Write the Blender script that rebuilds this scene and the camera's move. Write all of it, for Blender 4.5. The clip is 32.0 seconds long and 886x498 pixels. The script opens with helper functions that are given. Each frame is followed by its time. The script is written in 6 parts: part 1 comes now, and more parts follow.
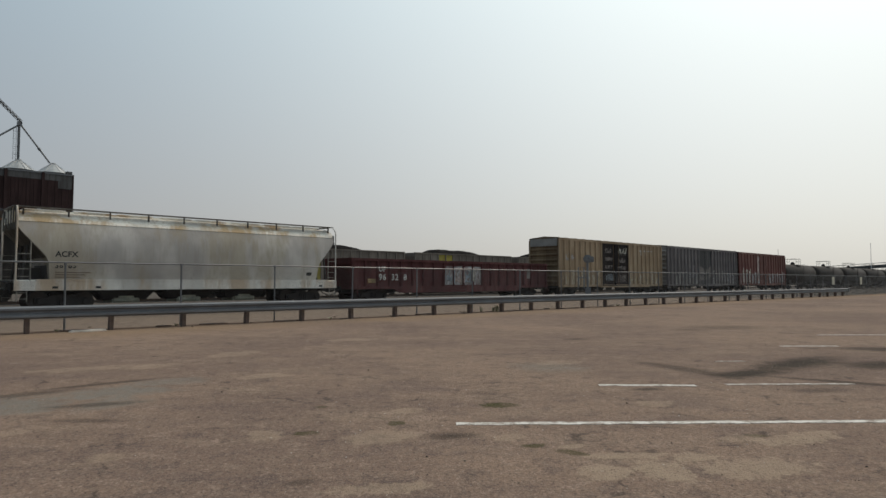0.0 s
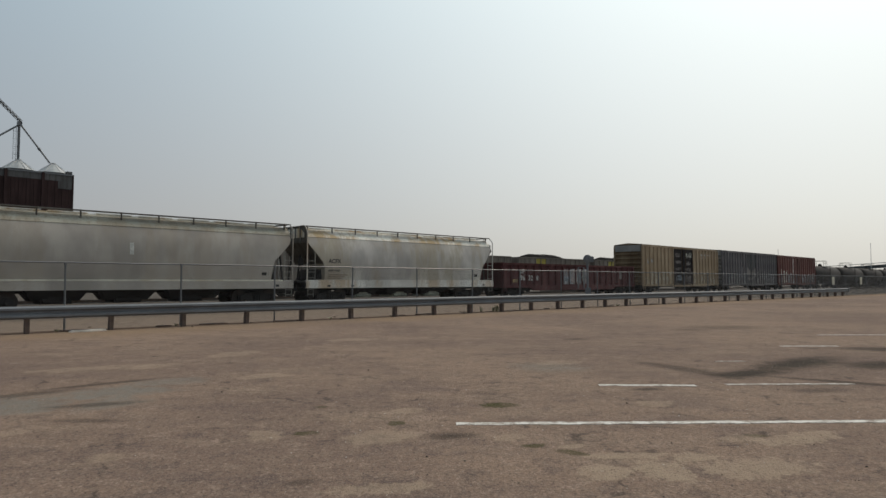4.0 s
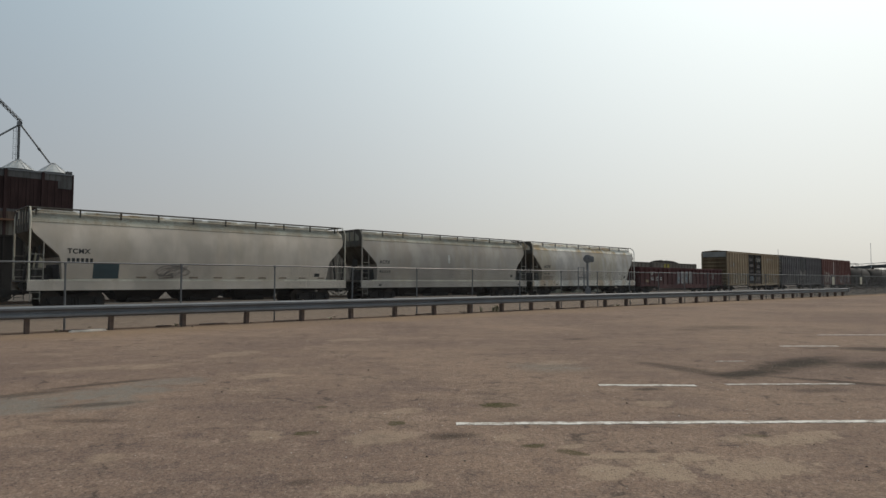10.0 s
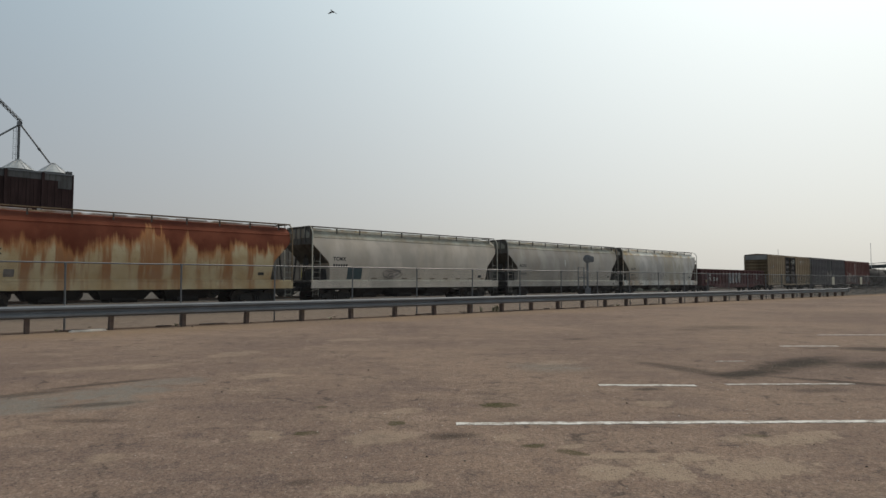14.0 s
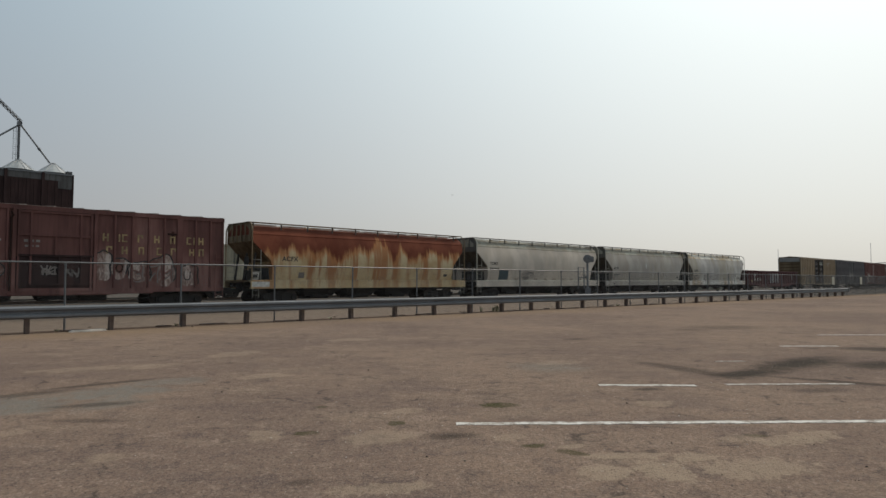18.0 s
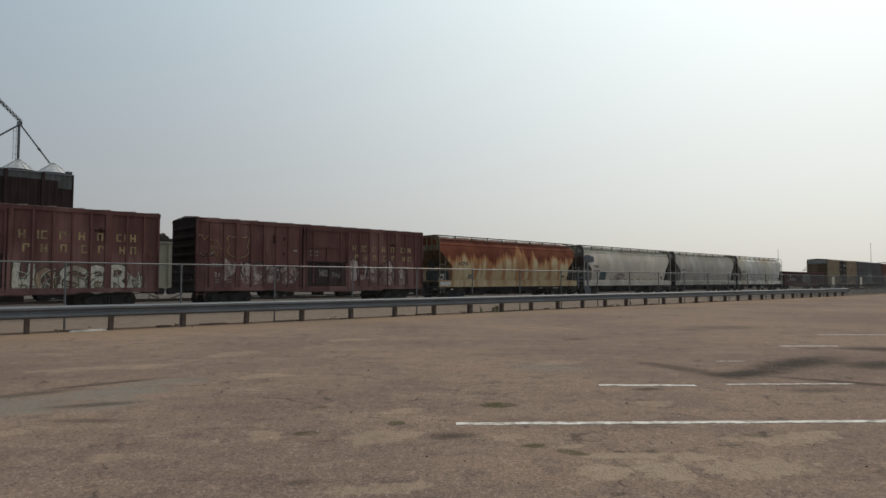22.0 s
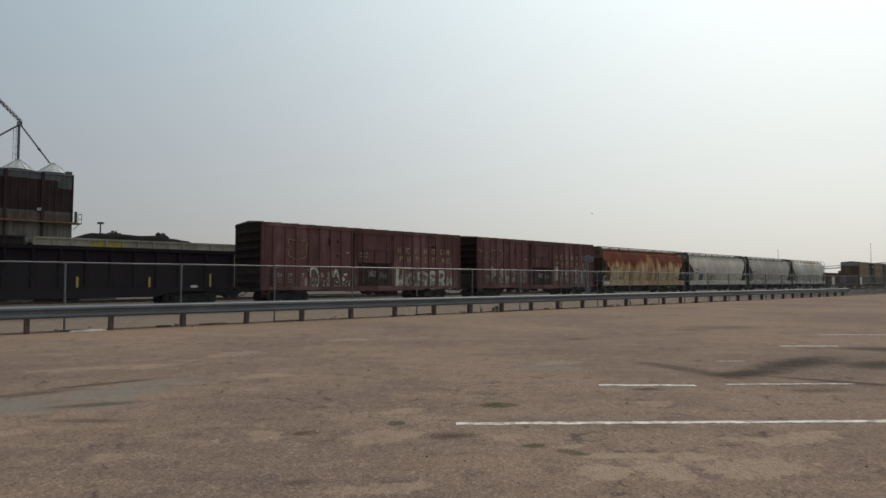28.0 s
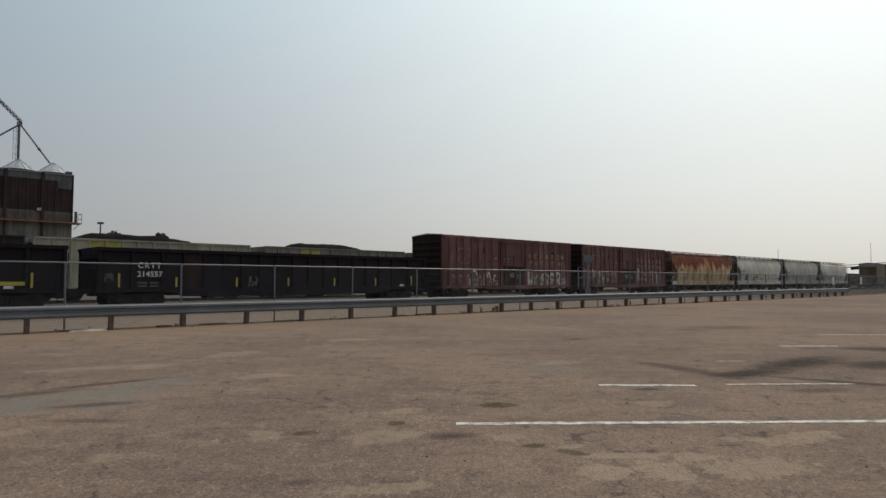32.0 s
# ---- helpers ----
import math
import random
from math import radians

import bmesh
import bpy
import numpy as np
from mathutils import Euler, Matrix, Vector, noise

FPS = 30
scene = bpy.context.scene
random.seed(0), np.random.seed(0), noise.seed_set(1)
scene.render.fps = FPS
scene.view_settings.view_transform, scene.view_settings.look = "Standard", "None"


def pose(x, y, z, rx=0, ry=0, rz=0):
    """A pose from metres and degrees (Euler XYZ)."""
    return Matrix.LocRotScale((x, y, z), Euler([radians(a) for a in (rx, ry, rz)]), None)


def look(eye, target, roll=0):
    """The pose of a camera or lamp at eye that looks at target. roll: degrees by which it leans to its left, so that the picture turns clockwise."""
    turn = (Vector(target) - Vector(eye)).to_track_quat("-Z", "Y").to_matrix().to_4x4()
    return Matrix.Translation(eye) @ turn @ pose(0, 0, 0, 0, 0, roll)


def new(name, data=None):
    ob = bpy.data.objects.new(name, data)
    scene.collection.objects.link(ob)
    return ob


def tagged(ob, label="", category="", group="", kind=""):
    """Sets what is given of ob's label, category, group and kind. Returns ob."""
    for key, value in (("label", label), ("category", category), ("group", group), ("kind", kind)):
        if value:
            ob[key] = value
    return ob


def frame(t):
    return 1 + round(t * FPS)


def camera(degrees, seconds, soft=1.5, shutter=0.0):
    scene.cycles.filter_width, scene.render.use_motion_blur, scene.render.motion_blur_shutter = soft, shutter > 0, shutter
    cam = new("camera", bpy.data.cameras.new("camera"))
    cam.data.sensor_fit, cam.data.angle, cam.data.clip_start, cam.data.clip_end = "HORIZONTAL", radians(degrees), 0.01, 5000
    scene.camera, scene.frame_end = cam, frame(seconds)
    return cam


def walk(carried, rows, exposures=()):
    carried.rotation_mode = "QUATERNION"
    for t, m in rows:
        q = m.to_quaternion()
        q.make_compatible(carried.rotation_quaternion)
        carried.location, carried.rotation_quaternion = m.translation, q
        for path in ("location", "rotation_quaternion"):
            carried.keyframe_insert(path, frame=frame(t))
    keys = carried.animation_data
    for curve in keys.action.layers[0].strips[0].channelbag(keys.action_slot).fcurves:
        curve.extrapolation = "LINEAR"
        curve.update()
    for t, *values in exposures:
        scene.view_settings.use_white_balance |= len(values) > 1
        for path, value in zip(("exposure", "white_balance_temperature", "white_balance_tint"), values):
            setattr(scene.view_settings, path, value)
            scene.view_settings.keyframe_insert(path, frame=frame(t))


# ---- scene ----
cam = camera(69.98, 32.0, soft=1.5)
EYE = (0.0, 0.0, 1.3)
VIEW = look(EYE, (0.0, 11.20, 1.3 + 0.57))
walk(cam, [(0, VIEW), (32, VIEW)])
scene.view_settings.exposure = 0.0

# ---- light: hazy daylight, sun to the right beyond the train ----
SUN_AZ, SUN_EL = 41.0, 50.0
sun_way = Vector((math.sin(radians(SUN_AZ)) * math.cos(radians(SUN_EL)), math.cos(radians(SUN_AZ)) * math.cos(radians(SUN_EL)), math.sin(radians(SUN_EL))))
world = bpy.data.worlds.new("world")
scene.world = world
world.use_nodes = True
wn, wl = world.node_tree.nodes, world.node_tree.links
sky = wn.new("ShaderNodeTexSky")
sky.sky_type = "NISHITA"
sky.sun_disc = False
sky.sun_elevation = radians(SUN_EL)
sky.sun_rotation = radians(SUN_AZ)
sky.air_density, sky.dust_density, sky.ozone_density = 0.8, 4.2, 0.6
wn["Background"].inputs["Strength"].default_value = 0.071
tint = wn.new("ShaderNodeMix")
tint.data_type, tint.blend_type = "RGBA", "MULTIPLY"
tint.inputs[0].default_value = 1.0
tint.inputs[7].default_value = (0.20, 0.204, 0.206, 1)
wl.new(sky.outputs[0], tint.inputs[6])
wl.new(tint.outputs[2], wn["Background"].inputs["Color"])
# haze over the whole sky, brighter towards the sun
way = wn.new("ShaderNodeTexCoord")
toward = wn.new("ShaderNodeVectorMath")
toward.operation = "DOT_PRODUCT"
toward.inputs[1].default_value = sun_way
wl.new(way.outputs["Generated"], toward.inputs[0])
half_way = wn.new("ShaderNodeMath")
half_way.operation = "MULTIPLY_ADD"
half_way.inputs[1].default_value, half_way.inputs[2].default_value = 0.5, 0.5
wl.new(toward.outputs["Value"], half_way.inputs[0])
glow = wn.new("ShaderNodeMath")
glow.operation = "POWER"
glow.inputs[1].default_value = 5.0
wl.new(half_way.outputs[0], glow.inputs[0])
veil = wn.new("ShaderNodeMix")
veil.data_type, veil.blend_type = "RGBA", "ADD"
height = wn.new("ShaderNodeSeparateXYZ")
wl.new(way.outputs["Generated"], height.inputs[0])
dome = wn.new("ShaderNodeMix")
dome.data_type = "RGBA"
dome.inputs[6].default_value = (0.281, 0.269, 0.267, 1)
dome.inputs[7].default_value = (0.040, 0.269, 0.453, 1)
level = wn.new("ShaderNodeMath")
level.operation = "MINIMUM"
level.inputs[1].default_value = 0.40
wl.new(height.outputs["Z"], level.inputs[0])
wl.new(level.outputs[0], dome.inputs[0])
wl.new(dome.outputs[2], veil.inputs[6])
veil.inputs[7].default_value = (0.912, 0.907, 0.786, 1)
wl.new(glow.outputs[0], veil.inputs[0])
haze = wn.new("ShaderNodeBackground")
wl.new(veil.outputs[2], haze.inputs["Color"])
haze.inputs["Strength"].default_value = 1.0
both = wn.new("ShaderNodeAddShader")
wl.new(wn["Background"].outputs[0], both.inputs[0])
wl.new(haze.outputs[0], both.inputs[1])
wl.new(both.outputs[0], wn["World Output"].inputs["Surface"])

sun_data = bpy.data.lights.new("sun", "SUN")
sun_data.energy, sun_data.angle, sun_data.color = 1.25, radians(9), (1.0, 0.83, 0.68)
sun = new("sun", sun_data)
sun.matrix_world = look(sun_way * 100, (0, 0, 0))

# ---- the plan: directions of the railway and of the guardrail ----
TD, TN = Vector((0.71775, 0.69630, 0)), Vector((-0.69630, 0.71775, 0))
GD, GN = Vector((0.74984, 0.66161, 0)), Vector((-0.66161, 0.74984, 0))
TRACK_TURN, GUARD_TURN = 44.131, 41.423
NEAR_FACE = 31.36          # from the camera to the near side of the train
HALF = 1.6                 # half the width of a car
BACK_FACE = 46.6           # near side of the coal cars on the far track
RAIL_Z = 0.0


def on_track(s, off=NEAR_FACE + HALF):
    p = TD * s + TN * off
    return pose(p.x, p.y, RAIL_Z, 0, 0, TRACK_TURN)


def along_guard(s, n, z=0.0):
    p = GD * s + GN * n
    return Vector((p.x, p.y, z))


# ---- materials ----
def nodes_of(name):
    m = bpy.data.materials.new(name)
    m.use_nodes = True
    n, l = m.node_tree.nodes, m.node_tree.links
    return m, n, l, n["Principled BSDF"]


def coords(n, l, scale=(1, 1, 1), source="Object"):
    tc = n.new("ShaderNodeTexCoord")
    mp = n.new("ShaderNodeMapping")
    mp.inputs["Scale"].default_value = scale
    l.new(tc.outputs[source], mp.inputs["Vector"])
    return mp.outputs["Vector"]


def noise_of(n, l, vec, scale, detail=4.0, rough=0.55):
    t = n.new("ShaderNodeTexNoise")
    t.inputs["Scale"].default_value, t.inputs["Detail"].default_value, t.inputs["Roughness"].default_value = scale, detail, rough
    l.new(vec, t.inputs["Vector"])
    return t.outputs["Fac"]


def ramp(n, l, fac, a, b, c0=0.0, c1=1.0):
    r = n.new("ShaderNodeMapRange")
    r.interpolation_type = "SMOOTHSTEP"
    for k, v in zip((1, 2, 3, 4), (a, b, c0, c1)):
        r.inputs[k].default_value = v
    l.new(fac, r.inputs[0])
    return r.outputs[0]


def blend(n, l, fac, a, b):
    mx = n.new("ShaderNodeMix")
    mx.data_type = "RGBA"
    for sock, v in ((mx.inputs[0], fac), (mx.inputs[6], a), (mx.inputs[7], b)):
        if isinstance(v, bpy.types.NodeSocket):
            l.new(v, sock)
        elif isinstance(v, (int, float)):
            sock.default_value = v
        else:
            sock.default_value = (*v, 1)
    return mx.outputs[2]


def calc(n, l, op, a, b=0.0):
    m = n.new("ShaderNodeMath")
    m.operation = op
    for sock, v in ((m.inputs[0], a), (m.inputs[1], b)):
        if isinstance(v, bpy.types.NodeSocket):
            l.new(v, sock)
        else:
            sock.default_value = v
    return m.outputs[0]


def bump(n, l, bsdf, height, strength, distance):
    b = n.new("ShaderNodeBump")
    b.inputs["Strength"].default_value, b.inputs["Distance"].default_value = strength, distance
    l.new(height, b.inputs["Height"])
    l.new(b.outputs["Normal"], bsdf.inputs["Normal"])


def plain(name, col, rough=0.6, metal=0.0, vary=0.25, scale=4.0, bumpy=0.15):
    """A coloured surface with blotches and fine grain."""
    m, n, l, b = nodes_of(name)
    v = coords(n, l)
    big = noise_of(n, l, v, scale, 3)
    fine = noise_of(n, l, v, scale * 14, 3)
    dark = tuple(c * (1 - vary) for c in col)
    light = tuple(min(1, c * (1 + vary * 0.6)) for c in col)
    c = blend(n, l, ramp(n, l, big, 0.3, 0.7), dark, light)
    c = blend(n, l, ramp(n, l, fine, 0.45, 0.8, 0, 0.35), c, tuple(k * 0.6 for k in col))
    l.new(c, b.inputs["Base Color"])
    l.new(ramp(n, l, big, 0.2, 0.8, max(0.05, rough - 0.12), min(1, rough + 0.12)), b.inputs["Roughness"])
    b.inputs["Metallic"].default_value = metal
    bump(n, l, b, fine, bumpy, 0.01)
    return m


def car_paint(name, col, streak, amount=0.5, rough=0.55, second=None, run=2.6, hair=0.7):
    """Weathered car paint: runs of dirt down the sides, blotches, grain."""
    m, n, l, b = nodes_of(name)
    runs = noise_of(n, l, coords(n, l, (run, run, 0.16)), 1.0, 5, 0.62)
    wide = noise_of(n, l, coords(n, l, (0.45, 0.45, 0.30)), 1.0, 3)
    fine = noise_of(n, l, coords(n, l), 22.0, 4)
    thin = noise_of(n, l, coords(n, l, (9, 9, 0.5)), 1.0, 3)
    c = blend(n, l, ramp(n, l, wide, 0.38, 0.62), tuple(k * 0.80 for k in col), tuple(min(1, k * 1.1) for k in col))
    if second:
        c = blend(n, l, ramp(n, l, wide, 0.48, 0.66, 0, 0.6), c, second)
    c = blend(n, l, ramp(n, l, runs, 0.47, 0.62, 0, amount), c, streak)
    c = blend(n, l, ramp(n, l, thin, 0.50, 0.66, 0, amount * hair), c, tuple(k * 0.7 for k in streak))
    c = blend(n, l, ramp(n, l, fine, 0.5, 0.85, 0, 0.25), c, tuple(k * 0.55 for k in col))
    l.new(c, b.inputs["Base Color"])
    l.new(ramp(n, l, runs, 0.3, 0.7, rough, min(1.0, rough + 0.25)), b.inputs["Roughness"])
    b.inputs["Specular IOR Level"].default_value = 0.14
    bump(n, l, b, wide, 0.12, 0.05)
    return m


def rusty_paint(name):
    """Cream paint that rust has eaten from the roof down, with runs of rust below."""
    m, n, l, b = nodes_of(name)
    tc = n.new("ShaderNodeTexCoord")
    sep = n.new("ShaderNodeSeparateXYZ")
    l.new(tc.outputs["Object"], sep.inputs[0])
    tooth = noise_of(n, l, coords(n, l, (0.95, 0.2, 0.12)), 1.0, 5, 0.62)
    runs = noise_of(n, l, coords(n, l, (1.5, 0.5, 0.12)), 1.0, 5, 0.62)
    blot = noise_of(n, l, coords(n, l, (0.9, 0.9, 0.9)), 1.0, 5)
    fine = noise_of(n, l, coords(n, l), 18.0, 4)
    edge = calc(n, l, "ADD", sep.outputs["Z"], calc(n, l, "MULTIPLY", calc(n, l, "SUBTRACT", tooth, 0.5), 2.9))
    edge = calc(n, l, "ADD", edge, calc(n, l, "MULTIPLY", calc(n, l, "SUBTRACT", blot, 0.5), 0.7))
    comb = noise_of(n, l, coords(n, l, (4.2, 0.6, 0.30)), 1.0, 4, 0.6)
    edge = calc(n, l, "ADD", edge, calc(n, l, "MULTIPLY", calc(n, l, "SUBTRACT", comb, 0.5), 1.1))
    # places where the cream paint lasts almost up to the roof
    for x0, wide, rise in ((0.75, 1.15, 1.55), (2.35, 0.55, 0.85), (3.6, 0.7, 0.30), (-3.6, 0.6, 0.25), (-5.6, 0.5, 0.25)):
        near = calc(n, l, "ABSOLUTE", calc(n, l, "SUBTRACT", sep.outputs["X"], x0))
        lobe = calc(n, l, "MULTIPLY", ramp(n, l, near, 0.0, wide, rise, 0.0), ramp(n, l, comb, 0.36, 0.62, 0.45, 1.2))
        edge = calc(n, l, "SUBTRACT", edge, lobe)
    top = ramp(n, l, edge, 2.70, 3.15)
    low = calc(n, l, "MULTIPLY", ramp(n, l, runs, 0.48, 0.60), ramp(n, l, sep.outputs["Z"], 1.2, 2.0, 0.6, 0.9))
    cream = blend(n, l, ramp(n, l, blot, 0.35, 0.7), (0.52, 0.42, 0.265), (0.44, 0.315, 0.17))
    rust = blend(n, l, ramp(n, l, blot, 0.35, 0.65), (0.106, 0.026, 0.016), (0.170, 0.049, 0.029))
    orange = blend(n, l, fine, (0.25, 0.084, 0.034), (0.36, 0.155, 0.062))
    c = blend(n, l, calc(n, l, "MULTIPLY", low, 0.92), cream, orange)
    rim = calc(n, l, "MULTIPLY", ramp(n, l, edge, 2.45, 2.85), 0.85)
    c = blend(n, l, rim, c, (0.40, 0.180, 0.074))
    c = blend(n, l, calc(n, l, "MULTIPLY", top, 0.95), c, rust)
    c = blend(n, l, ramp(n, l, fine, 0.5, 0.8, 0, 0.3), c, (0.09, 0.05, 0.03))
    l.new(c, b.inputs["Base Color"])
    b.inputs["Roughness"].default_value = 0.82
    b.inputs["Specular IOR Level"].default_value = 0.12
    bump(n, l, b, fine, 0.2, 0.01)
    return m


def lot_ground():
    """Worn, dusty asphalt of the lot; pale dirt and gravel from the guardrail on."""
    m, n, l, b = nodes_of("lot_asphalt")
    geo = n.new("ShaderNodeNewGeometry")
    pos = geo.outputs["Position"]

    def at(scale):
        mp = n.new("ShaderNodeMapping")
        mp.inputs["Scale"].default_value = scale
        l.new(pos, mp.inputs["Vector"])
        return mp.outputs["Vector"]

    one = at((1, 1, 1))
    broad = noise_of(n, l, one, 0.16, 4, 0.6)
    patch = noise_of(n, l, at((0.7, 1.2, 1)), 0.9, 6, 0.65)
    mid = noise_of(n, l, one, 3.2, 5, 0.65)
    grit = noise_of(n, l, at((1, 0.75, 1)), 58.0, 3, 0.7)
    peb = noise_of(n, l, one, 95.0, 2, 0.6)
    speck = noise_of(n, l, at((1, 0.6, 1)), 17.0, 4, 0.7)
    c = blend(n, l, ramp(n, l, broad, 0.38, 0.62), (0.208, 0.144, 0.114), (0.298, 0.208, 0.153))
    c = blend(n, l, ramp(n, l, patch, 0.53, 0.68, 0, 0.65), c, (0.329, 0.239, 0.180))
    c = blend(n, l, ramp(n, l, patch, 0.48, 0.36, 0, 0.42), c, (0.150, 0.108, 0.096))
    c = blend(n, l, ramp(n, l, mid, 0.54, 0.63, 0, 0.50), c, (0.133, 0.098, 0.086))
    c = blend(n, l, ramp(n, l, mid, 0.43, 0.36, 0, 0.50), c, (0.357, 0.262, 0.204))
    c = blend(n, l, ramp(n, l, speck, 0.56, 0.68, 0, 0.55), c, (0.115, 0.089, 0.079))
    c = blend(n, l, ramp(n, l, speck, 0.43, 0.35, 0, 0.60), c, (0.392, 0.293, 0.231))
    # long pale and dark bands that run with the lot's edge
    streak_map = n.new("ShaderNodeMapping")
    streak_map.inputs["Rotation"].default_value = (0, 0, -radians(GUARD_TURN - 6))
    streak_map.inputs["Scale"].default_value = (0.42, 1.9, 1)
    l.new(pos, streak_map.inputs["Vector"])
    streaks = noise_of(n, l, streak_map.outputs["Vector"], 1.0, 6, 0.66)
    c = blend(n, l, ramp(n, l, streaks, 0.54, 0.66, 0, 0.42), c, (0.330, 0.243, 0.178))
    c = blend(n, l, ramp(n, l, streaks, 0.47, 0.36, 0, 0.20), c, (0.150, 0.108, 0.087))
    # the stones that show through the worn binder
    agg = n.new("ShaderNodeTexVoronoi")
    agg.inputs["Scale"].default_value = 52.0
    l.new(at((1, 0.8, 1)), agg.inputs["Vector"])
    tone = n.new("ShaderNodeSeparateColor")
    l.new(agg.outputs["Color"], tone.inputs[0])
    c = blend(n, l, ramp(n, l, tone.outputs[0], 0.55, 1.0, 0, 0.42), c, (0.098, 0.076, 0.066))
    c = blend(n, l, ramp(n, l, tone.outputs[1], 0.70, 1.0, 0, 0.38), c, (0.33, 0.255, 0.20))
    c = blend(n, l, ramp(n, l, agg.outputs["Distance"], 0.40, 0.65, 0, 0.25), c, (0.075, 0.058, 0.049))
    # cracks in the old surface
    vor = n.new("ShaderNodeTexVoronoi")
    vor.feature = "DISTANCE_TO_EDGE"
    vor.inputs["Scale"].default_value = 0.42
    warp = n.new("ShaderNodeVectorMath")
    warp.operation = "MULTIPLY_ADD"
    nz = n.new("ShaderNodeTexNoise")
    nz.inputs["Scale"].default_value, nz.inputs["Detail"].default_value = 1.1, 5
    l.new(pos, nz.inputs["Vector"])
    l.new(nz.outputs["Color"], warp.inputs[0])
    warp.inputs[1].default_value = (1.6, 1.6, 0)
    l.new(pos, warp.inputs[2])
    l.new(warp.outputs[0], vor.inputs["Vector"])
    crack = calc(n, l, "MULTIPLY", ramp(n, l, vor.outputs["Distance"], 0.0, 0.012, 1, 0), ramp(n, l, mid, 0.45, 0.6))
    c = blend(n, l, calc(n, l, "MULTIPLY", crack, 0.75), c, (0.07, 0.055, 0.046))
    # finer crazing where the surface has broken up
    craze = n.new("ShaderNodeTexVoronoi")
    craze.feature = "DISTANCE_TO_EDGE"
    craze.inputs["Scale"].default_value = 2.6
    l.new(warp.outputs[0], craze.inputs["Vector"])
    thin = calc(n, l, "MULTIPLY", ramp(n, l, craze.outputs["Distance"], 0.0, 0.035, 1, 0), ramp(n, l, patch, 0.50, 0.62))
    c = blend(n, l, calc(n, l, "MULTIPLY", thin, 0.50), c, (0.075, 0.058, 0.048))

    # stains: (x, y, half-length, half-width, turn, strength)
    oil = [(3.62, 9.37, 1.15, 0.26, -63, 0.62), (4.31, 9.01, 0.80, 0.30, 31, 0.95), (5.65, 10.12, 1.45, 0.42, 38, 0.97), (5.30, 8.15, 1.25, 0.13, -35, 0.75), (6.93, 9.94, 0.95, 0.48, 18, 0.90),
           (8.42, 12.13, 0.80, 0.46, -8, 0.80), (2.48, 7.71, 0.20, 0.11, 17, 0.70), (4.49, 7.63, 0.42, 0.17, 6, 0.45), (7.98, 17.88, 1.21, 0.81, 22, 0.40), (3.00, 14.31, 0.34, 0.25, 15, 0.55), (6.60, 17.04, 0.55, 0.42, 27, 0.40),
           (-4.81, 7.34, 0.60, 0.17, 42, 0.60), (-4.30, 8.10, 0.80, 0.11, 43, 0.70), (-3.67, 6.74, 0.50, 0.13, 23, 0.60), (-3.31, 5.98, 0.40, 0.10, 0, 0.50), (0.07, 5.40, 0.22, 0.13, 9, 0.75), (-0.93, 4.17, 0.13, 0.07, 25, 0.50)]
    dust = [(1.11, 4.37, 0.22, 0.17, 22, 0.90), (1.53, 4.46, 0.22, 0.25, 9, 0.90), (1.86, 4.76, 0.20, 0.12, 19, 0.80), (2.15, 4.47, 0.48, 0.24, 15, 0.75), (1.39, 4.80, 0.33, 0.09, 6, 0.80), (3.03, 5.34, 0.46, 0.18, 27, 0.80), (2.44, 5.32, 0.25, 0.11, 21, 0.55),
            (2.26, 6.80, 0.22, 0.22, 32, 0.60), (-0.53, 5.37, 0.32, 0.24, 37, 0.60), (0.57, 5.36, 0.18, 0.10, 31, 0.60), (1.01, 5.07, 0.12, 0.07, 20, 0.8), (-0.36, 6.42, 0.24, 0.14, 34, 0.70), (-4.44, 9.77, 0.45, 0.24, 55, 0.50), (-3.72, 11.40, 0.60, 0.32, 65, 0.50),
            (-2.43, 8.76, 0.35, 0.26, 27, 0.55), (-2.02, 14.17, 0.60, 0.35, 25, 0.60), (-0.37, 4.06, 0.34, 0.12, 13, 0.70), (-2.48, 4.74, 0.14, 0.14, 40, 0.55), (-1.50, 5.44, 0.18, 0.19, 40, 0.60), (-3.71, 5.51, 0.14, 0.11, 63, 0.5), (1.82, 10.17, 0.45, 0.24, 27, 0.45), (-5.22, 9.54, 0.93, 0.26, 31, 0.50)]
    patchwork = [(-4.40, 6.60, 0.62, 0.50, 57, 0.80), (-3.88, 7.48, 0.75, 0.46, 30, 0.80), (-3.55, 6.81, 0.45, 0.36, 50, 0.60), (-3.55, 8.27, 0.55, 0.36, 23, 0.60), (1.59, 9.67, 0.65, 0.64, -12, 0.50), (-5.0, 6.9, 0.5, 0.3, 40, 0.7)]
    moss = [(0.57, 6.73, 0.22, 0.15, 10, 0.95), (-1.18, 5.49, 0.13, 0.10, 13, 0.90), (-0.43, 5.87, 0.11, 0.11, 25, 0.90), (0.72, 5.08, 0.12, 0.08, 11, 0.85), (0.97, 4.89, 0.14, 0.07, -30, 0.80), (2.63, 5.41, 0.12, 0.06, -13, 0.6), (-1.27, 6.61, 0.07, 0.07, 34, 0.7)]
    kinds = ((patchwork, (0.190, 0.180, 0.158)), (oil, (0.046, 0.037, 0.030)), (dust, (0.335, 0.255, 0.185)), (moss, (0.062, 0.058, 0.024)))
    wear = ramp(n, l, noise_of(n, l, at((1, 0.7, 1)), 6.5, 6, 0.72), 0.36, 0.58, 0.5, 1.0)
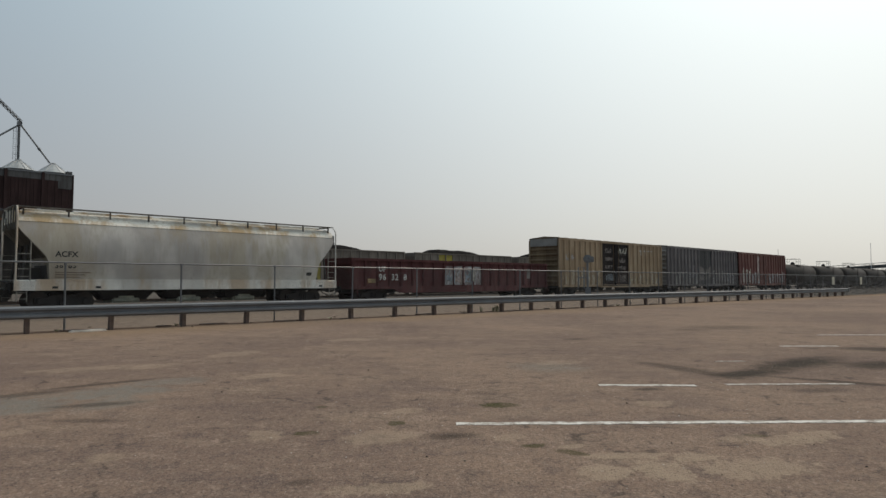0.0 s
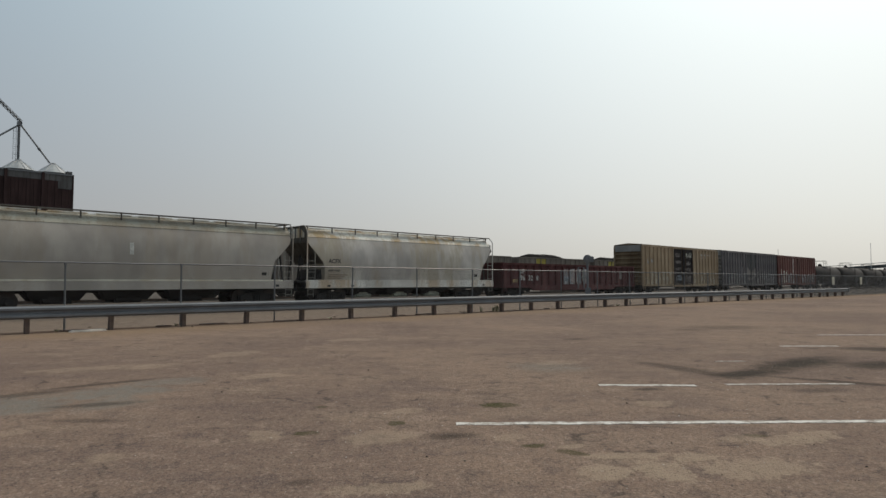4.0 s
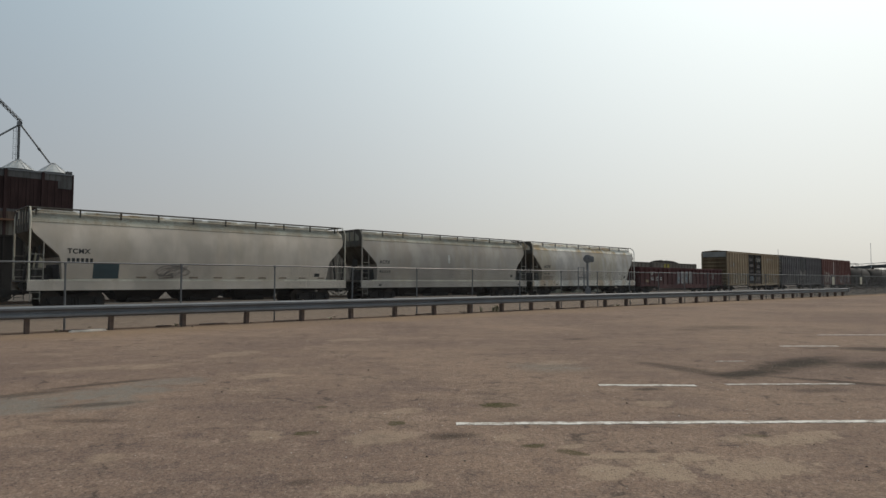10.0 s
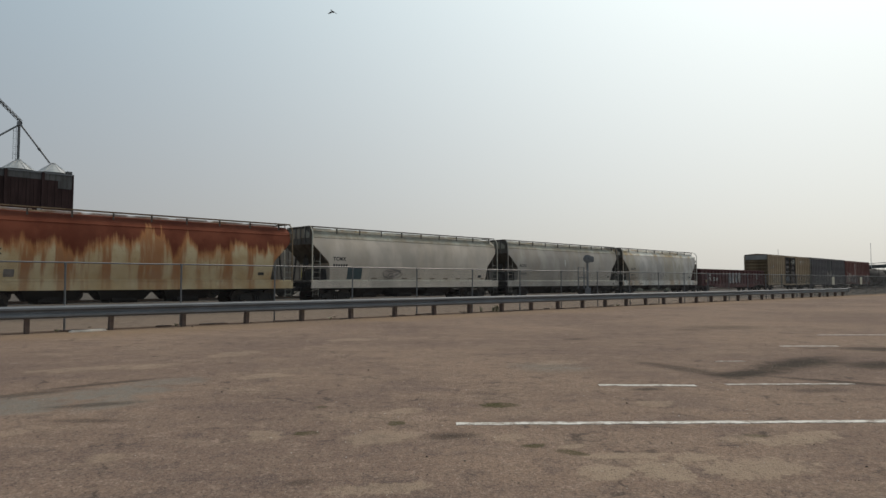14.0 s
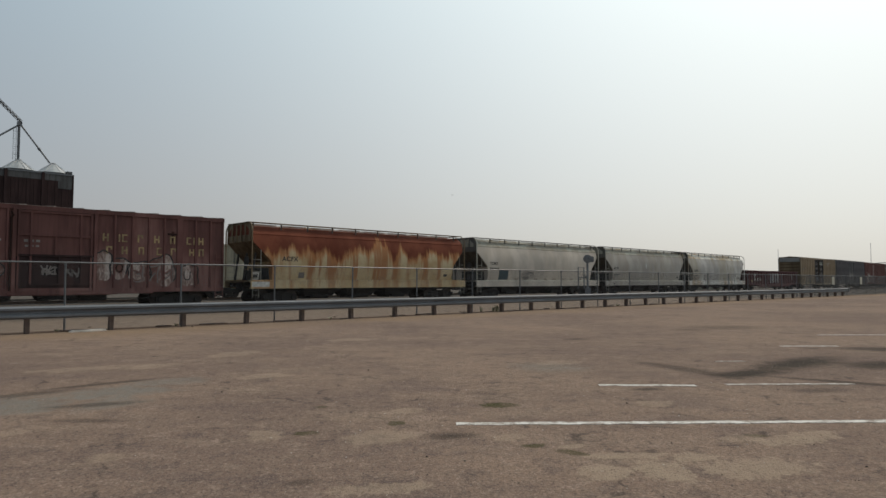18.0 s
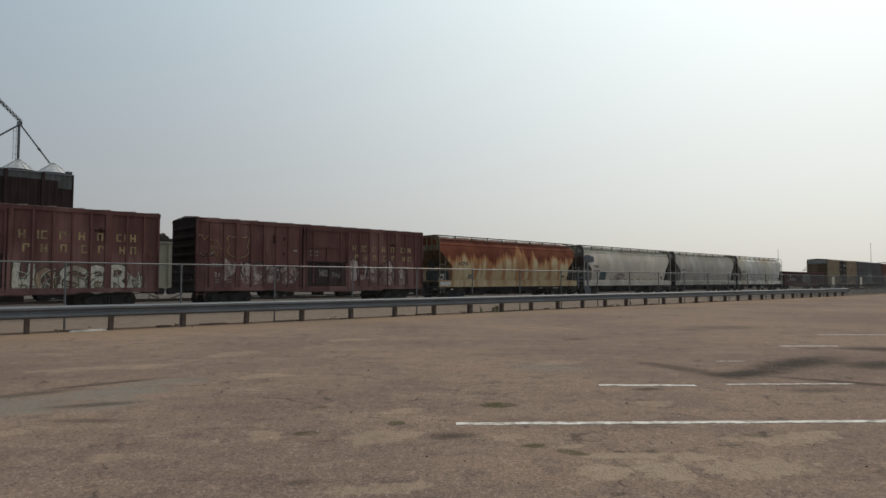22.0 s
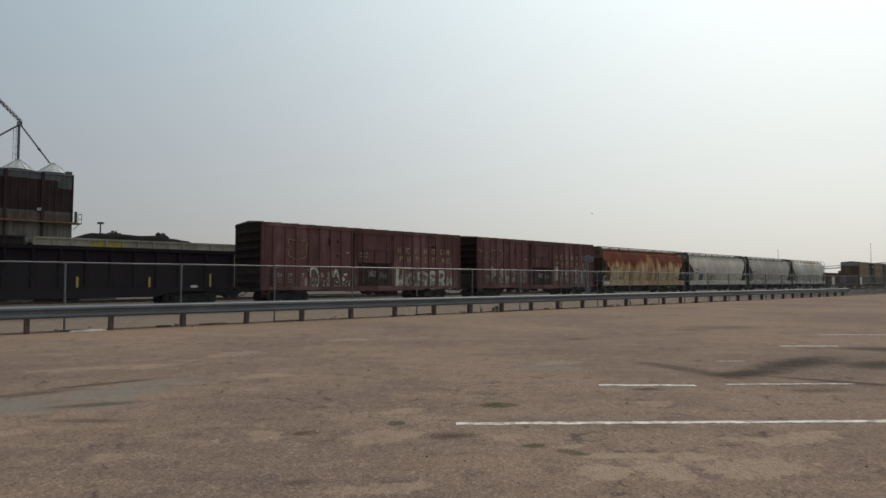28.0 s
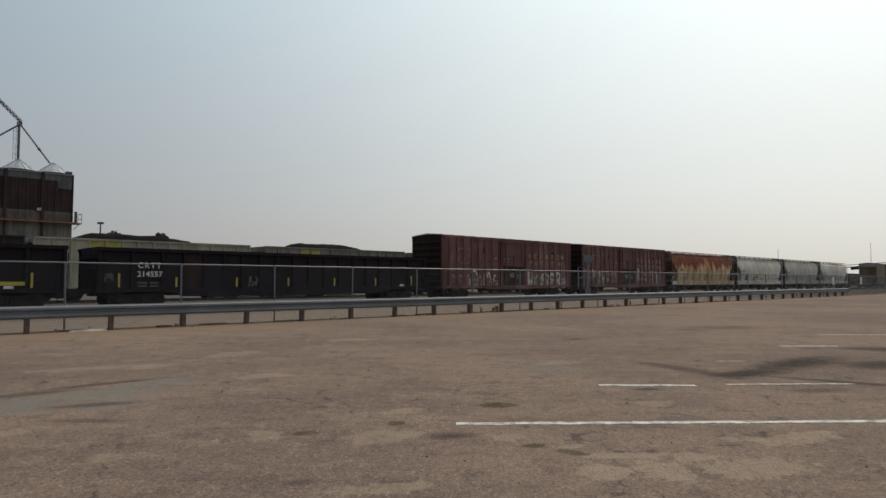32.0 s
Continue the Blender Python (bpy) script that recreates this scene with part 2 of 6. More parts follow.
    for rows, col in kinds:
        for x, y, a, w, turn, k in rows:
            sub = n.new("ShaderNodeVectorMath")
            sub.operation = "SUBTRACT"
            l.new(pos, sub.inputs[0])
            sub.inputs[1].default_value = (x, y, 0)
            rot = n.new("ShaderNodeVectorRotate")
            rot.rotation_type = "Z_AXIS"
            rot.inputs["Angle"].default_value = -radians(turn)
            l.new(sub.outputs[0], rot.inputs["Vector"])
            mul = n.new("ShaderNodeVectorMath")
            mul.operation = "MULTIPLY"
            l.new(rot.outputs[0], mul.inputs[0])
            mul.inputs[1].default_value = (1 / a, 1 / w, 0)
            ln = n.new("ShaderNodeVectorMath")
            ln.operation = "LENGTH"
            l.new(mul.outputs[0], ln.inputs[0])
            r = calc(n, l, "ADD", ln.outputs["Value"], calc(n, l, "MULTIPLY", calc(n, l, "SUBTRACT", mid, 0.5), {0: 2.0, 1: 1.5, 2: 1.9, 3: 1.6}[kinds.index((rows, col))]))
            r = calc(n, l, "ADD", r, calc(n, l, "MULTIPLY", calc(n, l, "SUBTRACT", speck, 0.5), 1.2))
            lo, hi = (0.30, 1.35) if rows is oil else (0.80, 1.06) if rows is dust else (0.72, 1.06) if rows is moss else (0.45, 1.15)
            k = ramp(n, l, r, lo, hi, k, 0)
            c = blend(n, l, k if rows is oil else calc(n, l, "MULTIPLY", k, wear), c, col)

    # dirt beyond the guardrail
    dot = n.new("ShaderNodeVectorMath")
    dot.operation = "DOT_PRODUCT"
    l.new(pos, dot.inputs[0])
    dot.inputs[1].default_value = GN
    far = ramp(n, l, calc(n, l, "ADD", dot.outputs["Value"], calc(n, l, "MULTIPLY", mid, 1.2)), 17.6, 19.6)
    dirt = blend(n, l, ramp(n, l, mid, 0.35, 0.65), (0.172, 0.133, 0.105), (0.228, 0.176, 0.136))
    c = blend(n, l, far, c, dirt)
    # reddish washed-in soil on the lot's edge
    verge = calc(n, l, "MULTIPLY", ramp(n, l, dot.outputs["Value"], 15.2, 17.8), ramp(n, l, dot.outputs["Value"], 18.3, 19.2, 1, 0))
    verge = calc(n, l, "MULTIPLY", verge, ramp(n, l, broad, 0.35, 0.6, 0.25, 0.7))
    c = blend(n, l, verge, c, (0.255, 0.175, 0.112))
    # dark broken band at the guardrail foot: soil, with rail and post shadow painted in
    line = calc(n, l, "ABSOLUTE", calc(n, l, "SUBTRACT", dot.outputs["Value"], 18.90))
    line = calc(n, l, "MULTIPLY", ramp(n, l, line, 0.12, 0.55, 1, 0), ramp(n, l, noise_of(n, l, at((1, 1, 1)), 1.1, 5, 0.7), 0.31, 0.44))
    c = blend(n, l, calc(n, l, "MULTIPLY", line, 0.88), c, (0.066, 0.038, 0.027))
    # yard gravel, its grey deepened to carry the shade under the train
    dot2 = n.new("ShaderNodeVectorMath")
    dot2.operation = "DOT_PRODUCT"
    l.new(pos, dot2.inputs[0])
    dot2.inputs[1].default_value = TN
    yard = ramp(n, l, calc(n, l, "ADD", dot2.outputs["Value"], calc(n, l, "MULTIPLY", mid, 2.0)), 27.0, 30.5)
    run = n.new("ShaderNodeVectorMath")
    run.operation = "DOT_PRODUCT"
    l.new(pos, run.inputs[0])
    run.inputs[1].default_value = GD
    # darker again behind the fence, past the guardrail's far end
    beyond_dark = calc(n, l, "MULTIPLY", ramp(n, l, run.outputs["Value"], 50.0, 62.0), ramp(n, l, dot.outputs["Value"], 18.9, 20.2))
    yard = calc(n, l, "MAXIMUM", yard, beyond_dark)
    c = blend(n, l, yard, c, blend(n, l, ramp(n, l, mid, 0.4, 0.6), (0.080, 0.070, 0.062), (0.130, 0.113, 0.097)))
    c = blend(n, l, ramp(n, l, grit, 0.54, 0.64, 0, 0.60), c, (0.066, 0.052, 0.044))
    c = blend(n, l, ramp(n, l, peb, 0.60, 0.68, 0, 0.55), c, (0.38, 0.33, 0.28))
    stone = n.new("ShaderNodeTexVoronoi")
    stone.inputs["Scale"].default_value = 7.0
    l.new(pos, stone.inputs["Vector"])
    rare = n.new("ShaderNodeSeparateColor")
    l.new(stone.outputs["Color"], rare.inputs[0])
    white = calc(n, l, "MULTIPLY", ramp(n, l, stone.outputs["Distance"], 0.05, 0.08, 1, 0), ramp(n, l, rare.outputs[0], 0.90, 0.91))
    c = blend(n, l, calc(n, l, "MULTIPLY", white, 0.8), c, (0.55, 0.52, 0.47))
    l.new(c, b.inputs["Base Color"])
    b.inputs["Roughness"].default_value = 0.93
    b.inputs["Specular IOR Level"].default_value = 0.04
    hgt = calc(n, l, "ADD", calc(n, l, "MULTIPLY", grit, 0.7), mid)
    bump(n, l, b, hgt, 0.7, 0.025)
    return m


def worn_stripe(name, a, z):
    m, n, l, b = nodes_of(name)
    geo = n.new("ShaderNodeNewGeometry")
    mid = noise_of(n, l, geo.outputs["Position"], 9.0, 6, 0.7)
    fine = noise_of(n, l, geo.outputs["Position"], 60.0, 3, 0.7)
    w = calc(n, l, "ADD", calc(n, l, "MULTIPLY", mid, 0.7), calc(n, l, "MULTIPLY", fine, 0.3))
    c = blend(n, l, ramp(n, l, w, a, z), (0.62, 0.59, 0.54), (0.26, 0.215, 0.175))
    l.new(c, b.inputs["Base Color"])
    b.inputs["Roughness"].default_value = 0.85
    return m


def pebble_mix():
    """Loose stones, some pale, some dark."""
    m, n, l, b = nodes_of("loose_pebbles")
    geo = n.new("ShaderNodeNewGeometry")
    k = geo.outputs["Random Per Island"]
    c = blend(n, l, ramp(n, l, k, 0.10, 0.45), (0.085, 0.066, 0.054), (0.24, 0.185, 0.14))
    c = blend(n, l, ramp(n, l, k, 0.88, 0.95), c, (0.50, 0.46, 0.40))
    l.new(c, b.inputs["Base Color"])
    b.inputs["Roughness"].default_value = 0.9
    return m


def worn_spray(name, pale, under, lo=0.40, hi=0.62):
    """Sprayed paint that weather has thinned towards the steel under it."""
    m, n, l, b = nodes_of(name)
    runs = noise_of(n, l, coords(n, l, (1.5, 1.5, 0.55)), 1.0, 6, 0.68)
    fine = noise_of(n, l, coords(n, l, (1, 1, 0.5)), 11.0, 4)
    c = blend(n, l, ramp(n, l, runs, lo, hi), pale, under)
    c = blend(n, l, ramp(n, l, fine, 0.46, 0.72, 0, 0.75), c, tuple(k * 0.8 for k in under))
    l.new(c, b.inputs["Base Color"])
    b.inputs["Roughness"].default_value = 0.8
    return m


M_PEBBLE = pebble_mix()
M_GROUND, M_STRIPE, M_STRIPEFAINT = lot_ground(), worn_stripe("worn_white_paint", 0.44, 0.60), worn_stripe("scuffed_white_paint", 0.39, 0.55)
M_GALV = plain("galvanised_steel", (0.160, 0.168, 0.178), 0.6, 0.15, 0.18, 1.2, 0.05)
M_GALVPALE = plain("pale_grey_end_panel", (0.27, 0.255, 0.232), 0.7, 0, 0.2, 1.5)
M_POST = plain("weathered_post", (0.128, 0.088, 0.069), 0.85, 0.0, 0.3, 6)
M_FENCE = plain("fence_pipe", (0.17, 0.175, 0.18), 0.5, 0.5, 0.2, 3)
M_WIRE = plain("fence_wire", (0.13, 0.125, 0.12), 0.8, 0.0, 0.1, 3)
M_WHITE = car_paint("white_hopper_paint", (0.478, 0.446, 0.412), (0.36, 0.305, 0.215), 0.62, second=(0.60, 0.585, 0.53), run=0.7, hair=0.25)
M_SILLWHITE = car_paint("white_sill_paint", (0.68, 0.655, 0.60), (0.40, 0.24, 0.10), 0.6, second=(0.72, 0.70, 0.64), run=0.7, hair=0.2)
M_GREY = car_paint("grey_hopper_paint", (0.392, 0.358, 0.318), (0.31, 0.255, 0.185), 0.30, run=0.9, hair=0.2)
M_SILLPALE = car_paint("pale_sill_paint", (0.66, 0.63, 0.53), (0.42, 0.33, 0.20), 0.5, run=1.0, hair=0.3)
M_PALE = car_paint("pale_hopper_paint", (0.535, 0.472, 0.402), (0.42, 0.35, 0.265), 0.30, run=0.9, hair=0.2)
M_RUST = rusty_paint("rusted_cream_paint")
M_HOPDARK = plain("dark_end_steel", (0.060, 0.056, 0.052), 0.8, 0, 0.35, 2)
M_LADDER = plain("grimy_ladder_steel", (0.26, 0.245, 0.21), 0.8, 0, 0.35, 3)
# end grey, taken darker to hold the shade on the hopper ends
M_HOPGREY = car_paint("grey_end_paint", (0.175, 0.165, 0.148), (0.09, 0.075, 0.06), 0.5)
M_RUSTEND = car_paint("rusty_end_paint", (0.27, 0.205, 0.13), (0.11, 0.06, 0.035), 0.55)
# white roof with tan patches, brightened for the sky light it catches
M_ROOFTAN = car_paint("skylit_tan_dusty_roof", (0.78, 0.75, 0.67), (0.44, 0.29, 0.13), 0.80, run=0.7, hair=0.3)
M_ROOFGREY = car_paint("grey_dusty_roof", (0.37, 0.355, 0.295), (0.24, 0.19, 0.13), 0.5, run=0.9)
M_STAINBAND = car_paint("stained_concrete", (0.14, 0.105, 0.082), (0.07, 0.055, 0.045), 0.7)
M_SPRAYBLUE = plain("pale_blue_spray_paint", (0.24, 0.28, 0.31), 0.75, 0, 0.4, 2.2)
M_UNDER = plain("underframe_grime", (0.035, 0.031, 0.028), 0.9, 0, 0.35, 3)
M_WHEEL = plain("wheel_steel", (0.075, 0.062, 0.053), 0.7, 0.3, 0.3, 4)
M_OUTLET = plain("pale_outlet_paint", (0.42, 0.44, 0.36), 0.75, 0, 0.35, 2)
M_BROWN = car_paint("boxcar_brown_paint", (0.158, 0.074, 0.065), (0.073, 0.039, 0.036), 0.58, second=(0.26, 0.146, 0.126), run=1.1, hair=0.35)
# end brown, darkened for the shade between close-coupled cars
M_BROWN_DK = car_paint("boxcar_end_shaded_paint", (0.036, 0.020, 0.017), (0.022, 0.014, 0.012), 0.5, 0.9)
M_ROOF = car_paint("dusty_roof", (0.37, 0.31, 0.27), (0.16, 0.11, 0.09), 0.5)
M_DOORDK = car_paint("sooty_door_paint", (0.022, 0.017, 0.017), (0.015, 0.012, 0.012), 0.5, second=(0.062, 0.038, 0.034))
M_DOORSOOT = car_paint("sooty_brown_door_paint", (0.046, 0.027, 0.026), (0.02, 0.015, 0.015), 0.6, second=(0.082, 0.044, 0.038))
M_YELLOW = car_paint("faded_yellow_paint", (0.385, 0.285, 0.185), (0.23, 0.165, 0.115), 0.4, second=(0.40, 0.325, 0.235))
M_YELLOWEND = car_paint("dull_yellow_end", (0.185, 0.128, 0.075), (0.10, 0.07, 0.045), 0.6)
M_TEAL = car_paint("dark_slate_paint", (0.190, 0.172, 0.168), (0.115, 0.100, 0.095), 0.45, second=(0.245, 0.222, 0.212))
M_SLATEDOOR = car_paint("dark_slate_door_paint", (0.10, 0.098, 0.098), (0.06, 0.055, 0.052), 0.5, second=(0.14, 0.125, 0.11))
M_RED = car_paint("faded_red_paint", (0.195, 0.090, 0.076), (0.09, 0.047, 0.041), 0.45, second=(0.21, 0.105, 0.078))
M_MAROON = car_paint("maroon_gondola_paint", (0.105, 0.040, 0.040), (0.06, 0.030, 0.028), 0.5, second=(0.150, 0.072, 0.066))
M_BLACK = car_paint("black_gondola_paint", (0.0165, 0.0125, 0.0160), (0.026, 0.0195, 0.0205), 0.5, 0.8, second=(0.024, 0.018, 0.020))
M_GONDRED = car_paint("dark_red_panel_paint", (0.030, 0.015, 0.015), (0.02, 0.013, 0.013), 0.5)
M_TANK = car_paint("black_tank_paint", (0.048, 0.041, 0.037), (0.075, 0.062, 0.052), 0.4, 0.6)
M_COALCAR = car_paint("beige_coal_car_paint", (0.33, 0.30, 0.225), (0.20, 0.175, 0.13), 0.35, hair=0.4)
# dark brown coal car; the shade on it is put into this colour
M_COALBLACK = car_paint("shaded_coal_car_paint", (0.040, 0.034, 0.030), (0.022, 0.019, 0.018), 0.5)
M_COALDARK = car_paint("grey_brown_coal_car_paint", (0.22, 0.188, 0.158), (0.12, 0.10, 0.085), 0.5)
M_SAFETY = plain("yellow_panel_paint", (0.42, 0.33, 0.03), 0.6, 0, 0.2, 2)
# panel yellow, dulled for the shade the near train throws on it
M_COALYELLOW = plain("shaded_yellow_panel_paint", (0.36, 0.295, 0.055), 0.7, 0, 0.3, 1.5)
M_COAL = plain("coal", (0.012, 0.0105, 0.0100), 0.98, 0, 0.5, 6, 0.8)
M_COAL.node_tree.nodes["Principled BSDF"].inputs["Specular IOR Level"].default_value = 0.05
M_INK = plain("black_lettering", (0.03, 0.03, 0.03), 0.7, 0, 0.2, 5)
M_CHALK = plain("white_lettering", (0.55, 0.54, 0.50), 0.7, 0, 0.3, 5)
M_GOLD = plain("yellow_lettering", (0.33, 0.235, 0.115), 0.7, 0, 0.45, 3)
M_SPRAY = plain("pale_spray_paint", (0.50, 0.475, 0.40), 0.75, 0, 0.40, 2.8)
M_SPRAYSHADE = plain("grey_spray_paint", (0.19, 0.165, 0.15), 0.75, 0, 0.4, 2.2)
M_SPRAYPINK = plain("dusty_pink_spray_paint", (0.38, 0.295, 0.262), 0.75, 0, 0.6, 2.2)
M_SOOTGREY = plain("faint_grey_spray_paint", (0.075, 0.078, 0.082), 0.8, 0, 0.4, 3)
M_DARKRUST = plain("dark_rust_patch", (0.045, 0.016, 0.012), 0.9, 0, 0.4, 5)
M_SPRAYTAN = worn_spray("worn_tan_spray_paint", (0.40, 0.285, 0.18), (0.20, 0.115, 0.08), 0.42, 0.62)
M_SPRAYMOSS = plain("dark_green_spray_paint", (0.055, 0.058, 0.036), 0.75, 0, 0.4, 2.8)
M_CHALKWORN = plain("worn_white_lettering", (0.36, 0.32, 0.28), 0.75, 0, 0.5, 7)
BARE = (0.135, 0.060, 0.046)
M_SPRAYWORN = worn_spray("worn_pink_spray_paint", (0.48, 0.40, 0.355), BARE, 0.38, 0.60)
M_SPRAYICE = worn_spray("worn_pale_blue_spray_paint", (0.43, 0.44, 0.44), (0.16, 0.105, 0.10), 0.40, 0.62)
M_SPRAYMID = plain("dull_grey_spray_paint", (0.31, 0.29, 0.265), 0.8, 0, 0.45, 2.4)
M_FADESLATE = worn_spray("faded_grey_spray_paint", (0.40, 0.39, 0.36), (0.215, 0.20, 0.175), 0.36, 0.58)
M_FADERED = worn_spray("faded_rose_spray_paint", (0.46, 0.41, 0.38), (0.215, 0.10, 0.08), 0.38, 0.60)
M_SPRAYOLIVE = worn_spray("worn_olive_spray_paint", (0.40, 0.355, 0.255), (0.20, 0.135, 0.098), 0.42, 0.64)
M_SPRAYFADE = worn_spray("faded_white_spray_paint", (0.52, 0.48, 0.40), (0.35, 0.265, 0.155), 0.38, 0.60)
M_SPRAYCREAM = worn_spray("worn_cream_spray_paint", (0.64, 0.59, 0.49), (0.30, 0.245, 0.185), 0.46, 0.70)
M_SPRAYDARK = plain("black_spray_paint", (0.03, 0.028, 0.027), 0.75, 0, 0.3, 2.2)
M_BLUEPATCH = plain("blue_patch_paint", (0.035, 0.062, 0.072), 0.6, 0, 0.25, 2)
# grey stone, darkened further for the shade beneath the cars
M_BALLAST = plain("ballast_stone", (0.085, 0.075, 0.067), 0.95, 0, 0.45, 9, 0.9)
M_RAIL = plain("rail_steel", (0.16, 0.11, 0.08), 0.6, 0.4, 0.3, 4)
M_TIE = plain("old_tie_wood", (0.075, 0.060, 0.048), 0.9, 0, 0.35, 5)
M_BINRUST = car_paint("brown_bin_steel", (0.050, 0.028, 0.026), (0.030, 0.019, 0.019), 0.5)
M_BINGREY = car_paint("grey_bin_steel", (0.125, 0.122, 0.12), (0.07, 0.06, 0.055), 0.5)
M_BINROOF = plain("galvanised_roof", (0.42, 0.43, 0.43), 0.5, 0.3, 0.12, 1.5)
M_MILLWALL = car_paint("mill_wall_paint", (0.19, 0.172, 0.145), (0.10, 0.082, 0.065), 0.6)
M_WALKWAY = plain("rusty_walkway_steel", (0.20, 0.105, 0.060), 0.8, 0, 0.35, 2)
M_PIPE = plain("grey_pipe_steel", (0.16, 0.165, 0.17), 0.6, 0.3, 0.2, 2)
M_CONCRETE = plain("pale_concrete", (0.34, 0.33, 0.31), 0.85, 0, 0.2, 1)
M_FAR = plain("far_dark_band", (0.075, 0.078, 0.078), 0.9, 0, 0.3, 0.3)
M_SIGN = plain("pale_sign_face", (0.50, 0.47, 0.36), 0.6, 0, 0.15, 4)
M_SIGNAL = plain("signal_paint", (0.19, 0.195, 0.20), 0.6, 0.1, 0.25, 5)
M_LITTER = plain("bleached_board", (0.56, 0.51, 0.45), 0.85, 0, 0.3, 6)
M_LEAF = plain("dry_weed_leaf", (0.30, 0.285, 0.175), 0.8, 0, 0.35, 8)
M_TREE = plain("far_tree_leaf", (0.045, 0.050, 0.038), 0.85, 0, 0.4, 3)
# far masts; the haze in front of them is put into this pale grey
M_MAST = plain("hazed_mast_steel", (0.45, 0.455, 0.46), 0.6, 0, 0.1, 1)
M_FEATHER = plain("dark_feathers", (0.035, 0.034, 0.035), 0.8, 0, 0.3, 12)
M_DIRT = plain("dark_dirt", (0.075, 0.050, 0.037), 0.95, 0, 0.4, 9, 0.6)
M_TAN = plain("clay_clod", (0.20, 0.15, 0.11), 0.95, 0, 0.3, 6)


# ---- mesh helpers ----
def box(bm, x0, x1, y0, y1, z0, z1):
    v = [bm.verts.new(p) for p in ((x0, y0, z0), (x1, y0, z0), (x1, y1, z0), (x0, y1, z0), (x0, y0, z1), (x1, y0, z1), (x1, y1, z1), (x0, y1, z1))]
    for f in ((0, 3, 2, 1), (4, 5, 6, 7), (0, 1, 5, 4), (1, 2, 6, 5), (2, 3, 7, 6), (3, 0, 4, 7)):
        bm.faces.new([v[i] for i in f])


def tube(bm, a, b, r, sides=8, r2=None, caps=True):
    a, b = Vector(a), Vector(b)
    way = (b - a).normalized()
    u = way.orthogonal().normalized()
    w = way.cross(u)
    rings = []
    for p, rad in ((a, r), (b, r if r2 is None else r2)):
        rings.append([bm.verts.new(p + (u * math.cos(2 * math.pi * i / sides) + w * math.sin(2 * math.pi * i / sides)) * rad) for i in range(sides)])
    for i in range(sides):
        j = (i + 1) % sides
        bm.faces.new((rings[0][i], rings[0][j], rings[1][j], rings[1][i]))
    if caps:
        bm.faces.new(rings[0][::-1])
        bm.faces.new(rings[1])


def path_tube(bm, pts, r, sides=6):
    """One bent tube through all the points."""
    pts = [Vector(p) for p in pts]
    rings, u = [], None
    for i, p in enumerate(pts):
        a, b = pts[max(i - 1, 0)], pts[min(i + 1, len(pts) - 1)]
        way = (b - a).normalized() if (b - a).length > 1e-6 else (p - a).normalized()
        u = way.orthogonal().normalized() if u is None else (u - way * u.dot(way)).normalized()
        w = way.cross(u)
        rings.append([bm.verts.new(p + (u * math.cos(2 * math.pi * k / sides) + w * math.sin(2 * math.pi * k / sides)) * r) for k in range(sides)])
    for p, q in zip(rings, rings[1:]):
        for k in range(sides):
            j = (k + 1) % sides
            bm.faces.new((p[k], p[j], q[j], q[k]))
    bm.faces.new(rings[0][::-1])
    bm.faces.new(rings[-1])


def slab(bm, pts, y0, y1):
    """A flat outline in x and z, given thickness from y0 to y1."""
    a = [bm.verts.new((x, y0, z)) for x, z in pts]
    b = [bm.verts.new((x, y1, z)) for x, z in pts]
    bm.faces.new(a)
    bm.faces.new(b[::-1])
    for i in range(len(pts)):
        j = (i + 1) % len(pts)
        bm.faces.new((a[j], a[i], b[i], b[j]))


def solid(bm, pts, x0, x1):
    """A section in y and z, drawn out from x0 to x1."""
    a = [bm.verts.new((x0, y, z)) for y, z in pts]
    b = [bm.verts.new((x1, y, z)) for y, z in pts]
    bm.faces.new(a[::-1])
    bm.faces.new(b)
    for i in range(len(pts)):
        j = (i + 1) % len(pts)
        bm.faces.new((a[i], a[j], b[j], b[i]))


def finish(bm, name, material, smooth=False):
    bmesh.ops.recalc_face_normals(bm, faces=bm.faces)
    me = bpy.data.meshes.new(name)
    bm.to_mesh(me)
    bm.free()
    me.materials.append(material)
    if smooth:
        for p in me.polygons:
            p.use_smooth = True
        me.set_sharp_from_angle(angle=radians(35))
    return me


def part(name, bm, material, parent, label="", smooth=False):
    me = finish(bm, name, material, smooth) if isinstance(bm, bmesh.types.BMesh) else bm
    ob = new(name, me)
    ob.parent = parent
    if label:
        ob["label"] = label
    return ob


def place(name, me, parent, x=0, y=0, z=0):
    """One more part on a mesh that is already made."""
    ob = new(name, me)
    ob.parent = parent
    ob.location = (x, y, z)
    return ob


def thing(name, m, label, category, group="", kind=""):
    ob = new(name)
    ob.matrix_world = m
    ob.empty_display_size = 0.5
    return tagged(ob, label, category, group, kind)


def boxes(rows):
    bm = bmesh.new()
    for r in rows:
        box(bm, *r)
    return bm


def lettering(words, size, parent, x, y, z, material, space=1.0, label="", bold=0.0):
    """Flat painted letters that face the near side; x and z give the lower left corner."""
    cu = bpy.data.curves.new("lettering", "FONT")
    cu.body, cu.size, cu.space_character, cu.extrude, cu.offset = words, size, space, 0.002, bold
    ob = bpy.data.objects.new("lettering", cu)
    me = bpy.data.meshes.new_from_object(ob)
    bpy.data.objects.remove(ob)
    me.materials.clear()
    me.materials.append(material)
    me.transform(Matrix.Translation((x, y, z)) @ Matrix.Rotation(radians(90), 4, "X"))
    return part("lettering", me, material, parent, label)


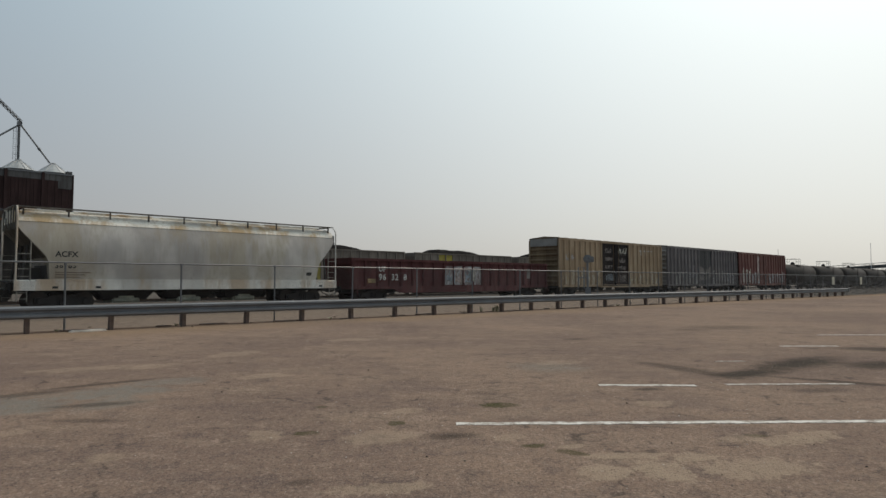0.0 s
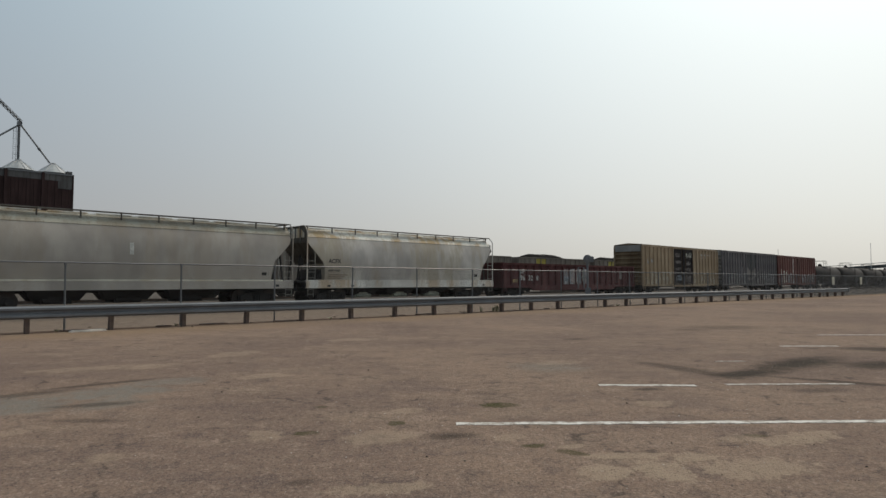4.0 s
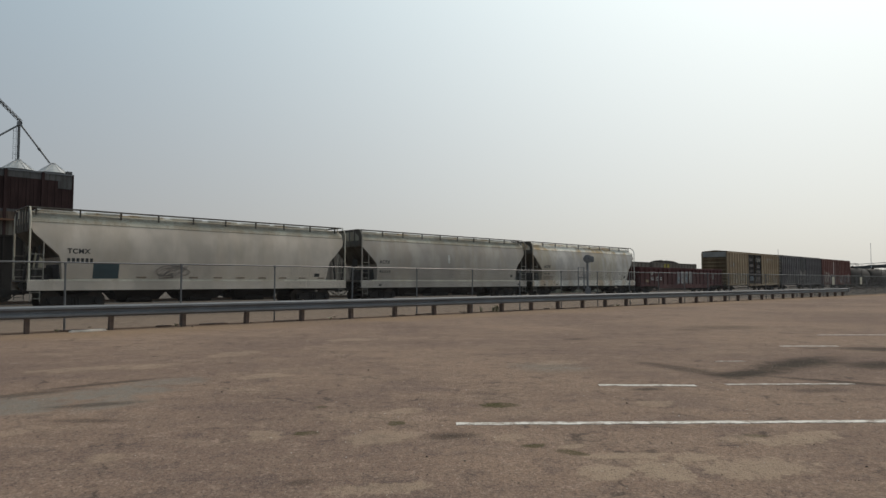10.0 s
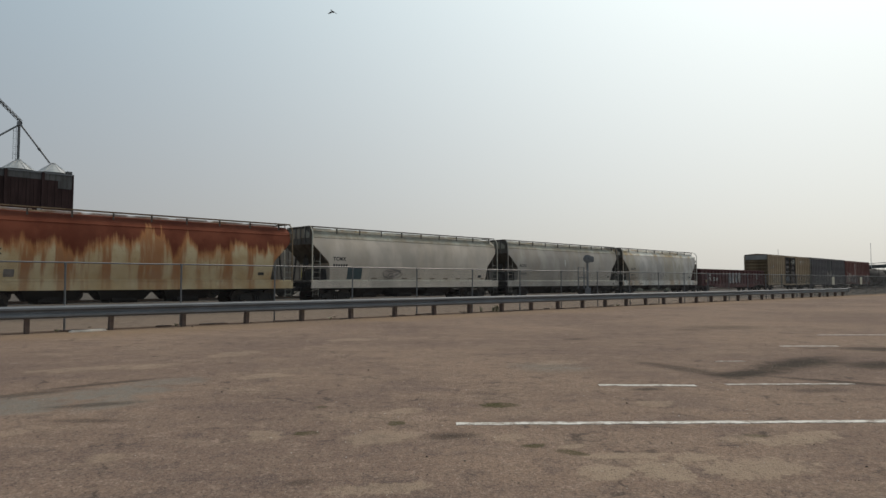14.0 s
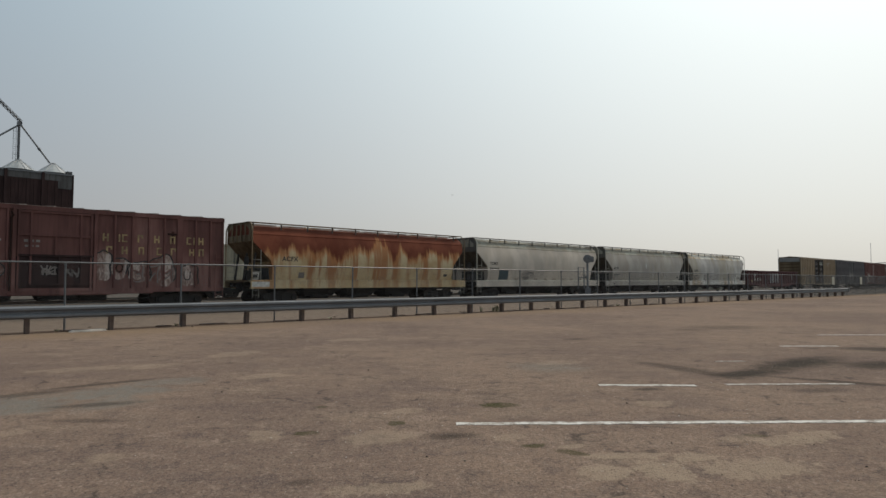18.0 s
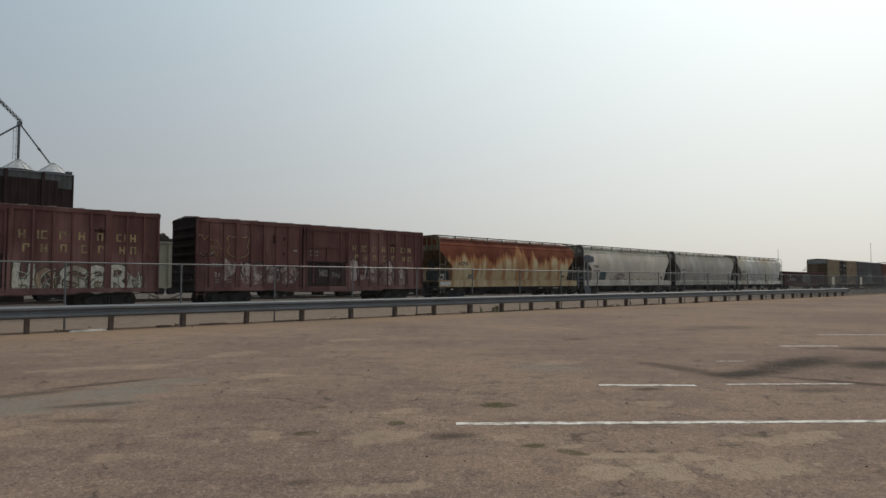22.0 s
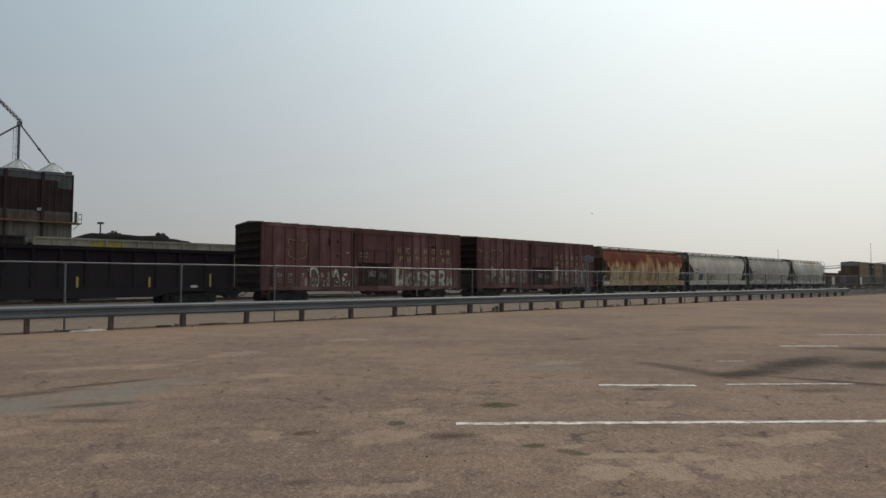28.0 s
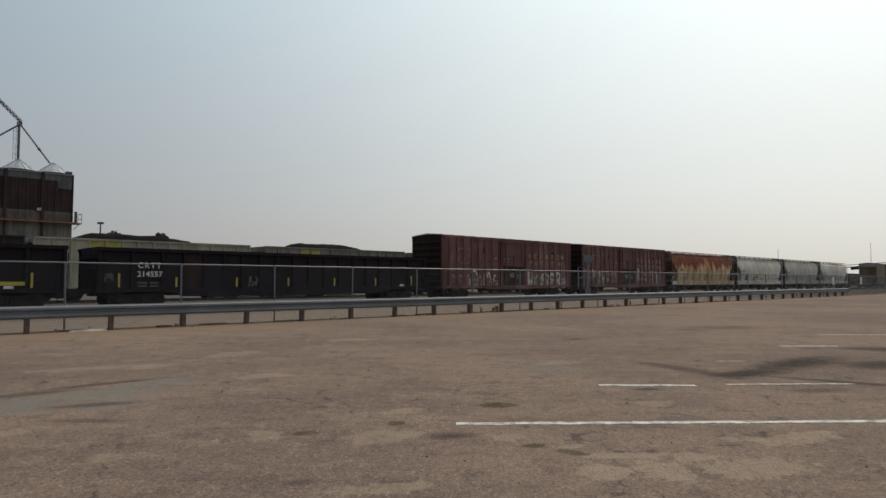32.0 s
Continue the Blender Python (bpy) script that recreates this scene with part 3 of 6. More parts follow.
# ---- ground ----
def build_ground():
    s_lines = [-3500, -800, -200, -60, -20, 0, 20, 40, 60, 80, 100, 140, 200, 400, 1000, 3500]
    n_lines = [-3500, -600, -100, -30, -10, 0, 6, 12, 18, 20.5, 23.5, 27, 35, 50, 80, 150, 400, 1000, 3500]

    def level(n):
        return 0.0 if n <= 20.5 else (-0.16 if n >= 23.5 else -0.16 * (n - 20.5) / 3.0)

    verts, faces = [], []
    for n in n_lines:
        for s in s_lines:
            p = GD * s + GN * n
            verts.append((p.x, p.y, level(n)))
    w = len(s_lines)
    for j in range(len(n_lines) - 1):
        for i in range(w - 1):
            faces.append((j * w + i, j * w + i + 1, (j + 1) * w + i + 1, (j + 1) * w + i))
    me = bpy.data.meshes.new("ground")
    me.from_pydata(verts, [], faces)
    me.materials.append(M_GROUND)
    return tagged(new("ground", me), "worn dusty brown asphalt lot running on as dirt", "ground", kind="structure")


ground = build_ground()


def stripe(points, width):
    """A painted parking line from point to point, a few millimetres proud."""
    bm = bmesh.new()
    (ax, ay), (bx, by) = points
    a, b = Vector((ax, ay, 0)), Vector((bx, by, 0))
    side = (b - a).normalized().cross(Vector((0, 0, 1))) * width / 2
    steps = max(4, int((b - a).length / 0.035))
    rows = []
    for i in range(steps + 1):
        p = a.lerp(b, i / steps)
        k1 = 1 + 0.28 * noise.noise(p * 5.0) + 0.35 * noise.noise(p * 21.0)
        k2 = 1 + 0.28 * noise.noise(p * 5.0 + Vector((9, 0, 0))) + 0.35 * noise.noise(p * 21.0 + Vector((9, 0, 0)))
        rows.append([bm.verts.new(p + side * k1 + Vector((0, 0, h))) for h in (0.0005, 0.004)] + [bm.verts.new(p - side * k2 + Vector((0, 0, h))) for h in (0.004, 0.0005)])
    for r, q in zip(rows, rows[1:]):
        for i in range(3):
            bm.faces.new((r[i], r[i + 1], q[i + 1], q[i]))
    ob = new("parking_stripe", finish(bm, "parking_stripe", M_STRIPE if width > 0.09 else M_STRIPEFAINT))
    tagged(ob, "worn white painted parking line on brown asphalt", "road marking", "parking lines")
    return ob


for ends in (((0.12, 5.84), (5.2, 5.98)), ((1.95, 8.0), (3.15, 7.97)), ((3.55, 8.05), (5.2, 8.09)), ((6.75, 12.76), (7.9, 12.76)),
             ((9.06, 15.43), (11.4, 15.43)), ((4.41, 10.35), (4.90, 10.35))):
    stripe(ends, {10.35: 0.06, 8.05: 0.085}.get(ends[0][1], 0.10))


# ---- tracks ----
def build_track(off, s0, s1):
    base = thing("railway_track", on_track(0, off), "rusty railway track on pale gravel ballast", "railway track", kind="structure")
    bm = bmesh.new()
    solid(bm, [(-2.3, -0.30), (-1.5, -0.135), (1.5, -0.135), (2.3, -0.30)], s0, s1)
    part("ballast", bm, M_BALLAST, base)
    rail = [(-0.07, -0.155), (0.07, -0.155), (0.07, -0.14), (0.012, -0.12), (0.012, -0.04), (0.036, -0.03), (0.036, 0.0), (-0.036, 0.0), (-0.036, -0.03), (-0.012, -0.04), (-0.012, -0.12), (-0.07, -0.14)]
    for y in (-0.75, 0.75):
        bm = bmesh.new()
        solid(bm, [(y + a, b) for a, b in rail], s0, s1)
        part("rail", bm, M_RAIL, base)
    bm = bmesh.new()
    k = 0
    while s0 + k * 0.55 < min(s1, 150):
        x = s0 + k * 0.55
        box(bm, x - 0.11, x + 0.11, -1.28, 1.28, -0.30, -0.128)
        k += 1
    tagged(part("ties", bm, M_TIE, base), kind="stuff")


build_track(NEAR_FACE + HALF, -150, 420)
build_track(BACK_FACE + HALF, -60, 420)


# ---- guardrail ----
def build_guardrail():
    base = thing("guardrail", pose(*along_guard(0, 18.6), 0, 0, GUARD_TURN), "galvanised steel road guardrail on dark wooden posts", "guardrail")
    # x runs along the rail, y away from the lot
    wave = [(0.0, 0.36), (-0.010, 0.375), (-0.083, 0.405), (-0.083, 0.455), (-0.004, 0.495), (-0.004, 0.545), (-0.083, 0.585), (-0.083, 0.635), (-0.010, 0.665), (0.0, 0.68)]
    section = wave + [(y + 0.006, z) for y, z in wave[::-1]]
    end = 64.7
    x = 2.70 - 1.905 * 6
    first = x - 0.5
    n = 0
    while first + n * 3.81 < end:
        bm = bmesh.new()
        a = first + n * 3.81
        b = min(end, a + 3.81 + 0.12)
        y = 0.003 * (n % 2)
        solid(bm, [(p + y, z) for p, z in section], a, b)
        part("beam", bm, M_GALV, base)
        n += 1
    bm = bmesh.new()
    solid(bm, [(-0.10, 0.33), (-0.10, 0.70), (0.03, 0.70), (0.03, 0.33)], end, end + 0.25)
    part("end_piece", bm, M_GALV, base)
    bm = bmesh.new()
    box(bm, -0.056, 0.056, 0.010, 0.19, -0.3, 0.62)
    bmesh.ops.bevel(bm, geom=list(bm.edges), offset=0.008, segments=1, affect="EDGES")
    me = finish(bm, "post", M_POST)
    bm = boxes([(-0.05, 0.05, 0.0, 0.012, 0.40, 0.60)])
    tube(bm, (0, -0.010, 0.52), (0, 0.03, 0.52), 0.018, 6)
    bolt = finish(bm, "bolt_plate", M_GALV)
    while x < end:
        post = place("post", me, base, x, 0.0, random.uniform(-0.01, 0.0))
        post.rotation_euler = (radians(random.uniform(-1, 1)), radians(random.uniform(-1.2, 1.2)), 0)
        place("bolt_plate", bolt, base, x, -0.004, 0)
        x += 1.905


build_guardrail()


# ---- chain-link fence ----
def build_fence():
    base = thing("chain_link_fence", pose(*along_guard(0, 19.25), 0, 0, GUARD_TURN), "grey chain-link fence with a top rail, behind the guardrail", "fence")
    a, b, top = -12.0, 150.0, 1.80
    bm = bmesh.new()
    tube(bm, (0, 0, -0.4), (0, 0, top - 0.02), 0.026, 8)
    tube(bm, (0, 0, top - 0.05), (0, 0, top + 0.035), 0.036, 8)
    me = finish(bm, "post", M_FENCE, True)
    x = 3.62 - 3.0 * 5
    spans = []
    while x < b:
        p = place("post", me, base, x, 0, -0.02 if x < 90 else -0.05)
        p.rotation_euler = (radians(random.uniform(-0.8, 0.8)), radians(random.uniform(-0.8, 0.8)), random.uniform(0, 3))
        spans.append(x)
        x += 3.0
    for p, q in zip(spans, spans[1:]):
        bm = bmesh.new()
        sag = random.uniform(0.0, 0.012)
        path_tube(bm, [(p, 0, top), ((p + q) / 2, 0, top - sag), (q, 0, top)], 0.021, 6)
        part("top_rail", bm, M_FENCE, base)
    verts, faces = [], []
    step, r, z0 = 0.068, 0.0022, 0.05
    run = top - z0

    def wire(x0, x1, y):
        k = len(verts)
        r = 0.0014 if x0 < 55 else 0.0026
        for x, z in ((x0, z0), (x1, top)):
            for dx, dy in ((-r, -r), (r, -r), (0, r)):
                verts.append((x + dx, y + dy, z))
        for i in range(3):
            j = (i + 1) % 3
            faces.append((k + i, k + j, k + 3 + j, k + 3 + i))

    for i in range(int((b - a) / step)):
        x = a + i * step
        wire(x, x + run, -0.026)
        wire(x + run, x, -0.030)
    me = bpy.data.meshes.new("wire_mesh")
    me.from_pydata(verts, [], faces)
    me.materials.append(M_WIRE)
    tagged(part("wire_mesh", me, M_WIRE, base), kind="stuff")


build_fence()


# ---- loose stones on the lot ----
def pebbles():
    rng = random.Random(5)
    verts, faces = [], []
    for i in range(2600):
        d = 3.2 + 11.0 * rng.random() ** 1.6
        x, y = d * rng.uniform(-0.80, 0.80), d
        r = rng.uniform(0.0018, 0.0050) * (1 + 0.04 * d)
        if rng.random() < 0.025:
            r *= 2.0
        k = len(verts)
        turn = rng.uniform(0, 6.28)
        for j in range(5):
            a = turn + j * 1.2566
            q = r * rng.uniform(0.7, 1.3)
            verts.append((x + q * math.cos(a), y + q * math.sin(a) * 0.8, 0.0))
            verts.append((x + q * 0.6 * math.cos(a), y + q * 0.5 * math.sin(a), r * rng.uniform(0.6, 1.0)))
        for j in range(5):
            a, b = k + 2 * j, k + 2 * ((j + 1) % 5)
            faces.append((a, b, b + 1, a + 1))
        faces.append(tuple(k + 2 * j + 1 for j in range(5)))
    me = bpy.data.meshes.new("pebbles")
    me.from_pydata(verts, [], faces)
    me.materials.append(M_PEBBLE)
    tagged(new("pebbles", me), "loose small stones scattered on the worn asphalt", "gravel", kind="stuff")


pebbles()


# ---- railway cars: x along the train, y away from the lot, z up from the rail ----
WHEEL_R = 0.42
wheelsets = []
CACHE = {}


def cached(key, make):
    if key not in CACHE:
        CACHE[key] = make()
    return CACHE[key]


def wheel_mesh():
    bm = bmesh.new()
    for s in (-1, 1):
        y = s * 0.75
        tube(bm, (0, y - 0.065, 0), (0, y + 0.065, 0), WHEEL_R, 28)
        tube(bm, (0, y - s * 0.065, 0), (0, y - s * 0.095, 0), WHEEL_R + 0.026, 28)
        tube(bm, (0, y, 0), (0, y + s * 0.09, 0), 0.13, 12)
        for k in range(6):
            a = k * math.pi / 3
            tube(bm, (0.25 * math.cos(a), y + s * 0.06, 0.25 * math.sin(a)), (0.25 * math.cos(a), y + s * 0.075, 0.25 * math.sin(a)), 0.05, 8)
    tube(bm, (0, -0.98, 0), (0, 0.98, 0), 0.075, 10)
    return finish(bm, "wheelset", M_WHEEL, True)


def frame_mesh():
    bm = bmesh.new()
    pts = [(-1.10, 0.30), (-1.10, 0.56), (-0.72, 0.60), (-0.38, 0.70), (0.38, 0.70), (0.72, 0.60), (1.10, 0.56), (1.10, 0.30), (0.70, 0.33), (0.36, 0.16), (-0.36, 0.16), (-0.70, 0.33)]
    slab(bm, pts, -0.06, 0.06)
    box(bm, -0.22, 0.22, -0.10, 0.10, 0.22, 0.62)
    for x in (-0.13, 0, 0.13):
        tube(bm, (x, -0.12, 0.26), (x, -0.12, 0.56), 0.05, 8)
    for x in (-0.89, 0.89):
        tube(bm, (x, -0.14, WHEEL_R), (x, 0.1, WHEEL_R), 0.13, 12)
    return finish(bm, "side_frame", M_UNDER)


def add_truck(car, x):
    bol = cached("bolster", lambda: finish(boxes([(-0.25, 0.25, -1.15, 1.15, 0.42, 0.68), (-0.35, 0.35, -0.3, 0.3, 0.66, 0.84)]), "truck", M_UNDER))
    truck = place("truck", bol, car, x)
    fr = cached("frame", frame_mesh)
    for y in (-1.05, 1.05):
        f = place("side_frame", fr, truck, 0, y, 0)
        if y > 0:
            f.rotation_euler = (0, 0, math.pi)
    wm = cached("wheel", wheel_mesh)
    for dx in (-0.89, 0.89):
        w = place("wheelset", wm, truck, dx, 0, WHEEL_R)
        wheelsets.append((w, dx))


def add_couplers(car, half, z=0.80):
    def make():
        bm = bmesh.new()
        box(bm, -0.1, 0.62, -0.09, 0.09, -0.10, 0.10)
        slab(bm, [(0.55, -0.16), (0.85, -0.16), (0.92, 0.0), (0.85, 0.16), (0.55, 0.16)], -0.17, 0.17)
        path_tube(bm, [(0.2, 0.35, 0.0), (0.5, 0.36, -0.25), (0.8, 0.30, -0.35)], 0.025, 6)
        return finish(bm, "coupler", M_UNDER)
    me = cached("coupler", make)
    for s in (-1, 1):
        c = place("coupler", me, car, s * (half - 0.12), 0, z)
        if s < 0:
            c.rotation_euler = (0, 0, math.pi)


def ladder(bm, x0, x1, y, z0, z1, rungs, r=0.016):
    for x in (x0, x1):
        tube(bm, (x, y, z0), (x, y, z1), r * 1.3, 6)
    for i in range(rungs):
        z = z0 + (z1 - z0) * (i + 0.5) / rungs
        tube(bm, (x0, y, z), (x1, y, z), r, 5)


HOPPER_SIDE = [(1.40, 1.34), (1.475, 1.58), (1.535, 1.86), (1.572, 2.14), (1.588, 2.42), (1.585, 2.68), (1.566, 2.92), (1.532, 3.16), (1.484, 3.38), (1.415, 3.62), (1.330, 3.85)]


def side_patch(car, x0, x1, z0, z1, material, name="stencil", label=""):
    """A painted patch that lies on the bulged side of a hopper."""
    zs = [h for _, h in HOPPER_SIDE]
    ys = [w for w, _ in HOPPER_SIDE]
    bm = bmesh.new()
    cols = []
    for i in range(6):
        z = z0 + (z1 - z0) * i / 5
        y = -float(np.interp(z, zs, ys)) - 0.006
        cols.append([bm.verts.new((x, y, z)) for x in (x0, x1)])
    for p, q in zip(cols, cols[1:]):
        bm.faces.new((p[0], p[1], q[1], q[0]))
    return part(name, bm, material, car, label)


def covered_hopper(s0, s1, mats, label, light_outlet=M_UNDER, cut=3.48, knee=2.35):
    """cut, knee: the heights between which the ends of the side sheets slope in."""
    body_m, sill_m, end_m, trim_m, roof_m = mats
    half = (s1 - s0) / 2
    car = thing("covered_hopper", on_track((s0 + s1) / 2), label, "railway car", "freight train cars")
    car["s"] = (s0 + s1) / 2
    # body: gently bulged section, ends cut back below
    prof = HOPPER_SIDE + [(1.20, 3.93), (0.0, 3.95)]

    def inset(z):
        if z >= cut:
            return 0.10
        if z >= knee:
            return 0.10 + (cut - z) / (cut - knee) * 1.12
        return 1.22 + 0.10 * (knee - z) / (knee - 1.34)

    bm = bmesh.new()
    ring = [(-y, z) for y, z in prof] + [(y, z) for y, z in prof[-2::-1]]
    cols = []
    cuts = [-1, -0.5, 0, 0.5, 1]
    for k in cuts:
        cols.append([bm.verts.new((k * (half - inset(z)), y, z)) for y, z in ring])
    for a, b in zip(cols, cols[1:]):
        for i in range(len(ring) - 1):
            bm.faces.new((a[i], a[i + 1], b[i + 1], b[i]))
    for col in (cols[0], cols[-1]):
        m = len(ring)
        for i in range(m // 2 - 1):
            bm.faces.new((col[i], col[i + 1], col[m - 2 - i], col[m - 1 - i]))
        bm.faces.new((col[m // 2 - 1], col[m // 2], col[m // 2 + 1]))
    body = part("body", bm, body_m, car, "", True)
    bm = bmesh.new()
    solid(bm, [(-1.32, 3.83), (-1.345, 3.875), (-1.24, 4.03), (-0.80, 4.345), (-0.40, 4.39), (0.40, 4.39), (0.80, 4.345), (1.24, 4.03), (1.345, 3.875), (1.32, 3.83)], -half + 0.06, half - 0.06)
    part("roof", bm, roof_m, car, "dusty sloped roof sheet")
    # weld seams down the sides
    n_seam = 6
    for i in range(1, n_seam):
        x = -half + 1.5 + (2 * half - 3.0) * i / n_seam
        bm = bmesh.new()
        pts = [(-y - 0.003, z) for y, z in prof[:11]]
        for p, q in zip(pts, pts[1:]):
            v = [bm.verts.new(c) for c in ((x - 0.012, p[0], p[1]), (x + 0.012, p[0], p[1]), (x + 0.012, q[0], q[1]), (x - 0.012, q[0], q[1]))]
            bm.faces.new(v)
        part("seam", bm, body_m, body)
    # slope sheets seen from the ends; dark blocks make the shade behind the corner
    for s in (-1, 1):
        for y in (-1.30, -0.78, -0.26, 0.26, 0.78, 1.30):
            x = s * (half - 0.05)
            part("end_stiffener", boxes([(x - 0.03, x + 0.03, y - 0.045, y + 0.045, cut - 0.02, 4.46 if s < 0 else 4.0)]), end_m, car)
        bm = bmesh.new()
        x = s * (half - 0.08)
        # the brake end has a square plate up to the board, the other follows the roof
        (w1, h1), (w2, h2) = ((1.46, 4.20), (1.22, 4.48)) if s < 0 else ((1.32, 3.85), (0.80, 4.33))
        v = [bm.verts.new(p) for p in ((x, -1.49, cut - 0.02), (x, 1.49, cut - 0.02), (x, w1, h1), (x, w2, h2), (x, -w2, h2), (x, -w1, h1))]
        bm.faces.new(v)
        w = [bm.verts.new(p) for p in ((s * (half - 1.20), -1.53, knee - 0.02), (s * (half - 1.20), 1.53, knee - 0.02), (x, 1.50, cut - 0.02), (x, -1.50, cut - 0.02))]
        bm.faces.new(w)
        part("end_sheet", bm, end_m, car, "grimy sloped end sheet")
        bm = bmesh.new()
        for y in (-1.0, 0.0, 1.0):
            path_tube(bm, [(s * (half - 0.35), y, 1.36), (s * (half - 0.55), y, 2.85)], 0.06, 6)
        box(bm, *sorted((s * (half - 1.25), s * (half - 1.7))), -1.15, 1.15, 1.36, 2.4)
        box(bm, *sorted((s * (half - 0.45), s * (half - 1.25))), -0.16, 0.16, 1.36, 1.9)
        part("end_frame", bm, M_HOPDARK, car)
        # corner post and grab irons
        for y in (-1.56, 1.56):
            bm = bmesh.new()
            x = s * (half - 0.05)
            path_tube(bm, [(x, y, 1.30), (x, y, 4.10), (x - s * 0.01, y * 0.94, 4.30), (x - s * 0.03, y * 0.80, 4.49)], 0.038, 6)
            part("corner_post", bm, trim_m, car)
            bm = bmesh.new()
            tube(bm, (x - s * 0.52, y, 1.30), (x - s * 0.52, y, 2.98), 0.026, 6)
            tube(bm, (x - s * 0.52, y, 2.98), (x - s * 0.52, y * 0.96, 2.99), 0.024, 6)
            for k in range(4):
                tube(bm, (x, y, 1.50 + 0.32 * k), (x - s * 0.52, y, 1.50 + 0.32 * k), 0.018, 5)
            part("ladder", bm, M_LADDER, car)
            bm = bmesh.new()
            ladder(bm, x - s * 0.05, x - s * 0.42, y, 0.42, 0.95, 2, 0.014)
            part("stirrup", bm, M_LADDER, car)
        bm = bmesh.new()
        box(bm, *sorted((s * half, s * (half - 0.9))), -1.5, 1.5, 1.26, 1.33)
        part("end_platform", bm, end_m, car)
    # side sills
    for y in (-1, 1):
        bm = bmesh.new()
        solid(bm, [(y * 1.60, 0.90), (y * 1.60, 1.30), (y * 1.50, 1.37), (y * 1.44, 1.37), (y * 1.44, 1.24), (y * 1.53, 1.22), (y * 1.53, 0.96), (y * 1.44, 0.94), (y * 1.44, 0.90)], -half, half)
        part("side_sill", bm, body_m if sill_m is M_SILLPALE else sill_m, car)
        part("sill_ledge", boxes([(-half + 0.78, half - 0.70, *sorted((y * 1.505, y * 1.618)), 1.306, 1.385)]), sill_m, car)
    bm = boxes([(-half + 0.1, half - 0.1, -0.35, 0.35, 0.75, 1.25), (-half + 0.2, -half + 3.4, -1.3, 1.3, 0.98, 1.2), (half - 3.4, half - 0.2, -1.3, 1.3, 0.98, 1.2)])
    part("underframe", bm, M_UNDER, car)
    # outlets under the bays
    for x in (-3.35, -0.35, 2.65):
        bm = bmesh.new()
        v0 = [bm.verts.new((x + a * 1.49, b * 1.35, 1.30)) for a, b in ((-1, -1), (1, -1), (1, 1), (-1, 1))]
        v1 = [bm.verts.new((x + a * 0.95, b * 0.55, 0.42)) for a, b in ((-1, -1), (1, -1), (1, 1), (-1, 1))]
        for i in range(4):
            j = (i + 1) % 4
            bm.faces.new((v0[i], v0[j], v1[j], v1[i]))
        bm.faces.new(v1)
        bay = part("hopper_bay", bm, M_UNDER, car)
        bm = boxes([(x - 0.62, x + 0.62, -0.66, 0.66, 0.28, 0.46), (x - 0.34, x + 0.34, -0.72, -0.60, 0.46, 0.66)])
        tube(bm, (x - 0.55, -0.70, 0.42), (x + 0.55, -0.70, 0.42), 0.10, 10)
        part("outlet_gate", bm, light_outlet, bay, "pale painted outlet gate")
    # roof: trough hatches and running boards
    # near-white paint here also carries the strong light on the roof top
    part("hatch_coaming", boxes([(-half + 0.6, half - 0.6, -0.36, 0.36, 4.37, 4.455)]), M_ROOFTAN, car)
    for i in range(8):
        x = -half + 1.3 + i * (2 * half - 2.6) / 7
        part("hatch_cover", boxes([(x - 0.8, x + 0.8, -0.41, 0.41, 4.455, 4.50)]), M_SILLWHITE, car)
    board_m = M_RUSTEND if body_m is M_RUST else M_HOPGREY
    bracket = cached("bracket", lambda: finish(boxes([(-0.03, 0.03, -0.03, 0.03, 0.0, 0.33)]), "board_bracket", M_HOPGREY))
    for y in (-1, 1):
        part("running_board", boxes([(-half - 0.02, half + 0.02, *sorted((y * 0.86, y * 1.22)), 4.49, 4.53)]), board_m, car)
        x = -half + 0.35
        while x < half:
            place("board_bracket", bracket, car, x, y * 1.04, 4.17)
            x += 1.72
    for s in (-1, 1):
        part("crossover_board", boxes([(*sorted((s * (half + 0.02), s * (half - 0.30))), -0.856, 0.856, 4.485, 4.525)]), board_m, car)
        bm = bmesh.new()
        path_tube(bm, [(s * (half - 0.04), -0.7, 4.1), (s * (half - 0.04), -0.7, 4.49)], 0.03, 5)
        path_tube(bm, [(s * (half - 0.04), 0.7, 4.1), (s * (half - 0.04), 0.7, 4.49)], 0.03, 5)
        part("board_support", bm, trim_m, car)
    # brake gear on one end
    bm = bmesh.new()
    tube(bm, (-half + 0.25, -0.6, 1.33), (-half + 0.25, -0.6, 2.5), 0.03, 6)
    tube(bm, (-half + 0.20, -0.6, 2.4), (-half + 0.24, -0.6, 2.4), 0.28, 16)
    part("brake_wheel", bm, M_HOPDARK, car)
    add_couplers(car, half)
    for x in (-half + 1.95, half - 1.95):
        add_truck(car, x)
    return car


def side_mark(car, x0, x1, z0, z1, y, material, name="stencil"):
    """A small painted patch on the near side."""
    bm = boxes([(x0, x1, y - 0.006, y, z0, z1)])
    return part(name, bm, material, car)


def outline(cx, cz, w, h, seed, n=18, wob=0.22, power=3.0):
    """A lumpy rounded outline, as sprayed letters have."""
    pts = []
    for i in range(n):
        a = 2 * math.pi * i / n
        c, s = math.cos(a), math.sin(a)
        k = (abs(c) ** power + abs(s) ** power) ** (-1 / power)
        k *= 1 + wob * noise.noise(Vector((c * 1.4 + seed * 3.1, s * 1.4, seed * 1.7)))
        pts.append((cx + w / 2 * k * c, cz + h / 2 * k * s))
    return pts


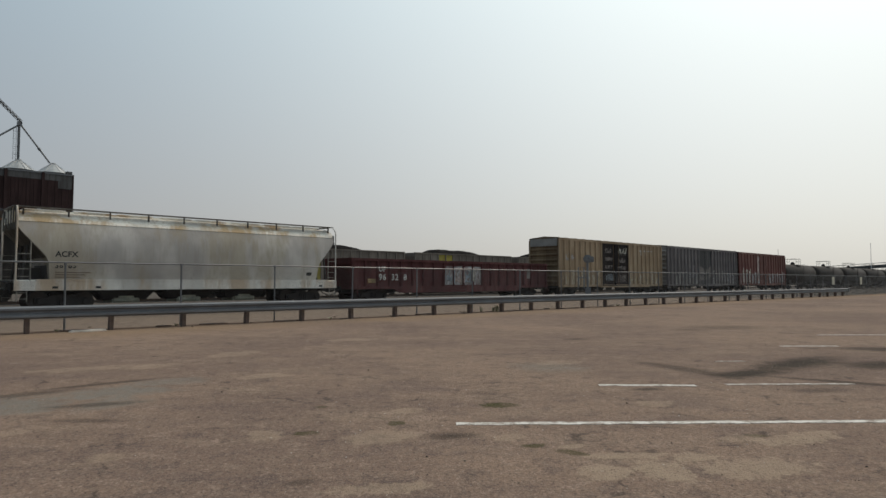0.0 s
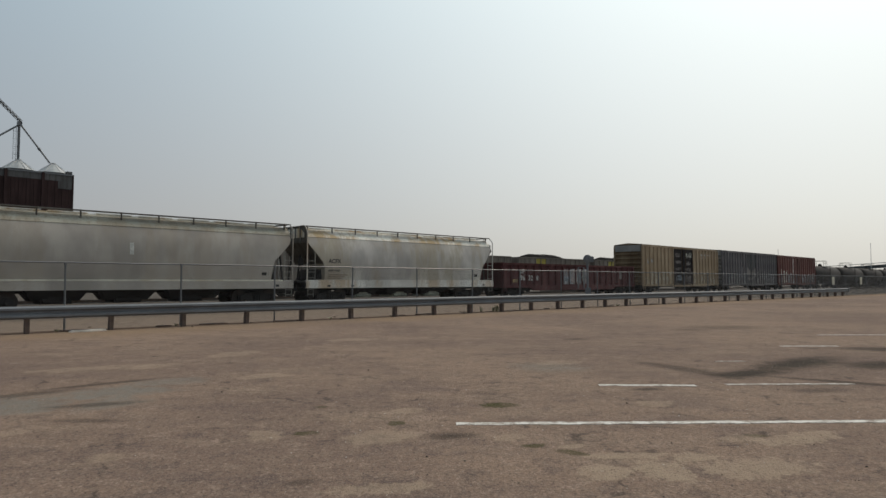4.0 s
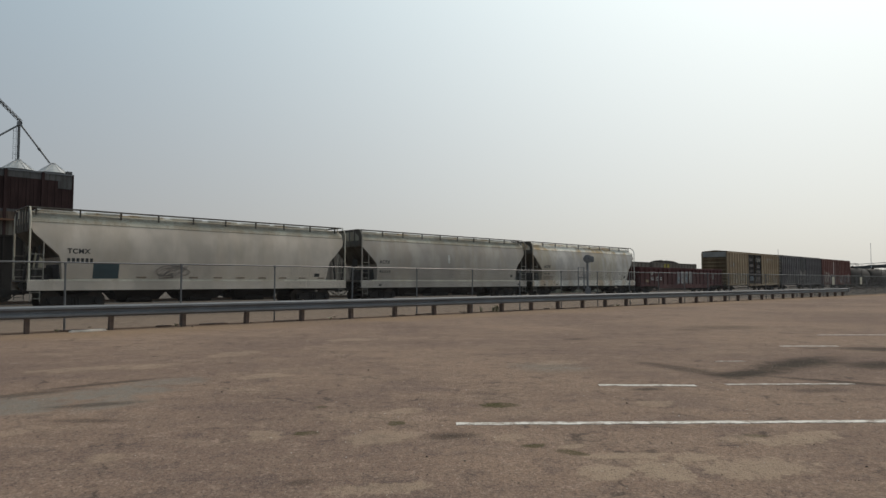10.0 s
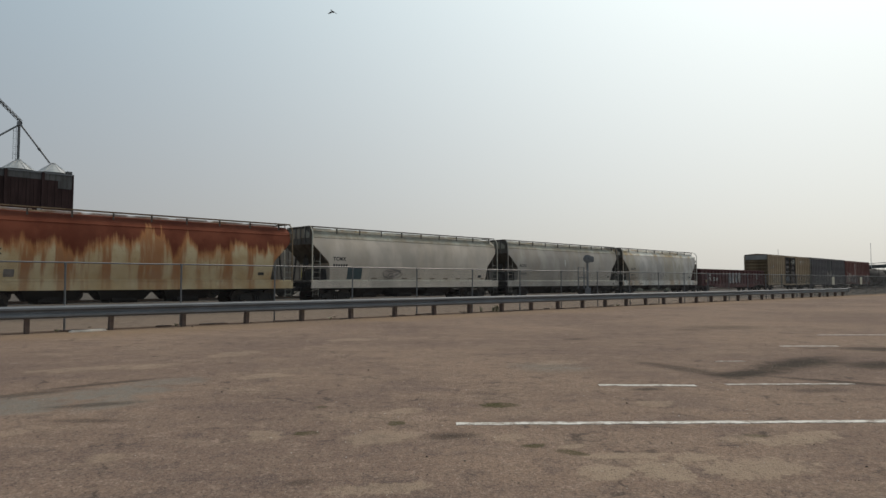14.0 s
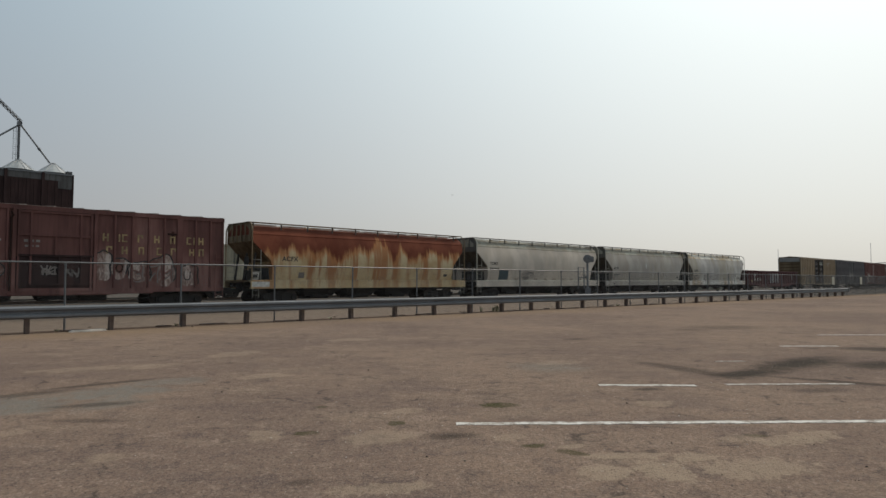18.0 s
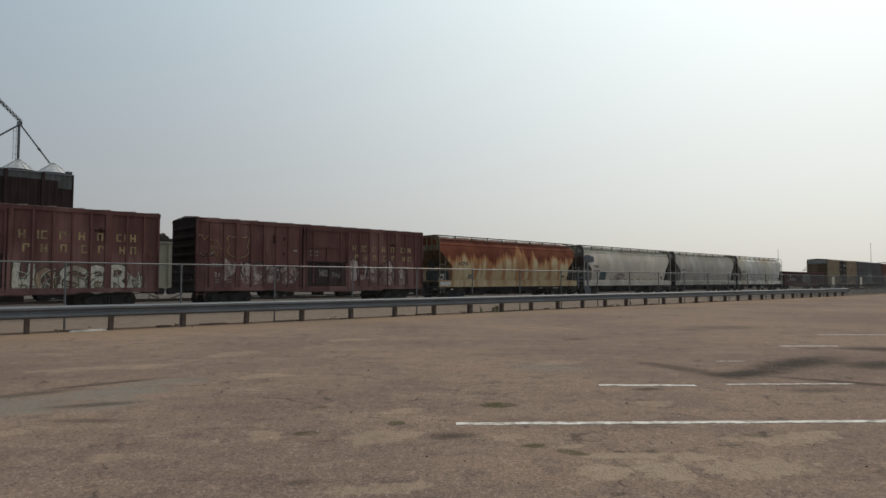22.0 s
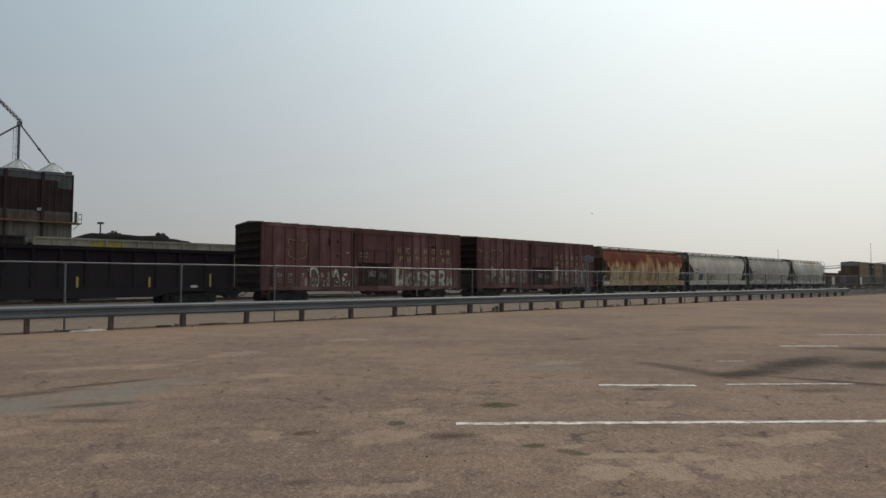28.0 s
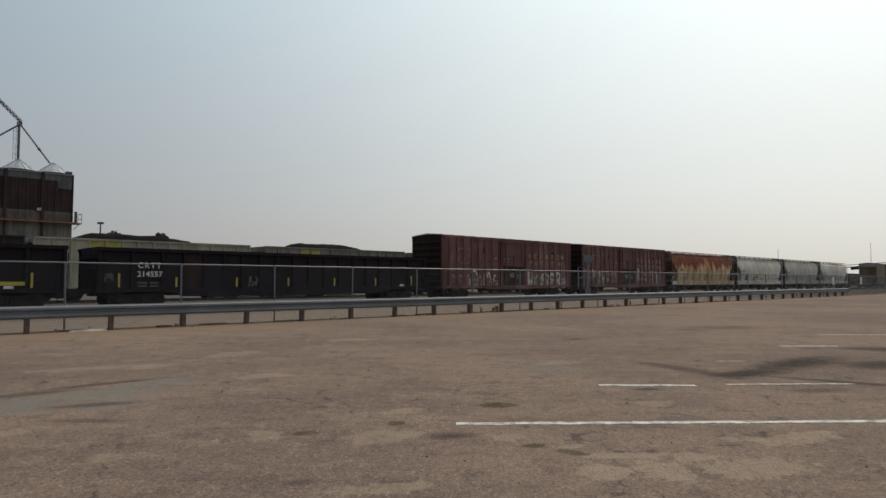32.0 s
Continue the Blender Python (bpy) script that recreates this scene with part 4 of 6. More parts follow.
def wildstyle(car, x0, x1, z0, z1, n, seed, y, fill, shade, bold=1.0):
    """A row of sprayed tangles: broad crooked strokes over a shaded offset."""
    rng = random.Random(seed)
    step = (x1 - x0) / n
    h = z1 - z0

    def stroke(bm, pts, widths, y0, y1):
        left, right = [], []
        for i, p in enumerate(pts):
            d = (pts[min(i + 1, len(pts) - 1)] - pts[max(i - 1, 0)]).normalized()
            q = Vector((-d.y, d.x)) * widths[i]
            left.append(tuple(p + q))
            right.append(tuple(p - q))
        slab(bm, left + right[::-1], y0, y1)

    for i in range(n):
        xa = x0 + step * i
        g = None
        for k in range(rng.choice((4, 5, 6))):
            if k < 2:
                a = Vector((xa + step * (0.12 + 0.62 * k + rng.uniform(-0.1, 0.1)), z0 + h * rng.uniform(0.0, 0.12)))
                b = Vector((xa + step * (0.15 + 0.60 * k + rng.uniform(-0.22, 0.22)), z0 + h * rng.uniform(0.75, 1.0)))
            else:
                a = Vector((xa + step * rng.uniform(0.0, 0.35), z0 + h * rng.uniform(0.05, 0.95)))
                b = Vector((xa + step * rng.uniform(0.6, 1.1), z0 + h * rng.uniform(0.05, 0.95)))
            bend = (b - a).orthogonal().normalized() * rng.uniform(-0.22, 0.22) * min(step, h)
            pts = [a.lerp(b, t) + bend * math.sin(math.pi * t) for t in (0, 0.25, 0.5, 0.75, 1)]
            base = min(step, h) * rng.uniform(0.06, 0.15) * bold
            ws = [base * rng.uniform(0.5, 1.25) for _ in pts]
            bm = bmesh.new()
            off = Vector((0.05, -0.04))
            stroke(bm, [p + off for p in pts], [w * 1.4 for w in ws], y - 0.0008 - k * 0.0008, y)
            if g is None:
                g = part("graffiti", bm, shade, car, "sprayed tangle of pale strokes with dark shading")
            else:
                part("shade", bm, shade, g)
            bm = bmesh.new()
            stroke(bm, pts, ws, y - 0.010 - k * 0.0008, y - 0.006)
            part("fill", bm, fill, g)


# strokes of broad sprayed letters in a unit square
STROKES = {
    "H": [[(0.14, 0.02), (0.10, 0.5), (0.16, 1.0)], [(0.84, 0.0), (0.80, 0.5), (0.86, 0.98)], [(0.12, 0.42), (0.5, 0.36), (0.84, 0.42)]],
    "O": [[(0.48, 0.96), (0.18, 0.78), (0.12, 0.40), (0.34, 0.06), (0.66, 0.06), (0.88, 0.42), (0.82, 0.80), (0.48, 0.96)]],
    "S": [[(0.90, 0.80), (0.62, 0.96), (0.26, 0.86), (0.22, 0.62), (0.58, 0.50), (0.84, 0.34), (0.72, 0.10), (0.40, 0.04), (0.08, 0.20)]],
    "E": [[(0.84, 0.92), (0.22, 0.96), (0.14, 0.50), (0.20, 0.05), (0.90, 0.06)], [(0.18, 0.52), (0.72, 0.52)]],
    "R": [[(0.16, 0.0), (0.16, 0.96)], [(0.16, 0.94), (0.66, 0.96), (0.86, 0.74), (0.60, 0.50), (0.24, 0.46)], [(0.48, 0.44), (0.98, 0.06)]],
    "U": [[(0.12, 0.95), (0.14, 0.28), (0.42, 0.05), (0.74, 0.16), (0.80, 0.95)]],
    "D": [[(0.16, 0.02), (0.18, 0.98)], [(0.02, 0.90), (0.55, 1.0), (0.92, 0.66), (0.90, 0.30), (0.50, 0.02), (0.02, 0.08)]],
    "A": [[(0.04, 0.0), (0.30, 0.62), (0.52, 1.0), (0.74, 0.60), (0.96, 0.02)], [(0.28, 0.30), (0.74, 0.34)]],
    "M": [[(0.06, 0.0), (0.16, 0.95), (0.46, 0.30), (0.80, 0.98), (0.94, 0.02)]],
    "C": [[(0.92, 0.82), (0.50, 0.98), (0.14, 0.70), (0.14, 0.30), (0.48, 0.03), (0.92, 0.20)]],
}


def sprayed(car, letter, x0, x1, z0, z1, y, fill, edge, weight=0.13, rim=0.035):
    """One broad sprayed letter: dark edge under pale strokes."""
    w, h = x1 - x0, z1 - z0
    edges, fills = bmesh.new(), bmesh.new()
    k = 0
    for line in STROKES[letter]:
        pts = [Vector((x0 + w * a, z0 + h * b)) for a, b in line]
        smooth = []
        for i in range(len(pts) - 1):
            p0, p1, p2, p3 = pts[max(i - 1, 0)], pts[i], pts[i + 1], pts[min(i + 2, len(pts) - 1)]
            for t in (0, 0.34, 0.67):
                smooth.append(0.5 * (2 * p1 + (p2 - p0) * t + (2 * p0 - 5 * p1 + 4 * p2 - p3) * t * t + (3 * p1 - p0 - 3 * p2 + p3) * t ** 3))
        smooth.append(pts[-1])
        for bm, r, lift in ((edges, weight / 2 + rim, 0.0), (fills, weight / 2, 0.005)):
            rows = []
            for i, p in enumerate(smooth):
                d = (smooth[min(i + 1, len(smooth) - 1)] - smooth[max(i - 1, 0)]).normalized()
                q = p + d * r * 0.5 * (-1 if i == 0 else 1 if i == len(smooth) - 1 else 0)
                n = Vector((-d.y, d.x)) * r
                front = y - lift - 0.0016 - 0.0006 * k
                rows.append([bm.verts.new((v.x, depth, v.y)) for v, depth in ((q + n, y - lift), (q + n, front), (q - n, front), (q - n, y - lift))])
            for p, q in zip(rows, rows[1:]):
                for i in range(3):
                    bm.faces.new((p[i], p[i + 1], q[i + 1], q[i]))
        k += 1
    g = part("graffiti", edges, edge, car, "broad pale sprayed shape with a dark edge")
    part("fill", fills, fill, g)


def blob(car, x0, x1, z0, z1, seed, y, fill, edge, wob=0.35):
    """A rounded sprayed field with a dark line round its upper side."""
    bm = bmesh.new()
    pts = outline((x0 + x1) / 2, (z0 + z1) / 2, x1 - x0, z1 - z0, seed, 28, wob, 3.2)
    slab(bm, pts, y - 0.003, y)
    g = part("graffiti", bm, fill, car, "worn pale sprayed field with a dark upper edge")
    bm = bmesh.new()
    path_tube(bm, [(a, y - 0.002, b) for a, b in pts[-3:] + pts[:17]], 0.035, 4)
    part("edge", bm, edge, g)


def worn_fields(car, x0, x1, z0, z1, n, seed, y, fill):
    """A row of weathered pale fields low on a car's side."""
    step = (x1 - x0) / n
    for i in range(n):
        h = (z1 - z0) * (0.75 + 0.5 * noise.noise(Vector((i * 1.7, seed, 0.3))))
        bm = bmesh.new()
        slab(bm, outline(x0 + step * (i + 0.5), z0 + h / 2, step * 0.98, h, seed + i, 20, 0.3, 4.0), y - 0.002, y)
        part("graffiti", bm, fill, car, "weathered pale sprayed field")


def name_bars(car, y, mat):
    """Plain upright bars where the owner's name stands, in two rows."""
    for z, xs in ((3.12, (1.94, 2.58, 2.76, 3.45, 4.20, 4.95, 5.76, 6.06, 6.36)), (2.55, (2.10, 2.76, 3.50, 4.33, 5.00, 5.90, 6.38))):
        for k, x in enumerate(xs):
            if z > 3 and k in (1, 7):
                rows = [(x + 0.04, x + 0.11, y - 0.005, y, z, z + 0.36)]
            else:
                j = (k * 5 + int(z)) % 4
                rows = [(x, x + 0.075, y - 0.005, y, z, z + 0.36)]
                if j != 1:
                    rows.append((x + 0.185, x + 0.255, y - 0.005, y, z + (0.20 if j == 2 else 0.0), z + 0.36))
                rows.append((x + 0.075, x + 0.185 if j != 1 else x + 0.24, y - 0.005, y, z + (0.30, 0.0, 0.29, 0.14)[j], z + (0.36, 0.06, 0.36, 0.21)[j]))
                if j == 1:
                    rows.append((x + 0.075, x + 0.23, y - 0.005, y, z + 0.30, z + 0.36))
            part("faded_letter_bar", boxes(rows), mat, car)


def boxcar(s0, s1, z0, z1, posts_l, posts_r, door, mats, label, post_size=(0.075, 0.075), roof_mat=None, drop=0.0, posts=(), wides=(), braced=False):
    """Outside-braced boxcar. door: its two edges from the near end's left corner."""
    wall_m, end_m, door_m = mats
    half = (s1 - s0) / 2
    car = thing("boxcar", on_track((s0 + s1) / 2), label, "railway car", "freight train cars")
    car["s"] = (s0 + s1) / 2
    d0, d1 = door[0] - half, door[1] - half
    yw = 1.52
    eave = z1 - 0.10
    for y in (-1, 1):
        for a, b in ((-half, d0), (d1, half)):
            bm = boxes([(a, b, *sorted((y * yw, y * (yw - 0.05))), z0 + 0.15, eave)])
            part("side_wall", bm, wall_m, car)
        bm = boxes([(-half, half, *sorted((y * (yw + 0.05), y * (yw - 0.03))), eave - 0.16, eave + 0.02)])
        part("roof_rail", bm, wall_m, car)
        bm = bmesh.new()
        lo = z0 - drop
        pts = [(-half, z0 + 0.20), (-half, z0), (d0 - 2.2, z0), (d0 - 0.6, lo), (d1 + 0.6, lo), (d1 + 2.2, z0), (half, z0), (half, z0 + 0.20)]
        slab(bm, pts, *sorted((y * (yw + 0.045), y * (yw - 0.02))))
        part("side_sill", bm, wall_m, car)
    # posts: hat sections on the near and far side
    pw, pd = post_size
    bm = bmesh.new()
    hgt = eave - z0 - 0.33
    slabz = [(-pw, 0.0), (-pw * 0.55, -pd), (pw * 0.55, -pd), (pw, 0.0)]
    a = [bm.verts.new((x, y, 0)) for x, y in slabz]
    b = [bm.verts.new((x, y, hgt)) for x, y in slabz]
    for i in range(3):
        bm.faces.new((a[i], a[i + 1], b[i + 1], b[i]))
    bm.faces.new(a[::-1])
    bm.faces.new(b)
    me = finish(bm, "post", wall_m)
    xs = [-half + 0.06] + [-half + (d0 + half - 0.25) * (i + 1) / (posts_l) for i in range(posts_l - 1)] + [d0 - 0.14]
    xs += [d1 + 0.14] + [d1 + 0.25 + (half - d1 - 0.25) * (i + 1) / posts_r for i in range(posts_r - 1)] + [half - 0.06]
    if wides:
        wide = finish(boxes([(-0.14, 0.14, -0.055, 0.0, 0.0, hgt)]), "wide_post", wall_m)
        for x in wides:
            place("wide_post", wide, car, x, -yw, z0 + 0.18)
    for x in posts or xs:
        place("post", me, car, x, -yw, z0 + 0.18)
        p = place("post", me, car, x, yw, z0 + 0.18)
        p.rotation_euler = (0, 0, math.pi)
    # doors
    for y in (-1, 1):
        door_y = sorted((y * (yw + 0.02), y * (yw - 0.04)))
        dz0, dz1 = z0 + 0.05, eave - 0.18
        if isinstance(door_m, tuple):
            mid = 2.36
            dr = part("door", boxes([(d0, d1, *door_y, mid, dz1)]), door_m[0], car)
            part("lower_panel", boxes([(d0, d1, *door_y, dz0, mid - 0.004)]), door_m[1], dr, "sooty dark lower door panel")
        else:
            dr = part("door", boxes([(d0, d1, *door_y, dz0, dz1)]), door_m, car)
        fm = door_m[0] if isinstance(door_m, tuple) else door_m
        yo = sorted((y * (yw + 0.02), y * (yw + 0.075)))
        if braced:
            low_m = door_m[1]
            for z, m in ((dz1 - 0.1, fm), (3.24, fm), (2.36, low_m), (1.12, low_m), (dz0, wall_m)):
                part("door_rib", boxes([(d0 + 0.06, d1 - 0.06, *yo, z, z + 0.085)]), m, dr)
            for x, za, zb, m in ((d0 + 0.03, dz0, dz1, wall_m), (d1 - 0.12, dz0, dz1, wall_m), (d0 + 0.48, dz0 + 0.3, dz1 - 0.1, wall_m), ((d0 + d1) / 2 - 0.05, 2.4, 3.24, fm), (d1 - 0.55, 2.4, dz1 - 0.1, fm), ((d0 + d1) / 2 + 0.1, 1.2, 2.36, low_m), (d1 - 0.5, 1.2, 2.36, low_m)):
                part("door_stile", boxes([(x, x + 0.075, *yo, za, zb)]), m, dr)
            part("door_frame", boxes([(d0 - 0.16, d0 - 0.02, *yo, dz0, dz1 + 0.08), (d1 + 0.02, d1 + 0.14, *yo, dz0, dz1 + 0.08), (d0 - 0.02, d1 + 0.02, *yo, dz1 + 0.004, dz1 + 0.08)]), wall_m, car)
            bm = bmesh.new()
            path_tube(bm, [(d0 - 0.22, y * (yw + 0.10), z0 + 0.1), (d0 - 0.22, y * (yw + 0.10), dz1 - 0.35), (d0 - 0.14, y * (yw + 0.12), dz1 - 0.25), (d0 - 0.22, y * (yw + 0.10), dz1 - 0.10)], 0.035, 6)
            part("lock_rod", bm, end_m, car)
            part("door_track", boxes([(d0 - 0.3, d1 + (d1 - d0) * 0.9, *sorted((y * (yw + 0.02), y * (yw + 0.10))), dz0 - 0.12, dz0 - 0.03)]), wall_m, car)
            continue
        for z in (dz0 + 0.03, dz0 + (dz1 - dz0) * 0.30, dz0 + (dz1 - dz0) * 0.54, dz0 + (dz1 - dz0) * 0.76, dz1 - 0.1):
            part("door_rib", boxes([(d0 + 0.06, d1 - 0.06, *yo, z, z + 0.075)]), fm, dr)
        for x in (d0 + 0.03, (d0 + d1) / 2 - 0.1, d1 - 0.12):
            part("door_stile", boxes([(x, x + 0.09, *yo, dz0, dz1)]), fm, dr)
        bm = bmesh.new()
        for x in ((d0 + d1) / 2 - 0.45, (d0 + d1) / 2 + 0.45):
            tube(bm, (x, y * (yw + 0.11), dz0 + 0.05), (x, y * (yw + 0.11), dz1 - 0.1), 0.022, 6)
        part("lock_bar", bm, end_m, dr)
        part("door_track", boxes([(d0 - 0.3, d1 + (d1 - d0) * 0.9, *sorted((y * (yw + 0.02), y * (yw + 0.10))), dz0 - 0.12, dz0 - 0.03)]), wall_m, car)
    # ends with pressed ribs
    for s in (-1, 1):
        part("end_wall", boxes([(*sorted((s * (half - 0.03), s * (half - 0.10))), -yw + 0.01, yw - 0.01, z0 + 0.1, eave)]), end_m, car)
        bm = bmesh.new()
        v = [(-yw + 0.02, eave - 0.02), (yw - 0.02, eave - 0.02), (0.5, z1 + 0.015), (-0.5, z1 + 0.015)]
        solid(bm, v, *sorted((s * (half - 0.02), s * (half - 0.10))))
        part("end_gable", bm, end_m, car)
        k = 0
        z = z0 + 0.45
        while z < eave - 0.2:
            bm = bmesh.new()
            x = s * (half - 0.03)
            pts = [(x, z - 0.13), (x + s * 0.075, z - 0.04), (x + s * 0.075, z + 0.04), (x, z + 0.13)]
            aa = [bm.verts.new((p, -1.40, q)) for p, q in pts]
            bb = [bm.verts.new((p, 1.40, q)) for p, q in pts]
            for i in range(3):
                bm.faces.new((aa[i], aa[i + 1], bb[i + 1], bb[i]))
            bm.faces.new(aa)
            bm.faces.new(bb[::-1])
            part("end_rib", bm, end_m, car)
            z += 0.46
        bm = bmesh.new()
        ladder(bm, s * (half - 0.06), s * (half - 0.46), -yw - 0.09, z0 - 0.35, z0 + 1.9, 6, 0.014)
        part("ladder", bm, wall_m, car)
    # roof sheets with raised seams
    bm = bmesh.new()
    solid(bm, [(-yw - 0.04, eave + 0.02), (-yw - 0.04, eave + 0.035), (-0.1, z1 + 0.06), (0.1, z1 + 0.06), (yw + 0.04, eave + 0.035), (yw + 0.04, eave + 0.02), (0, z1 + 0.0)], -half, half)
    n = 14
    for i in range(n + 1):
        x = -half + 0.1 + (2 * half - 0.2) * i / n
        for y in (-1, 1):
            v = [bm.verts.new(p) for p in ((x - 0.05, y * (yw + 0.03), eave + 0.036), (x + 0.05, y * (yw + 0.03), eave + 0.036), (x + 0.05, 0, z1 + 0.065), (x - 0.05, 0, z1 + 0.065))]
            u = [bm.verts.new(p.co + Vector((0, 0, 0.035))) for p in v]
            bm.faces.new(u)
            for q in range(4):
                r = (q + 1) % 4
                bm.faces.new((v[q], v[r], u[r], u[q]))
    part("roof", bm, roof_mat or M_ROOF, car, "dusty ribbed steel roof")
    bm = boxes([(-half + 0.1, half - 0.1, -0.35, 0.35, 0.70, z0 + 0.1), (-half + 0.05, half - 0.05, -1.45, 1.45, z0 + 0.03, z0 + 0.12)])
    for x in (-3.2, -1.6, 0, 1.6, 3.2):
        box(bm, x - 0.06, x + 0.06, -1.4, 1.4, 0.72, z0 + 0.06)
    part("underframe", bm, M_UNDER, car)
    part("reservoir", cached("reservoir", lambda: finish(reservoir_bm(), "reservoir", M_UNDER, True)), M_UNDER, car)
    add_couplers(car, half)
    for x in (-half + 2.1, half - 2.1):
        add_truck(car, x)
    return car, half


def reservoir_bm():
    bm = bmesh.new()
    tube(bm, (1.2, -0.9, 0.62), (2.3, -0.9, 0.62), 0.2, 12)
    tube(bm, (-0.4, -0.8, 0.66), (0.3, -0.8, 0.66), 0.14, 10)
    path_tube(bm, [(-4.5, -1.0, 0.5), (4.5, -1.0, 0.5)], 0.03, 6)
    return bm


def gondola(s0, s1, z1, n_ribs, mats, label, ribs=()):
    wall_m, = mats
    half = (s1 - s0) / 2
    car = thing("gondola", on_track((s0 + s1) / 2), label, "railway car", "freight train cars")
    car["s"] = (s0 + s1) / 2
    z0 = 0.80
    for y in (-1, 1):
        part("side_wall", boxes([(-half + 0.1, half - 0.1, *sorted((y * 1.46, y * 1.40)), z0 + 0.1, z1 - 0.05)]), wall_m, car)
        bm = bmesh.new()
        solid(bm, [(y * 1.58, z1 - 0.16), (y * 1.58, z1), (y * 1.38, z1), (y * 1.38, z1 - 0.06), (y * 1.50, z1 - 0.06), (y * 1.50, z1 - 0.16)], -half, half)
        part("top_chord", bm, wall_m, car)
        bm = bmesh.new()
        slab(bm, [(-half, 0.98), (-half, 0.80), (-half + 3.3, 0.80), (-half + 3.9, 0.55), (half - 3.9, 0.55), (half - 3.3, 0.80), (half, 0.80), (half, 0.98)], *sorted((y * 1.56, y * 1.44)))
        part("side_sill", bm, wall_m, car)
    bm = bmesh.new()
    prof = [(-0.10, 0.0), (-0.055, -0.10), (0.055, -0.10), (0.10, 0.0)]
    a = [bm.verts.new((x, y, 0)) for x, y in prof]
    b = [bm.verts.new((x, y, z1 - 0.16 - 0.95)) for x, y in prof]
    for i in range(3):
        bm.faces.new((a[i], a[i + 1], b[i + 1], b[i]))
    bm.faces.new(a[::-1])
    bm.faces.new(b)
    me = finish(bm, "rib", wall_m)
    for x in ribs or [-half + 0.12 + (2 * half - 0.24) * i / (n_ribs - 1) for i in range(n_ribs)]:
        place("rib", me, car, x, -1.46, 0.95)
        r = place("rib", me, car, x, 1.46, 0.95)
        r.rotation_euler = (0, 0, math.pi)
    for s in (-1, 1):
        bm = boxes([(*sorted((s * (half - 0.10), s * (half - 0.18))), -1.44, 1.44, z0, z1 + 0.02)])
        for z in (1.3, 1.9, 2.4):
            box(bm, *sorted((s * (half - 0.02), s * (half - 0.10))), -1.4, 1.4, z - 0.06, z + 0.06)
        part("end_wall", bm, wall_m, car)
        bm = bmesh.new()
        ladder(bm, s * (half - 0.02), s * (half - 0.40), -1.62, 0.45, z1 - 0.3, 5, 0.014)
        part("ladder", bm, wall_m, car)
    part("floor", boxes([(-half + 0.15, half - 0.15, -1.40, 1.40, 0.98, 1.06)]), M_UNDER, car)
    bm = boxes([(-half + 0.1, half - 0.1, -0.3, 0.3, 0.6, 0.98)])
    part("underframe", bm, M_UNDER, car)
    part("reservoir", cached("reservoir", lambda: finish(reservoir_bm(), "reservoir", M_UNDER, True)), M_UNDER, car)
    add_couplers(car, half)
    for x in (-half + 2.0, half - 2.0):
        add_truck(car, x)
    return car, half


def tank_car(s0, s1, label):
    half = (s1 - s0) / 2
    car = thing("tank_car", on_track((s0 + s1) / 2), label, "railway car", "freight train cars")
    car["s"] = (s0 + s1) / 2
    bm = bmesh.new()
    r, zc, sides = 1.45, 2.42, 28
    stations = [(-half + 0.35, 0.02), (-half + 0.42, 0.55), (-half + 0.62, 0.85), (-half + 0.95, 1.0), (half - 0.95, 1.0), (half - 0.62, 0.85), (half - 0.42, 0.55), (half - 0.35, 0.02)]
    rings = [[bm.verts.new((x, r * k * math.cos(2 * math.pi * i / sides), zc + r * k * math.sin(2 * math.pi * i / sides))) for i in range(sides)] for x, k in stations]
    for a, b in zip(rings, rings[1:]):
        for i in range(sides):
            j = (i + 1) % sides
            bm.faces.new((a[i], a[j], b[j], b[i]))
    part("tank", bm, M_TANK, car, "", True)
    bm = bmesh.new()
    tube(bm, (0, 0, zc + r - 0.1), (0, 0, zc + r + 0.28), 0.30, 16)
    tube(bm, (0, 0, zc + r + 0.28), (0, 0, zc + r + 0.42), 0.24, 16, 0.12)
    part("dome", bm, M_TANK, car)
    zt = zc + r + 0.02
    for y in (-0.8, 0.8):
        for z in (0.45, 0.85):
            bm = bmesh.new()
            tube(bm, (-1.0, y, zt + z), (1.0, y, zt + z), 0.025, 5)
            part("platform_rail", bm, M_HOPGREY, car)
        for x in (-1.0, 0.0, 1.0):
            bm = bmesh.new()
            tube(bm, (x, y, zt - 0.5), (x, y, zt + 0.85), 0.025, 5)
            part("rail_post", bm, M_HOPGREY, car)
    for x in (-1.0, 1.0):
        bm = bmesh.new()
        tube(bm, (x, -0.8, zt + 0.85), (x, 0.8, zt + 0.85), 0.025, 5)
        part("platform_rail", bm, M_HOPGREY, car)
    part("platform", boxes([(-1.05, 1.05, -1.0, -0.45, zt - 0.08, zt - 0.04), (-1.05, 1.05, 0.45, 1.0, zt - 0.08, zt - 0.04)]), M_HOPDARK, car)
    bm = bmesh.new()
    ladder(bm, -0.25, 0.25, -1.52, 0.7, 3.9, 9, 0.02)
    part("ladder", bm, M_HOPDARK, car)
    for x in (-half + 2.2, half - 2.2):
        part("saddle", boxes([(x - 0.5, x + 0.5, -1.2, 1.2, 0.85, 1.5)]), M_TANK, car)
    part("underframe", boxes([(-half, half, -0.4, 0.4, 0.75, 1.02), (-half, -half + 0.3, -1.4, 1.4, 0.9, 1.15), (half - 0.3, half, -1.4, 1.4, 0.9, 1.15)]), M_UNDER, car)
    add_couplers(car, half)
    for x in (-half + 2.0, half - 2.0):
        add_truck(car, x)
    return car


# ---- the train ----
cars = []
FACE = -1.60

